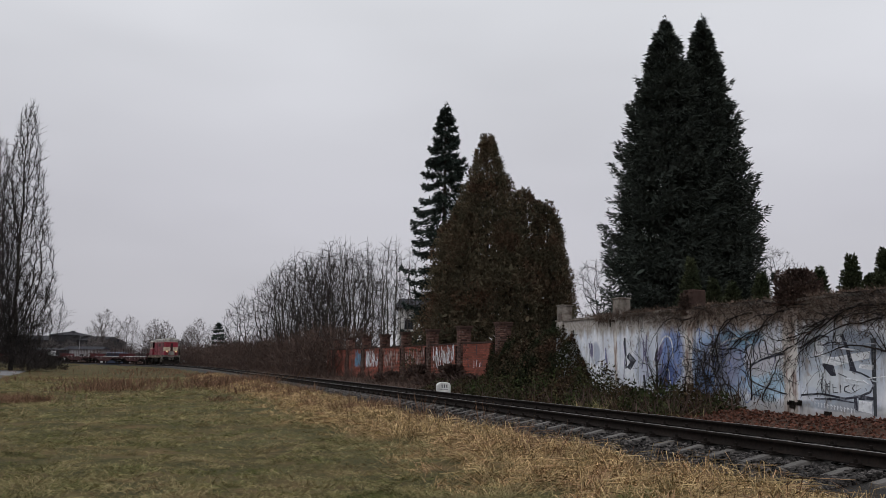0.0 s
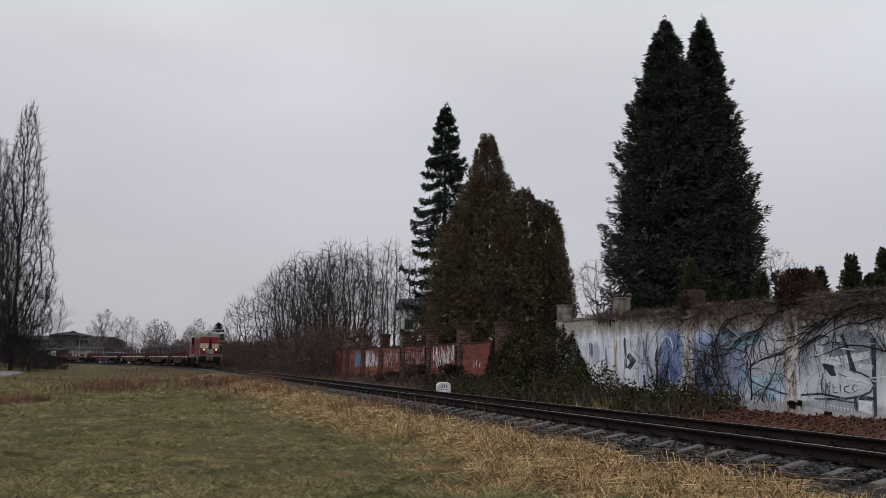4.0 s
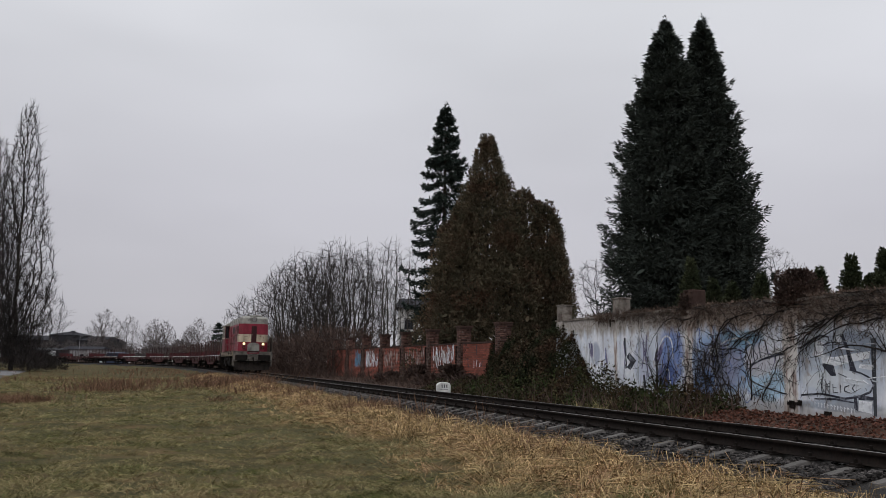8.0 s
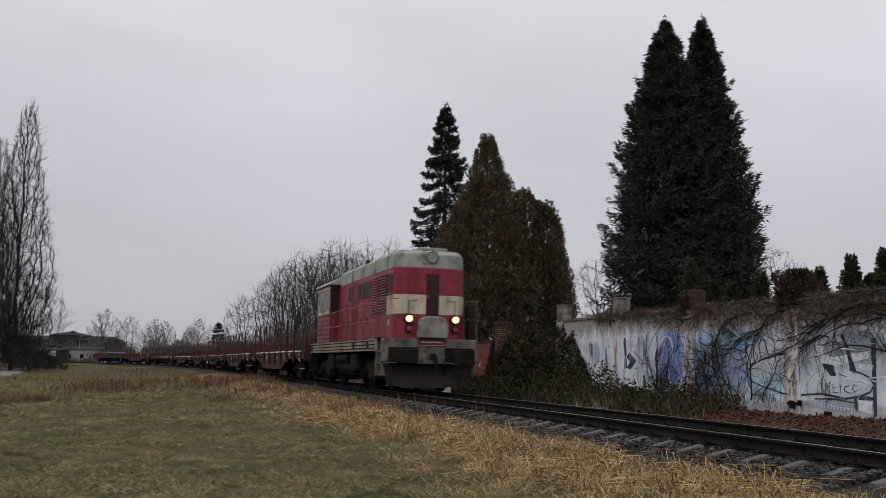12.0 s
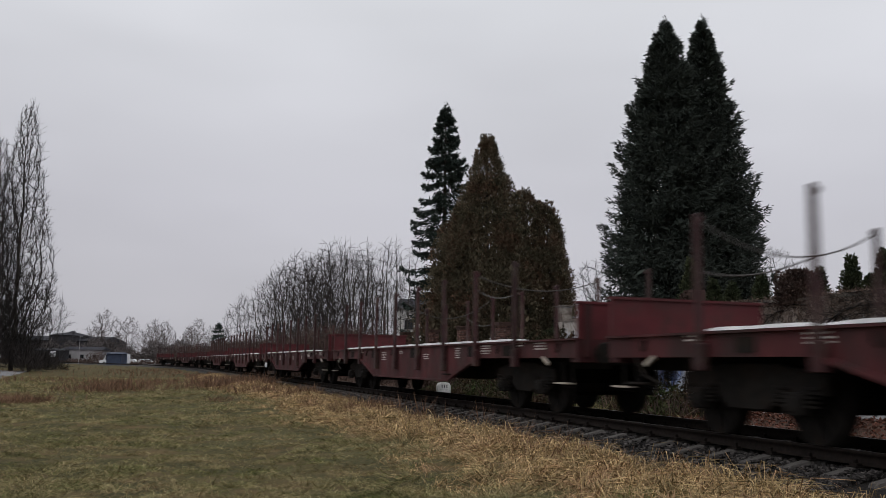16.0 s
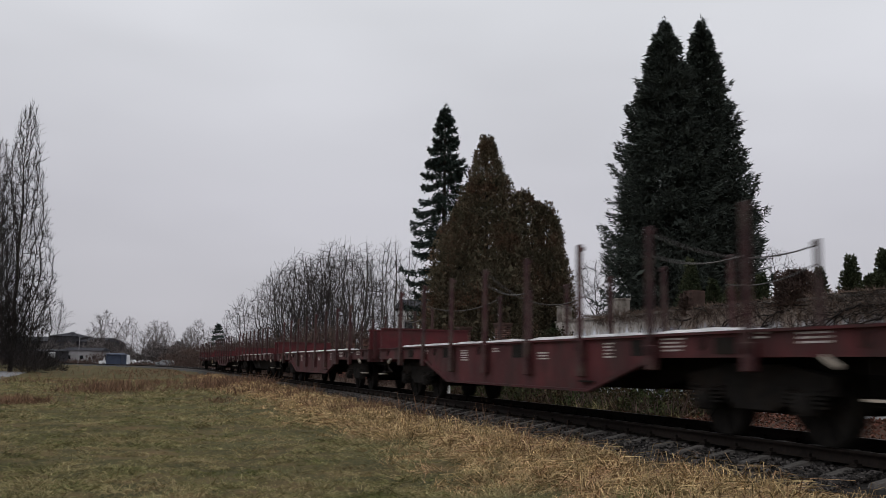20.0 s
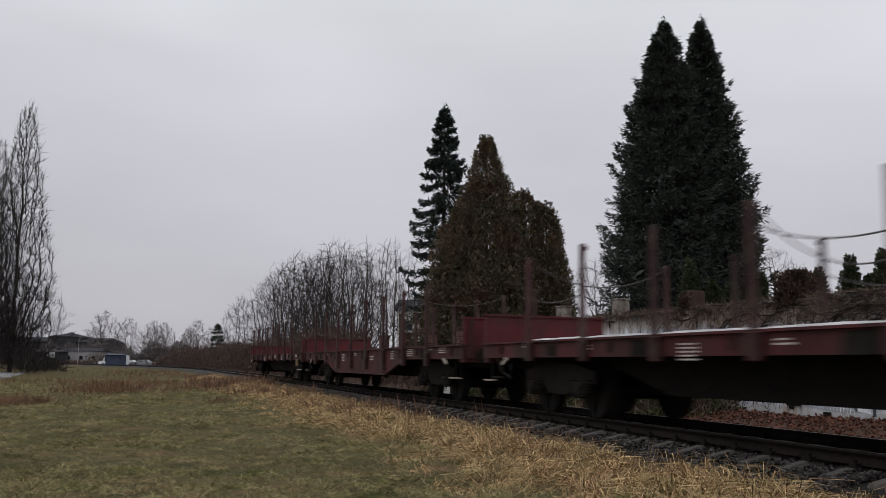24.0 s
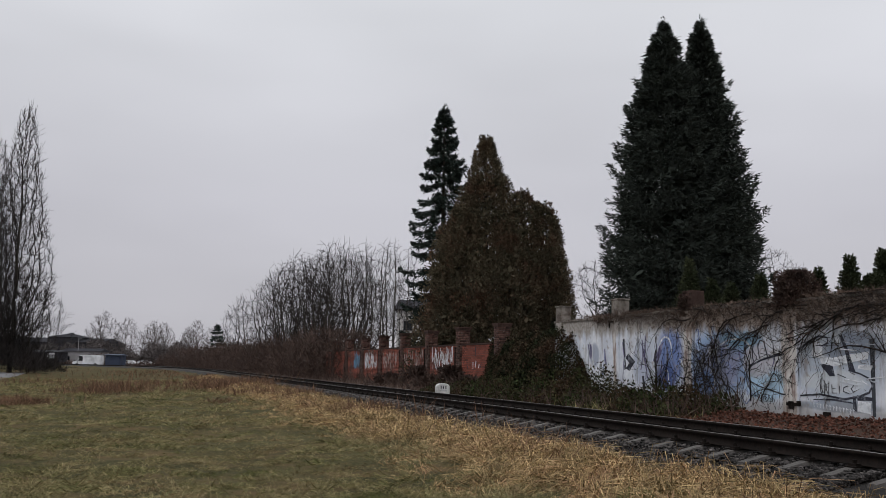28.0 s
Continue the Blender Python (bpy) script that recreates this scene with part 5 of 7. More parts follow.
M["spray_grey"] = shade("spray_grey", (0.36, 0.39, 0.43), (0.46, 0.49, 0.53), 0.7, 6.0, 1.0, worn=(0.62, 0.65, 0.70), worn_amount=0.45, worn_scale=5.0)
M["creeper_twig"] = shade("creeper_twigs", (0.060, 0.040, 0.031), (0.100, 0.068, 0.052), 0.95, 4.0, 0.6, island=0.5)
M["dark_stem"] = shade("creeper_stem", (0.013, 0.011, 0.010), (0.028, 0.022, 0.019), 0.9, 9.0, 1.0)
M["ink"] = shade("spray_ink", (0.020, 0.022, 0.035), (0.04, 0.042, 0.06), 0.7, 9.0, 1.0, worn=(0.30, 0.32, 0.36), worn_amount=0.32, worn_scale=5.0)
M["spray_blue"] = shade("spray_blue", (0.09, 0.14, 0.36), (0.15, 0.21, 0.45), 0.7, 6.0, 1.0, worn=(0.40, 0.46, 0.60), worn_amount=0.45, worn_scale=5.0)
M["spray_violet"] = shade("spray_violet", (0.11, 0.10, 0.20), (0.16, 0.14, 0.26), 0.7, 6.0, 1.0, worn=(0.42, 0.42, 0.50), worn_amount=0.45, worn_scale=5.0)
M["spray_white"] = shade("spray_white", (0.85, 0.87, 0.90), (0.70, 0.73, 0.77), 0.7, 6.0, 1.0, worn=(0.46, 0.48, 0.52), worn_amount=0.45, worn_scale=5.0)
M["blue_iron"] = shade("blue_iron", (0.035, 0.04, 0.05), (0.06, 0.065, 0.075), 0.6, 6.0, 1.0)
M["old_brick"] = shade("sooty_brick", (0.050, 0.028, 0.023), (0.075, 0.043, 0.034), 0.9, 9.0, 0.5, bump=0.4, rand=0.3)
build_concrete_wall()


M["pier_brick"] = shade("pier_brick", (0.060, 0.030, 0.024), (0.115, 0.060, 0.048), 0.9, 9.0, 0.7, bump=0.4, island=0.6, worn=(0.20, 0.17, 0.15), worn_amount=0.15, worn_scale=4.0)


def build_brick_wall():
    w = empty("wall_west", WALL)
    tagged(w, "old red brick wall with tall piers and white graffiti", "brick wall", kind="structure")
    part("wall_core", Shape().span(33.0, 68, -0.30, -0.02, -0.6, 1.72), M["mortar"], w)
    me = {}
    for ln in (0.25, 0.12):
        b = Shape().span(0, ln, -0.06, 0.0, 0, 0.064)
        me[ln] = mesh_of("brick", b.v, b.f, M["brick"])
    rng = random.Random(2)
    V, F = [], []
    count = 0
    courses = 25
    for c in range(courses):
        z = -0.16 + c * 0.0775
        x = 33.0 - (0.13 if c % 2 else 0)
        while x < 68:
            ln = 0.25
            a, b2 = max(x, 33.0), min(x + ln, 68.0)
            dy = rng.uniform(-0.006, 0.006)
            if a < 35.9 and count < 300:
                ob = new("brick", me[0.25])
                ob.parent = w
                ob.matrix_local = Matrix.Translation((a, dy, z))
                count += 1
            else:
                n = len(V)
                V += [(a, -0.06, z), (b2, -0.06, z), (b2, dy, z), (a, dy, z), (a, -0.06, z + 0.064), (b2, -0.06, z + 0.064), (b2, dy, z + 0.064), (a, dy, z + 0.064)]
                F += [tuple(i + n for i in q) for q in ((0, 3, 2, 1), (4, 5, 6, 7), (0, 1, 5, 4), (1, 2, 6, 5), (2, 3, 7, 6), (3, 0, 4, 7))]
            x += 0.262
    rest = big_mesh("bricks", V, F, M["brick"], w)
    tagged(rest, kind="stuff")
    cop = Shape()
    x = 33.0
    while x < 68:
        cop.span(x, x + 0.068, -0.33, 0.03, 1.775, 1.84 + rng.uniform(-0.006, 0.008))
        x += 0.08
    part("coping", cop, M["old_brick"], w, "sooty brick-on-edge coping")
    for k in range(8):
        x = 32.25 + 4.70 * k
        p = part("pier", Shape().span(x - 0.24, x + 0.24, -0.40, 0.10, -0.6, 2.46), M["mortar"], w, "square brick pier")
        V, F = [], []
        for c in range(34):
            z = -0.16 + c * 0.0775
            if z > 2.4:
                break
            for side in range(2):
                for j in range(2):
                    off = 0.0 if (c + side) % 2 else -0.06
                    y0, y1 = (0.095, 0.125) if side == 0 else (-0.40, 0.10)
                    if side == 0:
                        a, b2 = x - 0.24 + j * 0.245 + off * (j == 1), x - 0.24 + (j + 1) * 0.24 + off * (j == 0)
                        box = (a, b2, 0.095, 0.122)
                    else:
                        a, b2 = -0.40 + j * 0.25 + off * (j == 1), -0.40 + j * 0.25 + 0.24 + off * (j == 0)
                        box = (x - 0.265, x - 0.235, a, b2)
                        for mirrored in (0, 1):
                            bx = box if not mirrored else (x + 0.235, x + 0.265, a, b2)
                            n = len(V)
                            V += [(bx[i], bx[jj], zz) for zz in (z, z + 0.064) for i, jj in ((0, 2), (1, 2), (1, 3), (0, 3))]
                            F += [tuple(i + n for i in q) for q in ((0, 3, 2, 1), (4, 5, 6, 7), (0, 1, 5, 4), (1, 2, 6, 5), (2, 3, 7, 6), (3, 0, 4, 7))]
                        continue
                    n = len(V)
                    V += [(box[i], box[jj], zz) for zz in (z, z + 0.064) for i, jj in ((0, 2), (1, 2), (1, 3), (0, 3))]
                    F += [tuple(i + n for i in q) for q in ((0, 3, 2, 1), (4, 5, 6, 7), (0, 1, 5, 4), (1, 2, 6, 5), (2, 3, 7, 6), (3, 0, 4, 7))]
        big_mesh("pier_bricks", V, F, M["pier_brick"], p)
        for j in range(3):
            part("cap_course", Shape().span(x - 0.28 - 0.02 * j, x + 0.28 + 0.02 * j, -0.44 - 0.02 * j, 0.14 + 0.02 * j, 2.46 + 0.055 * j, 2.51 + 0.055 * j), M["old_brick"], p)
        part("iron_post", Shape().span(x + 0.42, x + 0.52, 0.0, 0.09, -0.4, 1.70), M["rail"], w, "rusty iron post on the wall")
    # chalky white lettering that cannot be read
    r = random.Random(14)
    for x0, x1, dens, mats in ((37.9, 41.0, 90, ("chalk", "spray_white", "spray_white")), (42.6, 46.6, 44, ("chalk",)), (47.6, 50.8, 44, ("chalk",)), (52.2, 55.2, 80, ("spray_white",)), (56.2, 58.4, 60, ("spray_cyan",)), (34.2, 36.0, 6, ("ink", "spray_white"))):
        for i in range(dens):
            x, z = r.uniform(x0, x1), r.uniform(0.55, 1.35)
            h, lean = r.uniform(0.15, 0.5), r.uniform(-0.15, 0.15)
            a = r.uniform(0.015, 0.045)
            y = 0.010
            sh = Shape().add([(x - a, y, z), (x + a, y, z), (x + a + lean, y, z + h), (x - a + lean, y, z + h), (x - a, y - 0.006, z), (x + a, y - 0.006, z), (x + a + lean, y - 0.006, z + h), (x - a + lean, y - 0.006, z + h)],
                             [(0, 3, 2, 1), (4, 5, 6, 7), (0, 1, 5, 4), (1, 2, 6, 5), (2, 3, 7, 6), (3, 0, 4, 7)])
            part("graffiti_stroke", sh, M[r.choice(mats)], w)
    return w


M["chalk"] = shade("chalky_paint", (0.46, 0.38, 0.36), (0.27, 0.21, 0.19), 0.8, 9.0, 2.0)
M["spray_cyan"] = shade("spray_cyan", (0.10, 0.26, 0.42), (0.16, 0.34, 0.50), 0.7, 6.0, 1.0)
build_brick_wall()

# kilometre stone beside the track
ks = Shape().prism([(-0.26, -0.45), (0.26, -0.45), (0.26, 0.06), (0.21, 0.13), (0.12, 0.165), (-0.12, 0.165), (-0.21, 0.13), (-0.26, 0.06)], "x", -0.09, 0.09)
stone = part("kilometre_stone", ks, shade("whitewash", (0.72, 0.72, 0.70), (0.60, 0.60, 0.58), 0.85, 12.0, 2.0, bump=0.3), None, bevel=0.02)
stone.matrix_world = Matrix.Translation(track_xyz(29.3, -2.55, 0.02)) @ Matrix.Rotation(HEAD + 0.05, 4, "Z")
tagged(stone, "white-painted rounded kilometre stone beside the track", "marker stone")
for k, (y, h) in enumerate(((-0.1, 0.12), (0.0, 0.12), (0.09, 0.12))):
    part("worn_digit", Shape().box((-0.094, y, 0.02), (0.008, 0.035, h)), M["ink"], stone)
part("worn_line", Shape().box((-0.094, 0.0, -0.1), (0.008, 0.30, 0.012)), M["ink"], stone)


# ---------------------------------------------------------------- trees
def branching(points, base, step, kill, seed, lift=0.12, jitter=0.22, twig_r=0.012, taper=2.35, rounds=110, stems=((0.0, 0.0),), twigs=2, twig_len=0.55, rise=0.35):
    """Grows a leafless tree towards a cloud of points. Returns the segments' ends, their radii and which belong to the trunk."""
    r = np.random.RandomState(seed)
    A = np.asarray(points, float)
    N = [np.array([base[0] + u, base[1] + v, base[2]]) for u, v in stems]
    parent = [-1] * len(N)
    # bare stems up to the crown's foot
    foot = A[:, 2].min()
    for k in range(len(N)):
        at, j = N[k].copy(), k
        lean = np.array([stems[k][0], stems[k][1], 0.0]) * 0.25
        while at[2] < foot - step * 0.5:
            at = at + (np.array([0, 0, 1.0]) + lean + r.normal(0, 0.10, 3)) * step
            N.append(at.copy())
            parent.append(j)
            j = len(N) - 1
    near = np.full(len(A), 1e9)
    who = np.zeros(len(A), int)
    fresh = list(range(len(N)))
    alive = np.ones(len(A), bool)
    kids = {}
    for _ in range(rounds):
        P = np.array([N[i] for i in fresh])
        d = np.linalg.norm(A[:, None] - P[None], axis=2)
        m = d.argmin(1)
        dm = d[np.arange(len(A)), m]
        better = dm < near
        near[better], who[better] = dm[better], np.array(fresh)[m[better]]
        alive &= near > kill
        if not alive.any():
            break
        i = who[alive]
        V = A[alive] - np.array(N)[i]
        V /= np.maximum(np.linalg.norm(V, axis=1, keepdims=True), 1e-6)
        S = np.zeros((len(N), 3))
        np.add.at(S, i, V)
        fresh = []
        for j in np.unique(i):
            kids[int(j)] = kids.get(int(j), 0) + 1
            if kids[int(j)] > 3:
                alive[(who == j)] = False
                continue
            v = S[j] / max(np.linalg.norm(S[j]), 1e-6) + r.normal(0, jitter, 3) + [0, 0, lift]
            N.append(N[j] + v / np.linalg.norm(v) * step)
            parent.append(int(j))
            fresh.append(len(N) - 1)
        if not fresh:
            break
    N = np.array(N)
    rad = np.zeros(len(N))
    for j in range(len(N) - 1, -1, -1):
        rad[j] = max(rad[j], twig_r ** taper)
        if parent[j] >= 0:
            rad[parent[j]] += rad[j]
    rad = rad ** (1 / taper)
    kid = np.array([j for j in range(len(N)) if parent[j] >= 0])
    par = np.array([parent[j] for j in kid])
    P, Q, ra, rb = [N[par]], [N[kid]], [np.minimum(rad[par], rad[kid] * 1.3)], [rad[kid]]
    # short side twigs on the thin wood, each of two crooked pieces
    thin = kid[(rad[kid] < twig_r * 2.6)]
    for _ in range(twigs):
        a = N[thin] + r.normal(0, 0.02, (len(thin), 3))
        d = N[thin] - N[np.array(parent)[thin]]
        d = d / np.linalg.norm(d, axis=1, keepdims=True) * 0.8 + r.normal(0, 0.55, d.shape) + [0, 0, rise]
        d /= np.linalg.norm(d, axis=1, keepdims=True)
        ln = twig_len * r.uniform(0.35, 1.0, (len(thin), 1))
        b = a + d * ln * 0.5
        c = b + (d + r.normal(0, 0.35, d.shape)) * ln * 0.5
        P += [a, b]
        Q += [b, c]
        ra += [np.full(len(thin), twig_r * 0.95), np.full(len(thin), twig_r * 0.85)]
        rb += [np.full(len(thin), twig_r * 0.85), np.full(len(thin), twig_r * 0.5)]
    return np.vstack(P), np.vstack(Q), np.concatenate(ra), np.concatenate(rb)


def limbs_mesh(P, Q, ra, rb, sides=3):
    """Verts and faces of tapered prisms from P to Q."""
    D = Q - P
    D /= np.maximum(np.linalg.norm(D, axis=1, keepdims=True), 1e-6)
    H = np.where(np.abs(D[:, 2:3]) > 0.9, [[1.0, 0, 0]], [[0, 0, 1.0]])
    a = np.cross(D, H)
    a /= np.maximum(np.linalg.norm(a, axis=1, keepdims=True), 1e-6)
    b = np.cross(D, a)
    ring = []
    for C, rr in ((P - D * ra[:, None] * 0.4, ra), (Q, rb)):
        for k in range(sides):
            t = 2 * math.pi * k / sides
            ring.append(C + (a * math.cos(t) + b * math.sin(t)) * rr[:, None])
    V = np.stack(ring, 1).reshape(-1, 3)
    f = np.array([(k, (k + 1) % sides, sides + (k + 1) % sides, sides + k) for k in range(sides)])
    F = (f[None] + 2 * sides * np.arange(len(P))[:, None, None]).reshape(-1, 4)
    return V, F


def cloud(n, seed, shape):
    """Points spread in a crown: shape(u, a, q) gives places for height share u, direction a and distance share q."""
    r = np.random.RandomState(seed)
    return np.array([shape(u, a, q) for u, a, q in zip(r.rand(n), r.uniform(0, 6.283, n), r.rand(n) ** 0.55)])


def round_crown(height, width, low, n, seed, belly=0.45):
    """Cloud of a rounded crown from low to height."""
    def at(u, a, q):
        w = math.sin(math.pi * min(max((u * 0.93 + 0.07) ** (0.5 / belly * 0.72), 0), 1)) ** 0.6
        return (math.cos(a) * q * w * width / 2, math.sin(a) * q * w * width / 2, low + (height - low) * u)
    return cloud(n, seed, at)


TREES = {}


def bare_tree(kind, label, x, y, group="", turn=0.0, size=1.0, twig="twig", name="bare_tree", category="tree"):
    """A leafless tree whose wood is shared by all of its kind."""
    if (kind, twig) not in TREES:
        P, Q, ra, rb = KINDS[kind]()
        thick = rb > 0.45 * rb.max()
        V, F = limbs_mesh(P[thick], Q[thick], ra[thick], rb[thick], 6)
        a = big_mesh("trunk", V, F, M["bark"] if twig == "twig" else M[twig])
        V, F = limbs_mesh(P[~thick], Q[~thick], ra[~thick], rb[~thick])
        b = big_mesh("crown", V, F, M[twig])
        TREES[kind, twig] = a.data, b.data
        bpy.data.objects.remove(a)
        bpy.data.objects.remove(b)
    t = empty(name)
    tagged(t, label, category, group)
    for part_name, me in zip(("trunk", "crown"), TREES[kind, twig]):
        ob = new(part_name, me)
        ob.parent = t
        tagged(ob, kind="stuff")
    t.matrix_world = place(x, y, turn, size)
    return t


def poplar_cloud(height, width, n, seed):
    def at(u, a, q):
        w = min((u / 0.10) ** 0.5, 1.0) * (1 - max(u - 0.30, 0) / 0.70 * 0.86) ** 0.9
        return (math.cos(a) * q * w * width / 2, math.sin(a) * q * w * width / 2, 1.6 + (height - 1.6) * u)
    return cloud(n, seed, at)


KINDS = {
    "crooked_a": lambda: branching(round_crown(10.0, 6.8, 1.8, 380, 1), (0, 0, -0.3),  0.36, 0.42, 1, lift=0.04, jitter=0.15, taper=2.12, twigs=1, twig_len=0.9, rise=0.15, twig_r=0.0125, stems=((0, 0), (0.5, 0.3), (-0.4, 0.4))),
    "crooked_b": lambda: branching(round_crown(10.0, 6.2, 1.6, 340, 2), (0, 0, -0.3),  0.36, 0.42, 2, lift=0.04, jitter=0.15, taper=2.12, twigs=1, twig_len=0.9, rise=0.15, twig_r=0.0125, stems=((0, 0), (0.6, -0.2))),
    "crooked_c": lambda: branching(round_crown(9.8, 7.4, 1.4, 400, 3), (0, 0, -0.3),  0.36, 0.42, 3, lift=0.04, jitter=0.15, taper=2.12, twigs=1, twig_len=0.9, rise=0.15, twig_r=0.0125, stems=((0, 0), (-0.5, 0.2), (0.3, -0.6), (0.7, 0.4))),
    "slender_a": lambda: branching(round_crown(9.8, 3.0, 1.8, 240, 4, 0.4), (0, 0, -0.3),  0.36, 0.42, 4, lift=0.25, jitter=0.11, taper=2.2, twigs=1, twig_len=0.7, twig_r=0.0115),
    "slender_b": lambda: branching(round_crown(10.0, 3.4, 1.5, 260, 5, 0.4), (0, 0, -0.3),  0.36, 0.42, 5, lift=0.22, jitter=0.11, taper=2.2, twigs=1, twig_len=0.7, twig_r=0.0115, stems=((0, 0), (0.4, 0.2))),
    "open_round": lambda: branching(round_crown(11.5, 8.0, 2.2, 420, 6, 0.6), (0, 0, -0.3), 0.40, 0.5, 6, lift=0.20, jitter=0.16, twig_r=0.016, stems=((0, 0), (0.3, 0.2)), twig_len=1.1, rise=0.7),
    "fine_twigged": lambda: branching(round_crown(9.2, 7.0, 1.8, 700, 7), (0, 0, -0.3), 0.32, 0.36, 7, lift=0.03, jitter=0.15, twig_r=0.0095),
    "distant": lambda: branching(round_crown(12.8, 9.6, 3.0, 420, 8), (0, 0, -0.3), 0.5, 0.6, 8, lift=0.06, jitter=0.20, twig_r=0.021, twigs=3, twig_len=1.1),
    "distant_b": lambda: branching(round_crown(12.8, 7.6, 2.6, 400, 9), (0, 0, -0.3), 0.5, 0.6, 9, lift=0.10, jitter=0.20, twig_r=0.021, twigs=3, twig_len=1.1),
    "poplar_a": lambda: branching(poplar_cloud(29.3, 8.2, 2600, 10), (0, 0, -0.4), 0.50, 0.46, 10, lift=0.50, jitter=0.16, twig_r=0.0195, rounds=150, twigs=3, twig_len=1.1, rise=0.9),
    "poplar_b": lambda: branching(poplar_cloud(26.6, 9.0, 2600, 11), (0, 0, -0.4), 0.50, 0.46, 11, lift=0.50, jitter=0.16, twig_r=0.0195, rounds=150, twigs=3, twig_len=1.1, rise=0.9),
    "spreading": lambda: branching(round_crown(10.2, 9.0, 1.0, 800, 12, 0.55), (0, 0, -0.3), 0.40, 0.42, 12, lift=0.10, jitter=0.16, twig_r=0.0135, stems=((0, 0), (0.6, 0.3), (-0.5, 0.5), (0.2, -0.6)), twigs=2, twig_len=1.0, rise=0.4),
}


def place(x, y, turn=0.0, size=1.0, z=None):
    z = float(ground_z([x], [y])[0]) if z is None else z
    return Matrix.Translation((x, y, z)) @ Matrix.Rotation(turn, 4, "Z") @ Matrix.Diagonal((size, size, size, 1))


def needles(P, D, SL, SW, seed, t, material, name="crown"):
    V, F = sprays(np.vstack(P), np.vstack(D), np.concatenate(SL), np.concatenate(SW), seed)
    return big_mesh(name, V, F, M[material], t)


def fir(label, x, y, height, radius, seed, spikes=0.10, power=2.3):
    """Dense fir: rising boughs with hanging sprays, pointed tips that break the outline, and a dark inside."""
    r = np.random.RandomState(seed)
    t = empty("fir_tree")
    tagged(t, label, "tree")
    part("trunk", Shape().tube([(0, 0, -0.3), (0, 0, height * 0.5), (0, 0, height * 0.97)], [height * 0.016, height * 0.010, 0.02], 8), M["bark"], t)
    n = 900
    u = 0.02 + 0.97 * r.rand(n) ** 0.90
    az = r.uniform(0, 2 * np.pi, n)
    lump = 1 + 0.06 * np.sin(az * 3 + u * 15 + seed) + 0.06 * np.sin(az * 5 - u * 31)
    ln = radius * np.maximum(1 - u ** power, 0.03) * lump * r.uniform(0.80, 1.04, n)
    far_out = r.rand(n) < spikes
    ln[far_out] *= r.uniform(1.06, 1.22, far_out.sum())
    P, D, SL, SW = [], [], [], []
    br = Shape()
    for i in range(n):
        c, s, L_ = math.cos(az[i]), math.sin(az[i]), ln[i]
        rise = r.uniform(0.15, 0.50) * (1.25 if far_out[i] else 1.0)
        z0 = u[i] * height - rise * L_ * 0.5
        k = int(34 + 46 * L_)
        q = 0.22 + 0.78 * r.rand(k) ** 0.70
        wide = 0.06 + 0.26 * L_ ** 0.6 * (1 - q) ** 0.7 * np.minimum(q * 3, 1)
        lat = r.normal(0, 1, k) * wide
        rad = q * L_
        zz = z0 + rise * rad - 0.20 * rad * q ** 2 + 0.16 * L_ * q ** 5
        drop = np.abs(r.normal(0, 0.10 + 0.10 * L_ / radius, k))
        P.append(np.column_stack([c * rad - s * lat, s * rad + c * lat, np.minimum(zz - drop, height)]))
        D.append(np.column_stack([c * 0.75 - s * np.sign(lat) * 0.4 + r.normal(0, 0.35, k), s * 0.75 + c * np.sign(lat) * 0.4 + r.normal(0, 0.35, k), r.normal(-0.30, 0.45, k) + 0.55 * (q > 0.88)]))
        small = 0.55 + 0.45 * min(L_ / 1.0, 1)
        SL.append(small * r.uniform(0.13, 0.32, k))
        SW.append(small * r.uniform(0.035, 0.075, k))
        # pointed tip
        k = 9
        q = 0.92 + 0.12 * r.rand(k)
        P.append(np.column_stack([c * q * L_ + r.normal(0, 0.025, k), s * q * L_ + r.normal(0, 0.025, k), z0 + rise * q * L_ - 0.20 * q ** 3 * L_ + 0.16 * L_ * q ** 5 + r.normal(-0.02, 0.03, k)]))
        D.append(np.column_stack([np.full(k, c) + r.normal(0, 0.28, k), np.full(k, s) + r.normal(0, 0.28, k), r.normal(0.35, 0.3, k)]))
        SL.append(small * r.uniform(0.16, 0.34, k))
        SW.append(small * r.uniform(0.03, 0.055, k))
        if i % 3 == 0:
            br.tube([(0, 0, z0), (c * L_ * 0.9, s * L_ * 0.9, z0 + rise * 0.9 * L_ - 0.14 * L_)], [0.03, 0.008], 3, caps=False)
    # inner needles close the crown but for a few gaps
    k = 5200
    uu = r.rand(k) ** 0.95 * 0.95
    a = r.uniform(0, 6.283, k)
    rr = radius * (1 - uu ** power) * 0.78 * r.rand(k) ** 0.4
    P.append(np.column_stack([np.cos(a) * rr, np.sin(a) * rr, uu * height]))
    D.append(r.normal(size=(k, 3)) + np.column_stack([np.cos(a), np.sin(a), np.full(k, -0.4)]))
    SL.append(r.uniform(0.3, 0.6, k))
    SW.append(r.uniform(0.10, 0.22, k))
    # leader
    k = 60
    P.append(np.column_stack([r.normal(0, 0.035, k), r.normal(0, 0.035, k), height - 0.9 + 0.95 * r.rand(k)]))
    D.append(np.column_stack([r.normal(0, 0.6, k), r.normal(0, 0.6, k), r.uniform(0.2, 1, k)]))
    SL.append(r.uniform(0.10, 0.20, k))
    SW.append(r.uniform(0.03, 0.05, k))
    needles(P, D, SL, SW, seed, t, "needle")
    tagged(part("bough", br, M["bark"], t), kind="stuff")
    t.matrix_world = Matrix.Translation((x, y, float(ground_z([x], [y])[0])))
    return t


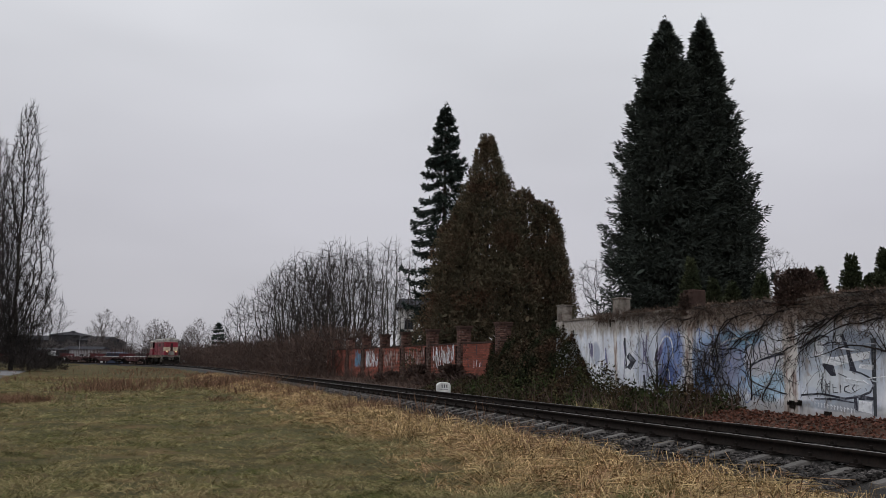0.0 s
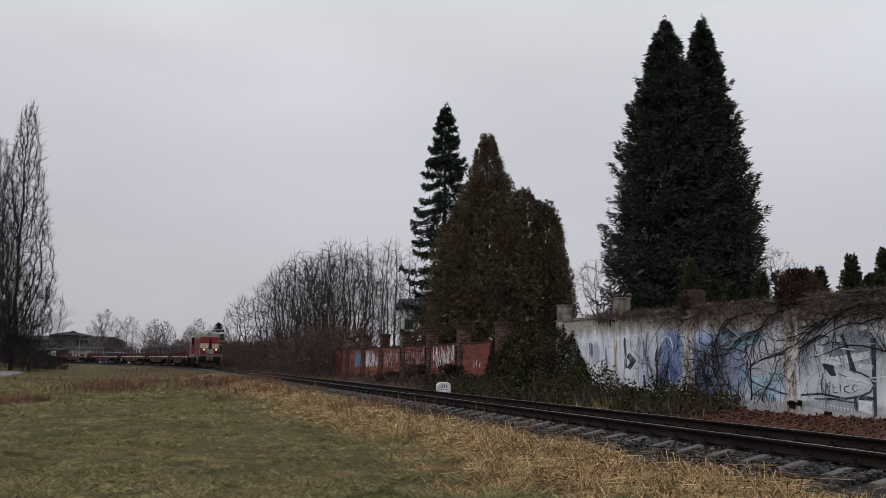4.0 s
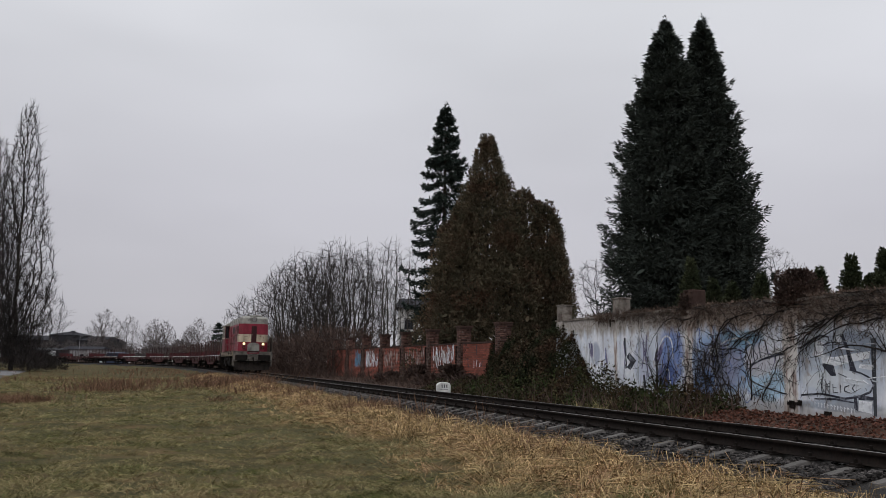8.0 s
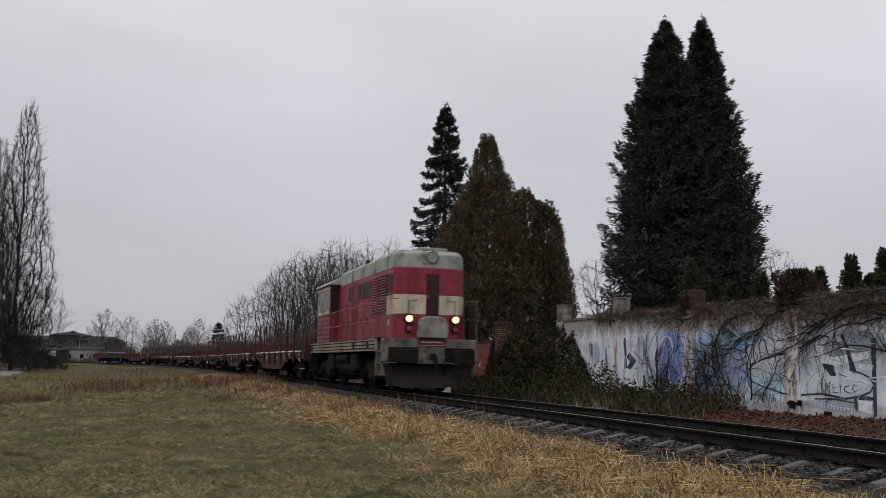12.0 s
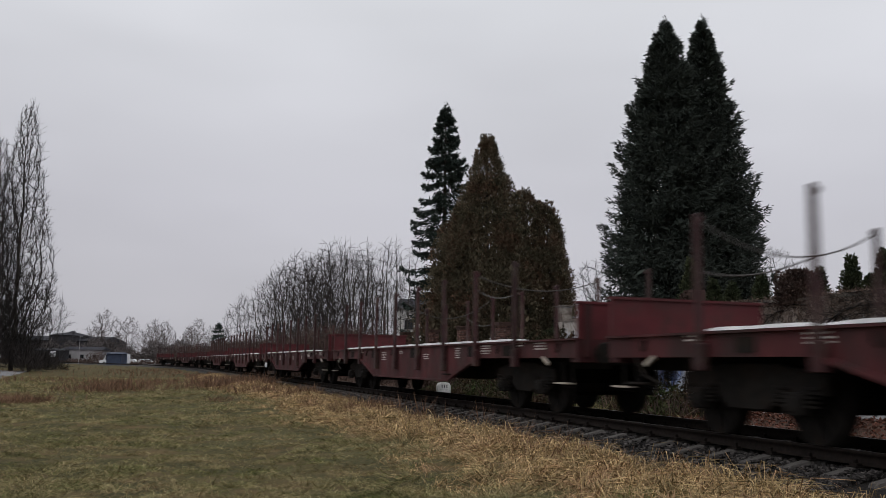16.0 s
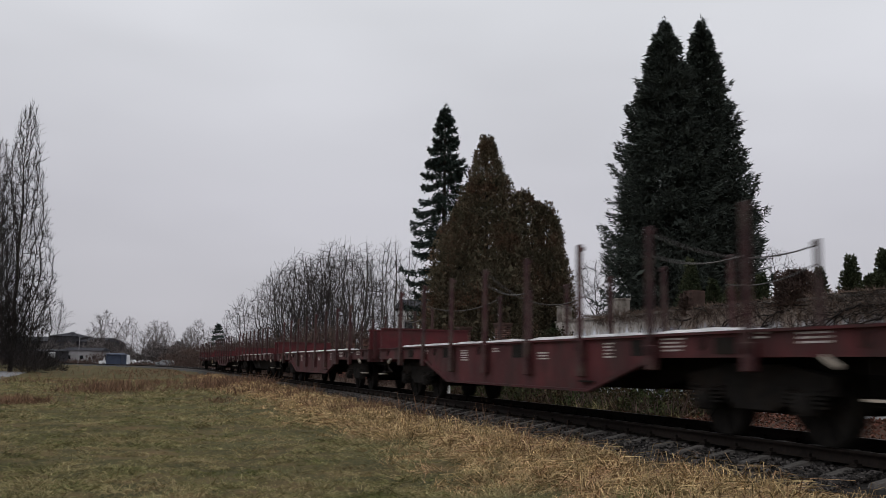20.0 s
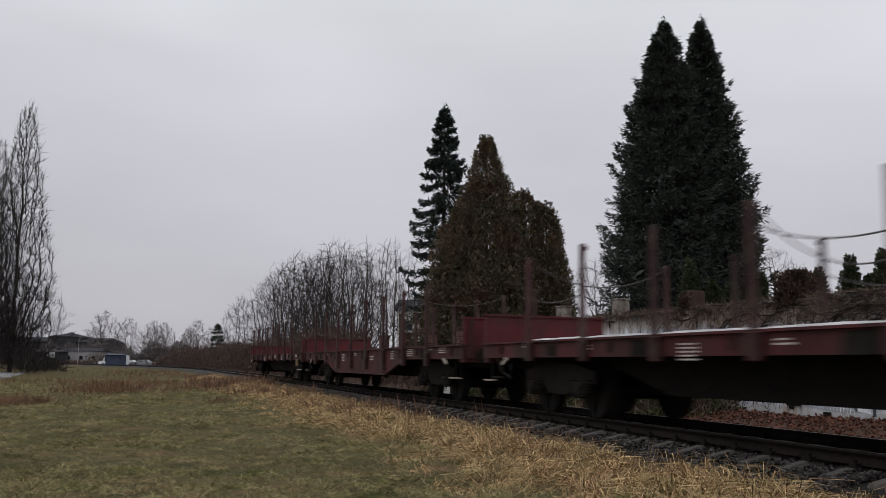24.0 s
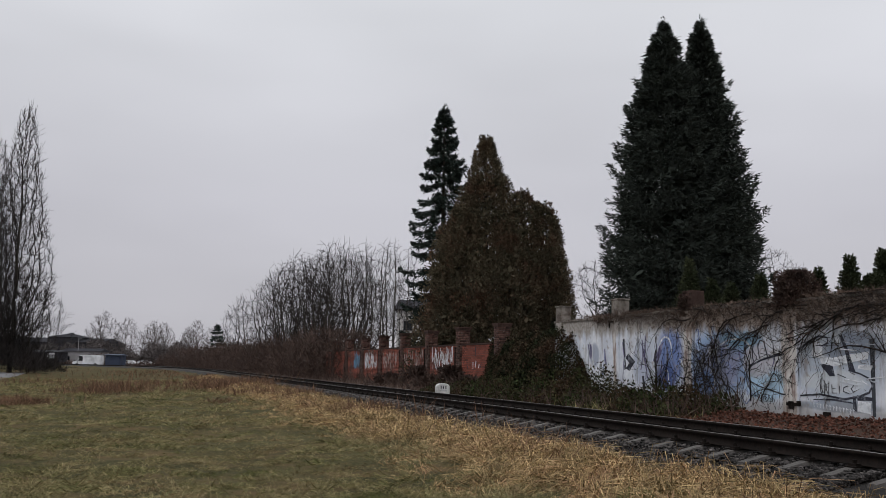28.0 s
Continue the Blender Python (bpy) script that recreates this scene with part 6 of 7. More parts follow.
def spruce(label, x, y, height, radius, seed, whorl=0.62, sprays_each=170, size=1.0):
    """Slender spruce: whorls of sagging boughs with sky between them, each bough a pad with hanging twigs."""
    r = np.random.RandomState(seed)
    t = empty("spruce_tree")
    tagged(t, label, "tree")
    part("trunk", Shape().tube([(0, 0, -0.3), (0, 0, height * 0.5), (0, 0, height * 0.98)], [height * 0.013, height * 0.008, 0.02], 8), M["bark"], t)
    P, D, SL, SW = [], [], [], []
    br = Shape()
    z = 1.2
    while z < height - 0.25:
        v = (height - z) / height
        reach = radius * min(v / 0.62, 1.0) ** 0.72 * (0.86 if v > 0.8 else 1.0)
        m_ = 6 if v > 0.12 else 4
        a0 = r.uniform(0, 6.283)
        for k in range(m_):
            a = a0 + 6.283 * (k + r.uniform(-0.25, 0.25)) / m_
            L_ = max(reach * r.uniform(0.66, 1.15), 0.12)
            zb = z + r.uniform(-0.20, 0.20)
            c, s = math.cos(a), math.sin(a)
            sag = r.uniform(0.28, 0.55)
            n = max(int(sprays_each * (0.25 + 0.75 * L_ / radius)), 30)
            q = 0.12 + 0.88 * r.rand(n) ** 0.72
            rad = q * L_
            zc = zb + 0.12 * rad - sag * L_ * q ** 1.6 + 0.22 * L_ * q ** 5
            wide = (0.05 + 0.20 * L_ ** 0.7 * np.sin(np.pi * np.minimum(q * 0.75 + 0.2, 1))) * 0.75
            lat = r.normal(0, 1, n) * wide
            hang = np.abs(r.normal(0, 0.07 + 0.07 * L_ / radius, n))
            P.append(np.column_stack([c * rad - s * lat, s * rad + c * lat, zc - hang - np.abs(lat) * 0.35]))
            D.append(np.column_stack([c * 0.6 - s * np.sign(lat) * 0.5 + r.normal(0, 0.3, n), s * 0.6 + c * np.sign(lat) * 0.5 + r.normal(0, 0.3, n), r.normal(-0.35, 0.35, n) + 0.6 * (q > 0.9)]))
            SL.append(size * r.uniform(0.12, 0.27, n))
            SW.append(size * r.uniform(0.045, 0.09, n))
            br.tube([(0, 0, zb), (c * L_ * 0.5, s * L_ * 0.5, zb + 0.06 * L_ - sag * L_ * 0.33), (c * L_ * 0.95, s * L_ * 0.95, zb + 0.11 * L_ - sag * L_ * 0.75)], [0.035, 0.02, 0.008], 3, caps=False)
        z += whorl * (0.55 + 0.6 * min(v / 0.5, 1)) * r.uniform(0.85, 1.15)
    k = 130
    P.append(np.column_stack([r.normal(0, 0.06, k), r.normal(0, 0.06, k), height - 1.3 + 1.3 * r.rand(k)]))
    D.append(np.column_stack([r.normal(0, 0.8, k), r.normal(0, 0.8, k), r.uniform(0.0, 1, k)]))
    SL.append(size * r.uniform(0.10, 0.24, k))
    SW.append(size * r.uniform(0.04, 0.07, k))
    needles(P, D, SL, SW, seed, t, "needle_spruce")
    tagged(part("bough", br, M["bark"], t), kind="stuff")
    t.matrix_world = Matrix.Translation((x, y, float(ground_z([x], [y])[0])))
    return t


def thuja(name, label, x, y, height, radius, seed, material, plumes=300, per=34, spray=0.15, power=1.9, plume=0.36, z=None, foot=0.0, open_top=0.0):
    """Scale-leaved tree: upright plumes of fine sprays in depth over an uneven dome, with a dark inside."""
    r = np.random.RandomState(seed)
    t = empty(name)
    tagged(t, label, "tree")
    part("trunk", Shape().tube([(0, 0, -0.3), (0, 0, height * 0.5), (0, 0, height * 0.93)], [height * 0.018, height * 0.011, 0.01], 7), M["bark"], t)
    u = foot + (1 - foot) * r.rand(plumes) ** 0.92 * 0.97
    az = r.uniform(0, 2 * np.pi, plumes)
    lump = 1 + 0.13 * np.sin(az * 3 + u * 7 + seed) + 0.12 * np.sin(az * 5 - u * 15 + seed * 2.1)
    rad = radius * np.maximum(1 - u ** power, 0.02) * lump * r.uniform(0.74, 1.02, plumes)
    small = 0.40 + 0.60 * np.minimum((1 - u) * 3.2, 1)
    pr = plume * small * r.uniform(0.55, 1.5, plumes)
    C = np.column_stack([np.cos(az) * rad, np.sin(az) * rad, u * height * 0.97])
    k = plumes * per
    w = np.repeat(pr, per)
    h = r.rand(k)
    # each plume is a flame: broad below its middle, pointed above
    across = w * np.sin(np.pi * (0.12 + 0.88 * h) ** 0.8) ** 0.8
    b = r.uniform(0, 6.283, k)
    q = r.rand(k) ** 0.5
    ca, sa = np.repeat(np.cos(az), per), np.repeat(np.sin(az), per)
    P = np.repeat(C, per, 0) + np.column_stack([np.cos(b) * across * q * 0.62 + ca * h * w * 0.35, np.sin(b) * across * q * 0.62 + sa * h * w * 0.35, (h - 0.45) * w * 2.6])
    P[:, 2] = np.clip(P[:, 2], 0.02, height - spray * 0.6)
    D = np.column_stack([ca * 0.55 + np.cos(b) * 0.4 + r.normal(0, 0.3, k), sa * 0.55 + np.sin(b) * 0.4 + r.normal(0, 0.3, k), 0.55 + r.normal(0, 0.45, k)])
    SL, SW = spray * r.uniform(0.55, 1.3, k), spray * r.uniform(0.28, 0.50, k)
    n = plumes * 4
    uu = foot + (1 - foot) * r.rand(n) * (0.92 - open_top)
    a = r.uniform(0, 6.283, n)
    rr = radius * (1 - uu ** power) * 0.76 * r.rand(n) ** 0.3
    P = np.vstack([P, np.column_stack([np.cos(a) * rr, np.sin(a) * rr, uu * height])])
    D = np.vstack([D, r.normal(size=(n, 3)) + [0, 0, 0.6]])
    SL, SW = np.concatenate([SL, plume * r.uniform(0.5, 1.2, n)]), np.concatenate([SW, plume * r.uniform(0.25, 0.6, n)])
    V, F = sprays(P, D, SL, SW, seed)
    big_mesh("crown", V, F, M[material], t)
    t.matrix_world = Matrix.Translation((x, y, float(ground_z([x], [y])[0]) if z is None else z))
    return t


# the pair of tall dark firs behind the painted wall
fir("tall dark green fir with a dense ragged crown", 9.85, 38.0, 16.75, 2.85, 1, spikes=0.16, power=2.5)
fir("tall dark green fir with pointed branch tips reaching out", 11.7, 38.6, 17.1, 2.62, 2, spikes=0.22, power=2.05)
# slender spruce and the brown-green thuja group behind the brick wall
spruce("slender dark spruce with drooping tiers and gaps", 0.05, 52.5, 16.9, 2.55, 3, sprays_each=330, size=1.18)
thuja("thuja_tree", "tall brown-green thuja with a loose pointed top", 2.4, 48.2, 14.4, 3.6, 4, "thuja", 1150, 34, 0.16, 1.30, 0.42, open_top=0.14)
thuja("thuja_tree", "broad brown-green thuja beside the spruce", 0.95, 48.3, 10.2, 2.55, 5, "thuja", 520, 34, 0.16, 2.0, 0.42)
thuja("thuja_tree", "dark thuja with a rounded top", 4.55, 48.0, 11.2, 1.45, 6, "thuja", 330, 34, 0.16, 3.0, 0.38)
thuja("thuja_tree", "dark thuja standing at the group's edge", 5.75, 48.0, 10.5, 1.35, 7, "thuja", 330, 34, 0.16, 3.4, 0.38)
thuja("thuja_tree", "low dark thuja bulging outward", 6.0, 47.4, 8.0, 1.25, 8, "thuja", 240, 34, 0.16, 3.2, 0.38)
thuja("thuja_tree", "dense thuja in the group's middle", 3.6, 47.2, 9.4, 2.3, 9, "thuja", 480, 34, 0.16, 2.2, 0.42)
for k, (x, y, h, rad) in enumerate(((3.35, 47.6, 11.9, 0.95), (1.4, 47.9, 11.4, 1.1), (4.0, 47.5, 11.0, 0.9), (5.15, 47.7, 10.4, 0.7), (6.25, 47.8, 9.4, 0.6), (0.2, 48.4, 8.2, 0.8), (6.45, 47.5, 7.4, 0.6))):
    thuja("thuja_tree", "slim thuja stem rising out of the group", x, y, h, rad, 260 + k, "thuja", 120, 30, 0.15, 3.2, 0.30, foot=0.25)
for k, (s_, d_, h_, r_) in enumerate(((42.2, -5.6, 0.9, 0.6), (36.9, -5.6, 1.0, 0.6), (39.5, -5.5, 0.5, 0.7), (34.2, -5.4, 0.5, 0.7), (47.0, -5.5, 0.5, 0.8))):
    bx, by = on_track(s_, d_)
    tagged(thuja("bramble_bush", "dark low bramble bush against the brick wall", float(bx), float(by), h_, r_, 240 + k, "thicket", 40, 22, 0.26, 1.6, 0.26), "dark low bramble bush against the brick wall", "bush", "bushes along the brick wall")
# small columnar thujas along the wall's far side
for k, (x, y, top, rad) in enumerate(((7.41, 26.16, 4.25, 0.46), (7.76, 25.14, 3.52, 0.44), (8.04, 24.3, 3.30, 0.42), (8.43, 23.13, 3.42, 0.45), (9.11, 21.13, 3.36, 0.36), (9.43, 20.16, 3.56, 0.38), (9.60, 19.66, 3.05, 0.26), (9.75, 19.25, 3.60, 0.42))):
    thuja("columnar_thuja", "small columnar thuja growing behind the wall", x, y, top + 0.15, rad * 0.95, 20 + k, "thuja_green", 210, 26, 0.085, 2.6, 0.17, z=-0.15, foot=0.35)["group"] = "thujas behind the wall"
# creeper-covered lumps on the piers
thuja("ivy_clump", "dark creeper hanging over a brick pier", 6.85, 24.06, 0.72, 0.25, 32, "thicket", 60, 30, 0.09, 5.0, 0.10, z=2.25)
thuja("ivy_clump", "dark creeper heaped over a wall pier", 8.16, 20.15, 0.84, 0.40, 31, "thicket", 150, 34, 0.09, 6.0, 0.12, z=2.3)

bare_tree("fine_twigged", "leafless tree standing behind the firs", 23.6, 62.5, turn=0.4, size=1.06)
bare_tree("fine_twigged", "leafless tree with fine twigs between the conifers", 10.8, 62.0, turn=2.0, size=0.93)

# row of leafless trees and shrubs beyond the track
rt = random.Random(61)
for k, (x, y, h) in enumerate(((-1.8, 60, 7.8), (-2.6, 66, 8.9), (-3.4, 63, 8.7), (-3.9, 72, 10.2), (-4.8, 78, 11.3), (-4.6, 68, 9.6), (-5.6, 71, 9.7), (-6.6, 76, 10.1), (-7.4, 73, 9.5), (-7.0, 80, 11.2), (-8.4, 79, 10.6), (-9.0, 82, 11.3), (-9.8, 79, 11.0), (-11.0, 82, 11.3), (-10.4, 90, 12.5), (-12.0, 86, 10.7), (-12.6, 90, 11.3), (-13.8, 88, 10.6), (-14.4, 93, 11.3), (-15.8, 95, 12.0), (-16.6, 99, 12.4), (-18.4, 102, 11.4), (-19.6, 106, 11.3), (-22.0, 112, 10.8))):
    if x / y > -0.088:
        bare_tree(("slender_a", "slender_b")[k % 2], "slender leafless tree with upright twigs beside the railway", x, y, "trees beyond the track", rt.uniform(0, 6), h * 0.111)
    else:
        bare_tree(("crooked_a", "crooked_b", "crooked_c")[k % 3], "leafless tree with crooked twigs beside the railway", x, y, "trees beyond the track", rt.uniform(0, 6), h * 0.110)
bare_tree("open_round", "smaller leafless tree with a rounded open crown", -31.5, 139.0, turn=0.7, size=1.0)

# poplars at the meadow's edge
bare_tree("poplar_a", "tall leafless columnar poplar at the meadow's edge", -46.6, 96.0, turn=0.3, name="poplar_tree")
bare_tree("poplar_b", "leafless columnar poplar beside the path", -50.6, 98.0, turn=1.9, size=0.97, name="poplar_tree")
bare_tree("poplar_b", "lower leafless columnar poplar with dense twigs", -48.8, 93.5, turn=4.1, size=0.78, name="poplar_tree")
bare_tree("spreading", "leafless spreading shrub under the poplars", -44.6, 96.0, turn=0.4, size=1.02, name="shrub", category="shrub")
bare_tree("spreading", "leafless dark shrub beside the path", -48.4, 91.0, turn=2.4, size=0.85, name="shrub", category="shrub")


# ---------------------------------------------------------------- thickets, ivy and plants on the bank
def build_undergrowth():
    """Dark leafless bushes round the feet of the poplars."""
    r = np.random.RandomState(83)
    n = 8000
    x, y = r.uniform(-53.5, -41.5, n), r.uniform(91, 99, n)
    hump = np.interp(x, [-53.5, -46.5, -44.8, -43.2, -41.5], [8.5, 8.0, 3.0, 1.6, 0.8]) * (0.85 + 0.15 * np.sin(x * 2.3) * np.sin(y * 1.7))
    z = -0.6 + r.rand(n) ** 0.9 * hump
    V, F = sprays(np.column_stack([x, y, z]), r.normal(size=(n, 3)) * [0.5, 0.5, 0.4] + [0, 0, 0.7], r.uniform(0.5, 1.7, n), r.uniform(0.02, 0.07, n), 21)
    tagged(big_mesh("undergrowth", V, F, M["twig"]), "dense dark leafless bushes under the poplars", "bushes", kind="stuff")


build_undergrowth()


def build_thicket():
    r = np.random.RandomState(81)
    n = 42000
    s = 62 + 105 * r.rand(n) ** 1.15
    d = -r.uniform(3.0, 8.5, n)
    hump = 3.3 + 0.45 * np.sin(s * 0.31) + 0.3 * np.sin(s * 0.83 + 1)
    u = r.rand(n)
    x, y = on_track(s, d)
    z = -0.4 + u * hump * np.clip((-d - 2.2) / 1.6, 0.35, 1)
    D = r.normal(size=(n, 3)) * [0.6, 0.6, 0.5] + [0, 0, 0.6]
    V, F = sprays(np.column_stack([x, y, z]), D, r.uniform(0.35, 1.15, n), r.uniform(0.02, 0.06, n), 9)
    ob = big_mesh("bramble_thicket", V, F, M["thicket"])
    tagged(ob, "dense dark brown bramble thicket along the railway", "thicket", kind="stuff")


build_thicket()


def build_ivy():
    r = np.random.RandomState(91)
    n = 30000
    s = r.uniform(24.3, 33.3, n)
    top = np.interp(s, [24.3, 24.9, 25.6, 27.0, 28.5, 30, 31.5, 33.3], [0.4, 1.0, 2.1, 2.3, 2.15, 1.95, 1.85, 1.75]) + 0.14 * np.sin(s * 3.1) + 0.10 * np.sin(s * 7.7)
    u = r.rand(n) ** 0.85
    reach = np.interp(s, [24.3, 26, 30, 33.3], [0.7, 2.0, 1.3, 0.35])
    d = -6.25 + (1 - u ** 1.5) * reach * (0.72 + 0.28 * r.rand(n)) * (1 + 0.2 * np.sin(s * 2.3 + u * 5)) + 0.25 * r.rand(n)
    x, y = on_track(s, d)
    z = -0.35 + u * (top + 0.35)
    V, F = sprays(np.column_stack([x, y, z]), r.normal(size=(n, 3)) + [0, -0.2, -0.2], r.uniform(0.05, 0.13, n), r.uniform(0.03, 0.085, n), 10)
    ob = big_mesh("ivy", V, F, M["ivy"])
    tagged(ob, "dark ivy smothering the gap between the two walls", "ivy", kind="stuff")
    # brambles and ground ivy on the bank before the wall
    n = 24000
    s = 16.4 + 20 * r.rand(n)
    h = np.interp(s, [12, 16.4, 17.0, 18, 20, 21.2, 22.4, 24.5, 27, 30, 36], [0.0, 0.0, 0.62, 0.85, 0.80, 0.70, 1.15, 1.55, 1.45, 0.9, 0.5])
    d = -r.uniform(3.6, 6.0, n)
    u = r.rand(n)
    x, y = on_track(s, d)
    z = ground_z(x, y, (s, d)) + u * h * np.clip((-d - 3.0) / 1.6, 0.15, 1) * (0.6 + 0.4 * np.sin(s * 3.1) * np.sin(d * 2.7 + s))
    V, F = sprays(np.column_stack([x, y, z]), r.normal(size=(n, 3)) + [0, 0, 0.3], r.uniform(0.05, 0.14, n), r.uniform(0.035, 0.08, n), 12)
    ob = big_mesh("bank_plants", V, F, M["bramble"])
    tagged(ob, "low dark green brambles at the wall's foot", "brambles", kind="stuff")
    n = 300
    s = np.concatenate([r.normal(19.4, 0.3, 3 * n // 4), r.uniform(15.5, 24, n - 3 * n // 4)])
    d = -r.uniform(2.9, 4.6, n)
    x, y = on_track(s, d)
    V, F = sprays(np.column_stack([x, y, ground_z(x, y, (s, d)) - 0.02]), r.normal(size=(n, 3)) * [0.5, 0.5, 0.2] + [0, 0, 0.8], r.uniform(0.15, 0.50, n), r.uniform(0.012, 0.024, n), 22, 0.35)
    tagged(big_mesh("bank_grass", V, F, M["grass"]), "green grass tufts on the bank below the wall", "grass", kind="stuff")
    # bare bramble canes
    n = 2400
    s = 16 + 50 * r.rand(n) ** 1.3
    d = -r.uniform(3.2, 5.9, n)
    x, y = on_track(s, d)
    V, F = sprays(np.column_stack([x, y, ground_z(x, y, (s, d))]), r.normal(size=(n, 3)) * [0.5, 0.5, 0.2] + [0, 0, 0.8], r.uniform(0.25, 0.95, n), r.uniform(0.012, 0.03, n), 13)
    ob = big_mesh("bramble_canes", V, F, M["thicket"])
    tagged(ob, "dead brown bramble canes along the bank", "brambles", kind="stuff")
    n = 12000
    s = 6 + 14 * r.rand(n)
    d = -r.uniform(2.3, 5.95, n)
    x, y = on_track(s, d)
    V, F = sprays(np.column_stack([x, y, ground_z(x, y, (s, d)) + r.uniform(0, 0.05, n)]), r.normal(size=(n, 3)) * [1, 1, 0.35], r.uniform(0.05, 0.11, n), r.uniform(0.03, 0.07, n), 14)
    ob = big_mesh("fallen_leaves", V, F, M["litter_leaf"])
    tagged(ob, "reddish brown fallen leaves below the wall", "leaves", kind="stuff")


build_ivy()


# ---------------------------------------------------------------- grass
def in_view(x, y, margin=0.06):
    return np.abs(x / np.maximum(y, 0.1)) < 0.5 + margin


def lumps(x, y, size, seed, n=14):
    """Smooth uneven field of about -1 to 1 with lumps of the given size in metres."""
    r = np.random.RandomState(seed)
    out = np.zeros_like(x)
    for _ in range(n):
        a, k = r.uniform(0, 6.283), 6.283 / (size * r.uniform(1.2, 3.0))
        out += np.sin((x * math.cos(a) + y * math.sin(a)) * k + r.uniform(0, 6.283))
    return out / (0.9 * math.sqrt(n))


def arched(P, lean, length, width, bend, seed, short=False):
    """Narrow blades that rise, arch over and hang: base points, horizontal lean, length, width and how far the tip drops."""
    r = np.random.RandomState(seed)
    k = len(P)
    h = np.hypot(lean[:, 0], lean[:, 1]) + 1e-6
    u = lean / h[:, None]
    D = np.column_stack([lean, np.ones(k)])
    D /= np.linalg.norm(D, axis=1, keepdims=True)
    S = np.cross(D, r.normal(size=(k, 3)))
    S *= width[:, None] / 2 / np.maximum(np.linalg.norm(S, axis=1, keepdims=True), 1e-6)
    L_ = length[:, None]
    mid = P + D * L_ * 0.45
    mid2 = mid + np.column_stack([u * 0.8 + r.normal(0, 0.15, (k, 2)), 0.5 - 0.5 * bend]) * L_ * 0.35
    tip = mid2 + np.column_stack([u * 0.7 + r.normal(0, 0.4, (k, 2)), 0.3 - bend]) * L_ * 0.3
    if short:
        V = np.stack([P - S * 0.7, P + S * 0.7, mid - S, mid + S, mid2], 1).reshape(-1, 3)
        F = (np.array([(0, 1, 3), (0, 3, 2), (2, 3, 4)])[None] + 5 * np.arange(k)[:, None, None]).reshape(-1, 3)
        return V, F
    V = np.stack([P - S * 0.7, P + S * 0.7, mid - S, mid + S, mid2 - S * 0.8, mid2 + S * 0.8, tip], 1).reshape(-1, 3)
    F = (np.array([(0, 1, 3), (0, 3, 2), (2, 3, 5), (2, 5, 4), (4, 5, 6)])[None] + 7 * np.arange(k)[:, None, None]).reshape(-1, 3)
    return V, F


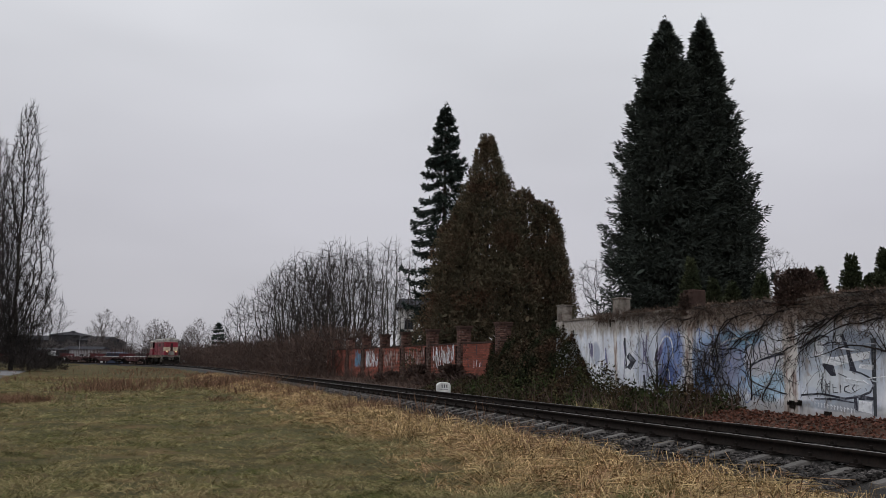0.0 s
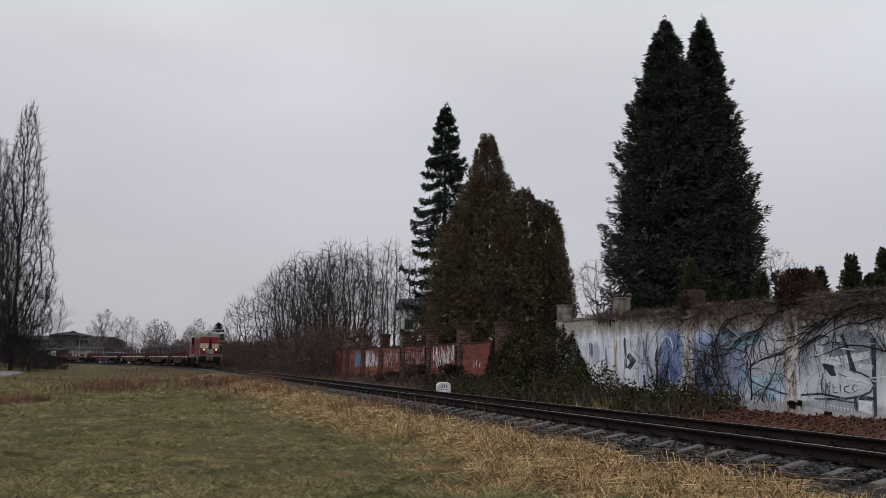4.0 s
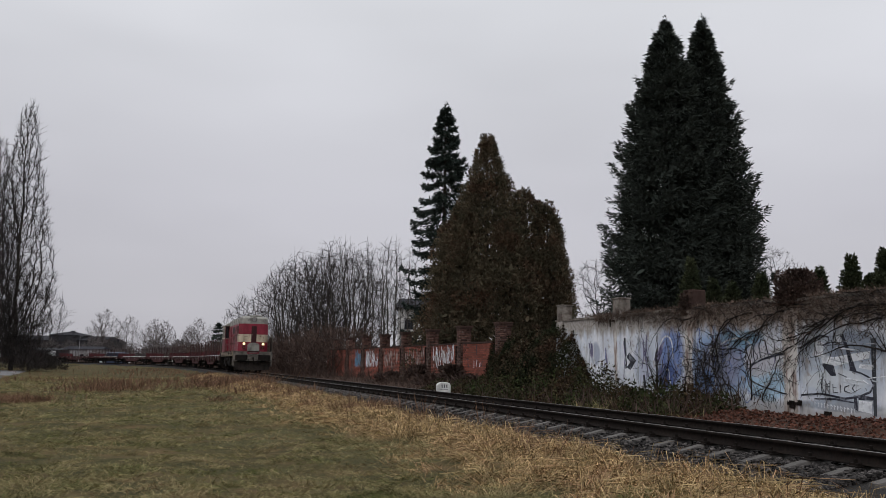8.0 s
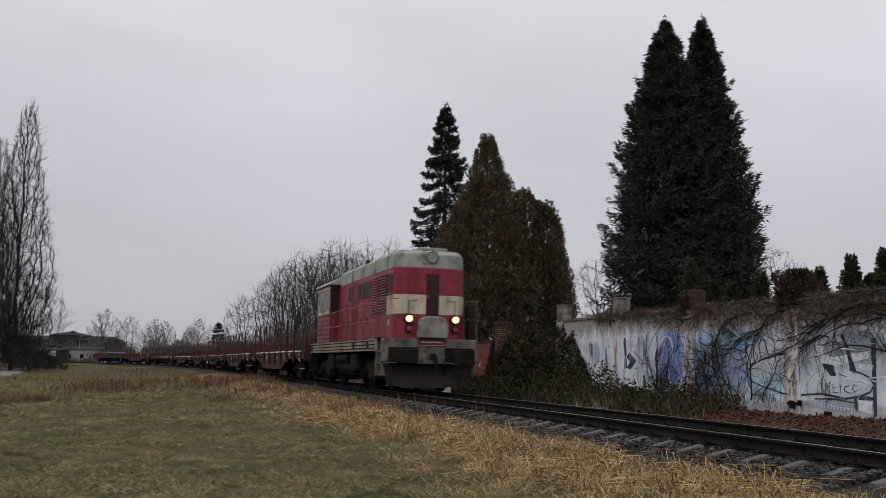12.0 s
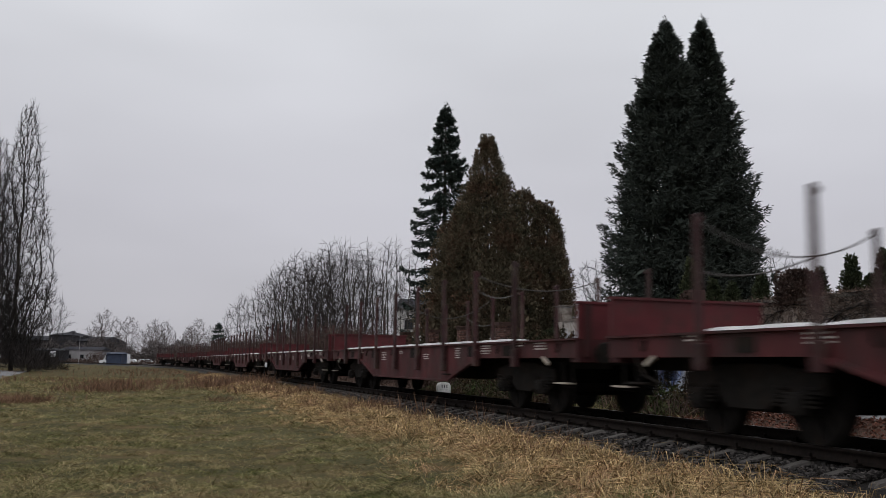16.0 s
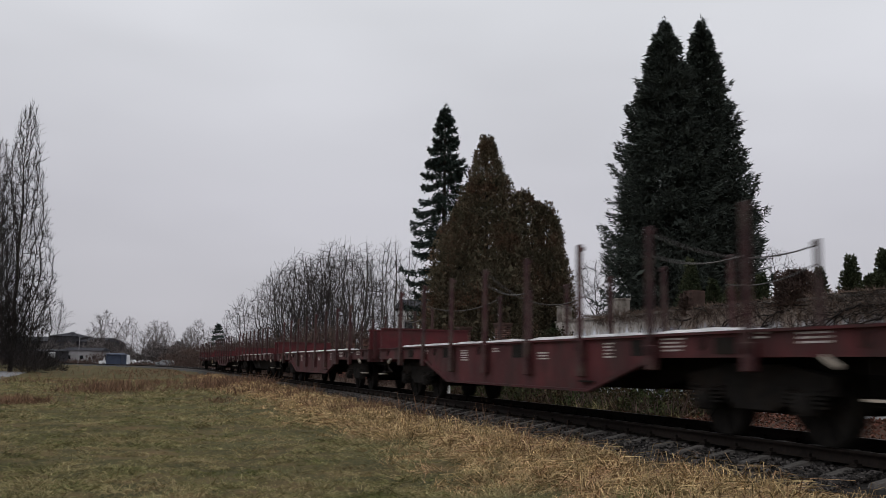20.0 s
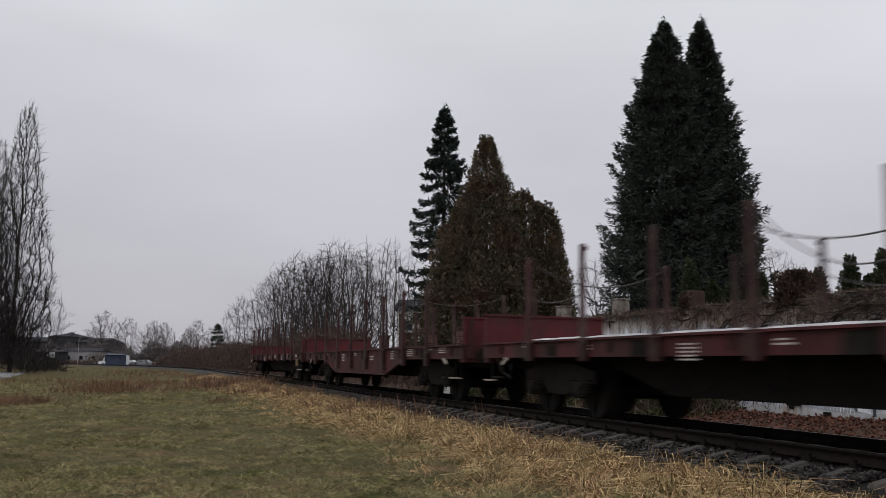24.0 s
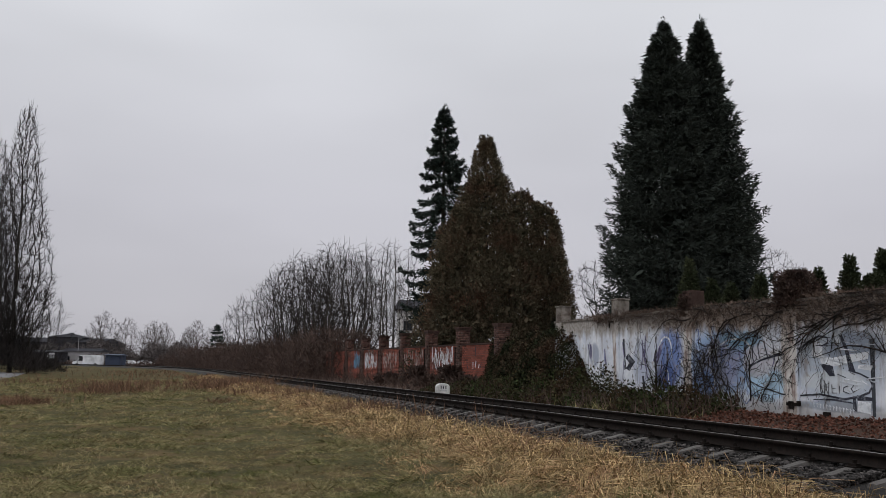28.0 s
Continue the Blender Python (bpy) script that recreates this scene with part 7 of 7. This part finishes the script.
def build_grass():
    r = np.random.RandomState(101)
    # short meadow grass in matted tufts, thick near the front
    nt_, per = 27000, 16
    ty = 7.6 + 62 * r.rand(nt_) ** 2.1
    tx = (r.rand(nt_) * 2 - 1) * 0.57 * ty
    ts_, td_ = off_track(tx, ty)
    field = lumps(tx, ty, 0.55, 5) + 0.6 * lumps(tx, ty, 2.2, 6)
    keep = (td_ > 3.0 + 0.35 * np.sin(ts_ * 1.7)) & (r.rand(nt_) < 0.80 + 0.35 * field)
    tx, ty, field = tx[keep], ty[keep], field[keep]
    nt_ = len(tx)
    sc = np.clip(ty / 13, 1, 3.4)
    spread_ = 0.065 * sc[:, None]
    x = (tx[:, None] + r.normal(0, 1, (nt_, per)) * spread_).ravel()
    y = (ty[:, None] + r.normal(0, 1, (nt_, per)) * spread_).ravel()
    sc = np.repeat(sc, per)
    lay = np.repeat(r.normal(0, 0.8, (nt_, 2)), per, 0)
    tall = np.repeat(r.uniform(0.55, 1.35, nt_) * (1 + 0.40 * np.clip(field, -1, 1.5)), per)
    k = len(x)
    P = np.column_stack([x, y, ground_z(x, y) - 0.01])
    V, F = arched(P, lay * 1.6 + r.normal(0, 1.1, (k, 2)), r.uniform(0.07, 0.19, k) * sc ** 0.35 * tall, r.uniform(0.0035, 0.008, k) * sc ** 0.9, r.uniform(0.6, 1.6, k), 15, True)
    ob = big_mesh("meadow_grass", V, F, M["grass"])
    tagged(ob, "short wet meadow grass, green mixed with straw", "grass", kind="stuff")
    # long straw-coloured grass beside the ballast, in arching tufts
    m_ = 3000
    ts = 4 + 66 * r.rand(m_) ** 1.5
    td = 2.35 + np.abs(r.normal(0, 0.85, m_)) + 0.25 * np.sin(ts * 1.9) + 0.2 * np.sin(ts * 4.3)
    th = r.uniform(0.18, 0.78, m_) * np.clip(1.15 - (td - 2.2) * 0.20, 0.35, 1.1)
    per = 30
    s = (ts[:, None] + r.normal(0, 0.085, (m_, per))).ravel()
    d = (td[:, None] + r.normal(0, 0.085, (m_, per))).ravel()
    h = (th[:, None] * r.uniform(0.5, 1.15, (m_, per))).ravel()
    x, y = on_track(s, d)
    k = len(s)
    lean = np.repeat(r.normal(0, 1.0, (m_, 2)), per, 0) + r.normal(0, 0.75, (k, 2))
    keep = (d > 2.15) & (y > 6)
    x, y, s, d, h, lean = x[keep], y[keep], s[keep], d[keep], h[keep], lean[keep]
    sc = np.clip(y / 14, 1, 3)
    V, F = arched(np.column_stack([x, y, ground_z(x, y, (s, d)) - 0.02]), lean, h, r.uniform(0.004, 0.010, len(x)) * sc, r.uniform(0.8, 2.0, len(x)), 16)
    ob = big_mesh("dry_grass", V, F, M["straw"])
    tagged(ob, "long straw-coloured dead grass in arching tufts beside the ballast", "grass", kind="stuff")
    # reddish dead weeds
    P, H = [], []
    for s0, s1, d0, d1, c in ((32, 76, 2.4, 4.6, 2300), (19, 40, 2.1, 3.6, 3400), (76, 130, 4.0, 11, 700), (7, 20, 2.1, 3.2, 650)):
        s, d = r.uniform(s0, s1, c), d0 + (d1 - d0) * r.rand(c) ** 1.6
        x, y = on_track(s, d)
        P.append(np.column_stack([x, y, ground_z(x, y, (s, d))]))
        H.append(r.uniform(0.25, 0.70, c) * (0.55 + 0.45 * np.sin(s * 0.9) * np.sin(d * 1.3 + s * 0.37)))
    # bushy patches out in the meadow, and thin tall stems by the ballast
    for cx, cy, rx, ry, c, h0, h1 in ((-13.6, 28.5, 1.0, 1.3, 800, 0.2, 0.5), (-14.8, 40.0, 1.6, 3.2, 950, 0.3, 0.75), (-17.5, 52.0, 3.0, 4.0, 420, 0.3, 0.7), (-10.6, 45.0, 1.9, 4.0, 1200, 0.35, 0.85), (-7.6, 37.0, 1.1, 2.0, 260, 0.2, 0.45), (-25.0, 55.0, 4.0, 5.0, 200, 0.3, 0.6),
                                      (-7.4, 30.0, 0.5, 0.8, 90, 0.15, 0.35)):
        x, y = cx + r.normal(0, rx * 0.6, c), cy + r.normal(0, ry * 0.6, c)
        P.append(np.column_stack([x, y, ground_z(x, y)]))
        H.append(r.uniform(h0, h1, c))
    for s0, d0, c, h0, h1 in ((13.6, 2.0, 22, 0.35, 0.8), (12.3, 2.1, 60, 0.2, 0.5), (16.5, 2.3, 40, 0.3, 0.75), (19.0, 2.2, 30, 0.3, 0.7), (10.8, 1.9, 14, 0.25, 0.5)):
        s, d = s0 + r.normal(0, 0.22, c), d0 + r.normal(0, 0.18, c)
        x, y = on_track(s, d)
        P.append(np.column_stack([x, y, ground_z(x, y, (s, d))]))
        H.append(r.uniform(h0, h1, c))
    c = 600
    x, y = r.uniform(-62, -12, c), r.uniform(36, 62, c)
    keep = (np.sin(x * 0.35) + np.sin(y * 0.42 + x * 0.2) > 0.5) & in_view(x, y)
    x, y = x[keep], y[keep]
    P.append(np.column_stack([x, y, ground_z(x, y)]))
    H.append(r.uniform(0.15, 0.45, len(x)))
    c = 3500
    y = r.uniform(60, 150, c)
    x = (r.rand(c) * 2 - 1) * 0.56 * y
    s, d = off_track(x, y)
    keep = d > 3
    x, y, s, d = x[keep], y[keep], s[keep], d[keep]
    P.append(np.column_stack([x, y, ground_z(x, y, (s, d))]))
    H.append(r.uniform(0.15, 0.45, len(x)))
    P, H = np.vstack(P), np.concatenate(H)
    k = len(P)
    V, F = sprays(P, r.normal(size=(k, 3)) * [0.6, 0.6, 0.1] + [0, 0, 1], H, np.clip(P[:, 1] / 40, 0.35, 2.5) * r.uniform(0.013, 0.036, k), 17, 0.5)
    ob = big_mesh("dead_weeds", V, F, M["weed"])
    tagged(ob, "reddish brown dead weed stems standing in the meadow", "weeds", kind="stuff")


build_grass()

# asphalt path at the meadow's edge
pa = Shape()
edge = [(-23.5, 44), (-27.5, 54), (-31.2, 63), (-38, 80), (-45.6, 98)]
for (x0, y0), (x1, y1) in zip(edge[:-1], edge[1:]):
    q = []
    for x, y, w in ((x0, y0, 0), (x0 - 3.4, y0 - 0.4, 0), (x1 - 3.4, y1 - 0.4, 0), (x1, y1, 0)):
        q.append((x, y, float(ground_z([x], [y])[0]) + 0.05))
    pa.add(q + [(x, y, z - 0.15) for x, y, z in q], [(3, 2, 1, 0), (4, 5, 6, 7), (0, 1, 5, 4), (1, 2, 6, 5), (2, 3, 7, 6), (3, 0, 4, 7)])
tagged(part("footpath", pa, M["asphalt"]), "grey asphalt footpath crossing the meadow's edge", "path", kind="structure")


# ---------------------------------------------------------------- far side: road, buildings, vehicles, trees
M["far_wall"] = shade("far_pale_plaster", (0.30, 0.29, 0.30), (0.24, 0.235, 0.24), 0.9, 1.0, 0.2)
M["house_wall"] = shade("house_plaster", (0.60, 0.59, 0.58), (0.50, 0.49, 0.48), 0.9, 1.0, 0.3)
M["far_dark"] = shade("far_dark_boards", (0.028, 0.028, 0.033), (0.042, 0.042, 0.048), 0.9, 1.0, 0.3)
M["far_roof"] = shade("far_roof", (0.034, 0.034, 0.040), (0.048, 0.048, 0.055), 0.95, 0.8, 0.2, spec=0.05)
M["far_blue"] = shade("far_blue_sheet", (0.030, 0.042, 0.075), (0.042, 0.056, 0.090), 0.7, 0.8, 0.2)
M["car_grey"] = shade("car_grey", (0.22, 0.23, 0.24), (0.28, 0.29, 0.30), 0.3, 2.0, 0.6, metal=0.4, spec=0.5)
road = Shape()
for k in range(20):
    x0, x1 = -150 + 7 * k, -143 + 7 * k
    road.box(((x0 + x1) / 2, 209, float(ground_z([(x0 + x1) / 2], [209])[0]) + 0.03), (6.99, 7.5, 0.2))
tagged(part("road", road, M["road"]), "distant grey road beyond the railway", "road", kind="structure")


def building(name, label, x, y, w, depth, wall_h, roof_h, wall, roof, windows=0, storeys=1, hip=0.0):
    b = empty(name)
    tagged(b, label, "building")
    part("wall", Shape().span(-w / 2, w / 2, 0, depth, -1, wall_h), wall, b)
    e_ = 0.4
    rf = Shape().add([(-w / 2 - e_, -e_, wall_h), (w / 2 + e_, -e_, wall_h), (w / 2 + e_, depth + e_, wall_h), (-w / 2 - e_, depth + e_, wall_h), (-w / 2 + hip, depth / 2, wall_h + roof_h), (w / 2 - hip, depth / 2, wall_h + roof_h)],
                     [(0, 1, 5, 4), (1, 2, 5), (2, 3, 4, 5), (3, 0, 4), (3, 2, 1, 0)])
    part("roof", rf, roof, b)
    for st in range(storeys):
        for k in range(windows):
            cx = -w / 2 + w * (k + 0.5) / windows
            z = wall_h * (st + 0.35) / storeys
            fr = part("window", Shape().span(cx - 0.55, cx + 0.55, -0.05, 0.05, z, z + 1.2), M["far_wall"], b)
            part("pane", Shape().span(cx - 0.45, cx + 0.45, -0.08, 0.0, z + 0.1, z + 1.1), M["glass_dark"], fr)
    b.matrix_world = Matrix.Translation((x, y, -0.5))
    return b


building("hall", "long dark industrial hall behind the trees", -141, 320, 36, 25, 7.8, 1.8, M["far_dark"], M["far_roof"], 10, 1)
building("hall", "hall with a raised grey roof", -136, 316, 8, 20, 9.6, 1.8, M["far_dark"], M["far_roof"], 4, 1, hip=5)
building("workshop", "low pale workshop with small windows", -94, 232, 10, 6, 3.7, 0.8, M["far_wall"], M["far_roof"], 3, 1)
building("shed", "dark boarded shed beside the road", -100.5, 222, 9.5, 6, 3.3, 0.5, M["far_dark"], M["far_dark"], 0, 1)
building("garage", "dark blue sheet-metal garage beside the road", -73.8, 200, 3.4, 3.5, 2.6, 0.3, M["far_blue"], M["far_blue"], 0, 1)
sg = part("sign", Shape().span(-97.4, -95.5, 219.4, 219.5, 1.2, 2.6), M["van_white"])
tagged(sg, "white sign board on the shed", "sign")
sp = part("sign_post", Shape().tube([(-96.4, 219.6, -0.7), (-96.4, 219.6, 2.4)], 0.06, 6), M["far_dark"], sg)
lp = empty("street_lamp")
tagged(lp, "slender grey street lamp beside the road", "lamp")
part("pole", Shape().tube([(0, 0, -0.5), (0, 0, 6.2)], [0.09, 0.06], 6), M["far_wall"], lp)
part("lamp_head", Shape().box((0.25, 0, 6.25), (0.7, 0.2, 0.12)), M["far_wall"], lp)
lp.matrix_world = Matrix.Translation((-84.2, 206, -0.3))
spruce("small dark spruce far beyond the railway", -50.5, 200.0, 9.6, 2.6, 77, whorl=0.9, sprays_each=50, size=3.0)
building("house", "white house with a grey roof behind the trees", 0.2, 96, 10, 8, 7.4, 1.3, M["house_wall"], M["far_roof"], 4, 2)


def vehicle(name, label, length, height, width, hood, paint):
    v = empty(name)
    tagged(v, label, "van" if height > 1.9 else "car")
    h0 = 0.35
    out = [(-length / 2, h0), (length / 2, h0), (length / 2, h0 + 0.45), (length / 2 - 0.1, 0.95), (length / 2 - hood, 1.08), (length / 2 - hood - 0.75, height), (-length / 2 + (0.1 if height > 1.9 else 0.7), height), (-length / 2, 1.0)]
    part("body", Shape().prism(out, "y", -width / 2, width / 2), paint, v, bevel=0.06)
    for sgn in (-1, 1):
        part("side_window", Shape().span(length / 2 - hood - 1.5, length / 2 - hood - 0.55, sgn * width / 2 - 0.01, sgn * width / 2 + 0.012, 1.12, height - 0.15), M["glass_dark"], v)
        for x in (-length * 0.32, length * 0.32):
            wl = part("wheel", Shape().disc((x, sgn * (width / 2 - 0.08), 0.33), "y", 0.33, 0.22, 16), M["rubber"], v)
            part("hub", Shape().disc((x, sgn * (width / 2 + 0.035), 0.33), "y", 0.18, 0.02, 10), M["steel"], wl)
        part("headlight", Shape().box((length / 2 - 0.02, sgn * width * 0.36, 0.75), (0.08, 0.32, 0.16)), M["spray_white"], v)
    part("windscreen", Shape().add([(length / 2 - hood + 0.005, -width * 0.42, 1.11), (length / 2 - hood + 0.005, width * 0.42, 1.11), (length / 2 - hood - 0.70, width * 0.40, height - 0.06), (length / 2 - hood - 0.70, -width * 0.40, height - 0.06),
                                    (length / 2 - hood - 0.03, -width * 0.42, 1.10), (length / 2 - hood - 0.03, width * 0.42, 1.10), (length / 2 - hood - 0.74, width * 0.40, height - 0.07), (length / 2 - hood - 0.74, -width * 0.40, height - 0.07)],
                                   [(0, 1, 2, 3), (7, 6, 5, 4), (0, 3, 7, 4), (1, 5, 6, 2), (0, 4, 5, 1), (3, 2, 6, 7)]), M["glass_dark"], v)
    return v


van = vehicle("delivery_van", "white delivery van on the distant road", 6.6, 2.45, 2.0, 0.9, M["van_white"])
car = vehicle("car", "grey hatchback on the distant road", 4.2, 1.48, 1.75, 1.0, M["car_grey"])
parked = vehicle("car", "pale car parked beyond the distant road", 4.3, 1.5, 1.75, 1.0, M["van_white"])
parked.matrix_world = Matrix.Translation((-78.6, 223, -0.5)) @ Matrix.Rotation(math.pi, 4, "Z")
tagged(copy_thing(parked, Matrix.Translation((-74.2, 224, -0.5))), "pale car parked in a row beyond the road", "car")


def key_traffic():
    def at(x):
        return Matrix.Translation((x, 208.0, -0.42)) @ Matrix.Rotation(math.pi, 4, "Z")
    walk(van, [(0, at(-76.5)), (25.2, at(-76.5)), (26.5, at(-78.3)), (27.2, at(-80.0)), (28, at(-82.5))])
    walk(car, [(0, at(-62.0)), (23, at(-66)), (25.2, at(-80)), (26, at(-86.5)), (27, at(-90.5)), (28, at(-93.5))])


for k, (x, y, h, w) in enumerate(((-95.1, 250, 15.2, 8.0), (-88.5, 250, 13.6, 9.0), (-82.0, 252, 12.8, 6.5), (-78.0, 250, 12.4, 7.0), (-72.5, 255, 11.0, 6.0), (-69.0, 250, 13.2, 9.0), (-64.0, 252, 12.0, 7.0), (-101.5, 262, 10.8, 8.0), (-85.0, 262, 11.5, 8.0), (-75.0, 264, 11.0, 8.0), (-60.0, 245, 8.6, 7.0))):
    bare_tree(("distant", "distant_b")[k % 2], "distant leafless tree with a rounded open crown", x, y, "distant trees", k * 1.1, h / 13.0, "twig_hazed")


def far_scrub():
    r = np.random.RandomState(121)
    n = 30000
    y = r.uniform(236, 262, n)
    x = r.uniform(-0.47, -0.20, n) * y
    hump = 4.2 + 1.6 * np.sin(x * 0.31) + 1.1 * np.sin(x * 0.83 + y * 0.2)
    u = r.rand(n)
    z = -0.5 + u * np.maximum(hump, 1.2)
    V, F = sprays(np.column_stack([x, y, z]), r.normal(size=(len(x), 3)) + [0, 0, 0.5], r.uniform(0.8, 2.2, len(x)), r.uniform(0.08, 0.25, len(x)), 18)
    ob = big_mesh("far_scrub", V, F, M["twig_hazed"])
    tagged(ob, "leafless scrub beyond the railway, coloured pale for haze", "scrub", kind="stuff")


far_scrub()


def road_scrub():
    r = np.random.RandomState(131)
    n = 14000
    x = r.uniform(-125, -45, n)
    y = r.uniform(213.5, 221.5, n)
    hump = np.maximum(1.2 + 1.1 * np.sin(x * 0.37 + 1.0) + 0.8 * np.sin(x * 1.1), 0.15)
    z = -0.6 + r.rand(n) * hump
    V, F = sprays(np.column_stack([x, y, z]), r.normal(size=(n, 3)) + [0, 0, 0.5], r.uniform(0.5, 1.3, n), r.uniform(0.05, 0.16, n), 19)
    tagged(big_mesh("road_scrub", V, F, M["thicket"]), "low dark scrub beside the distant road", "scrub", kind="stuff")


road_scrub()

motions()
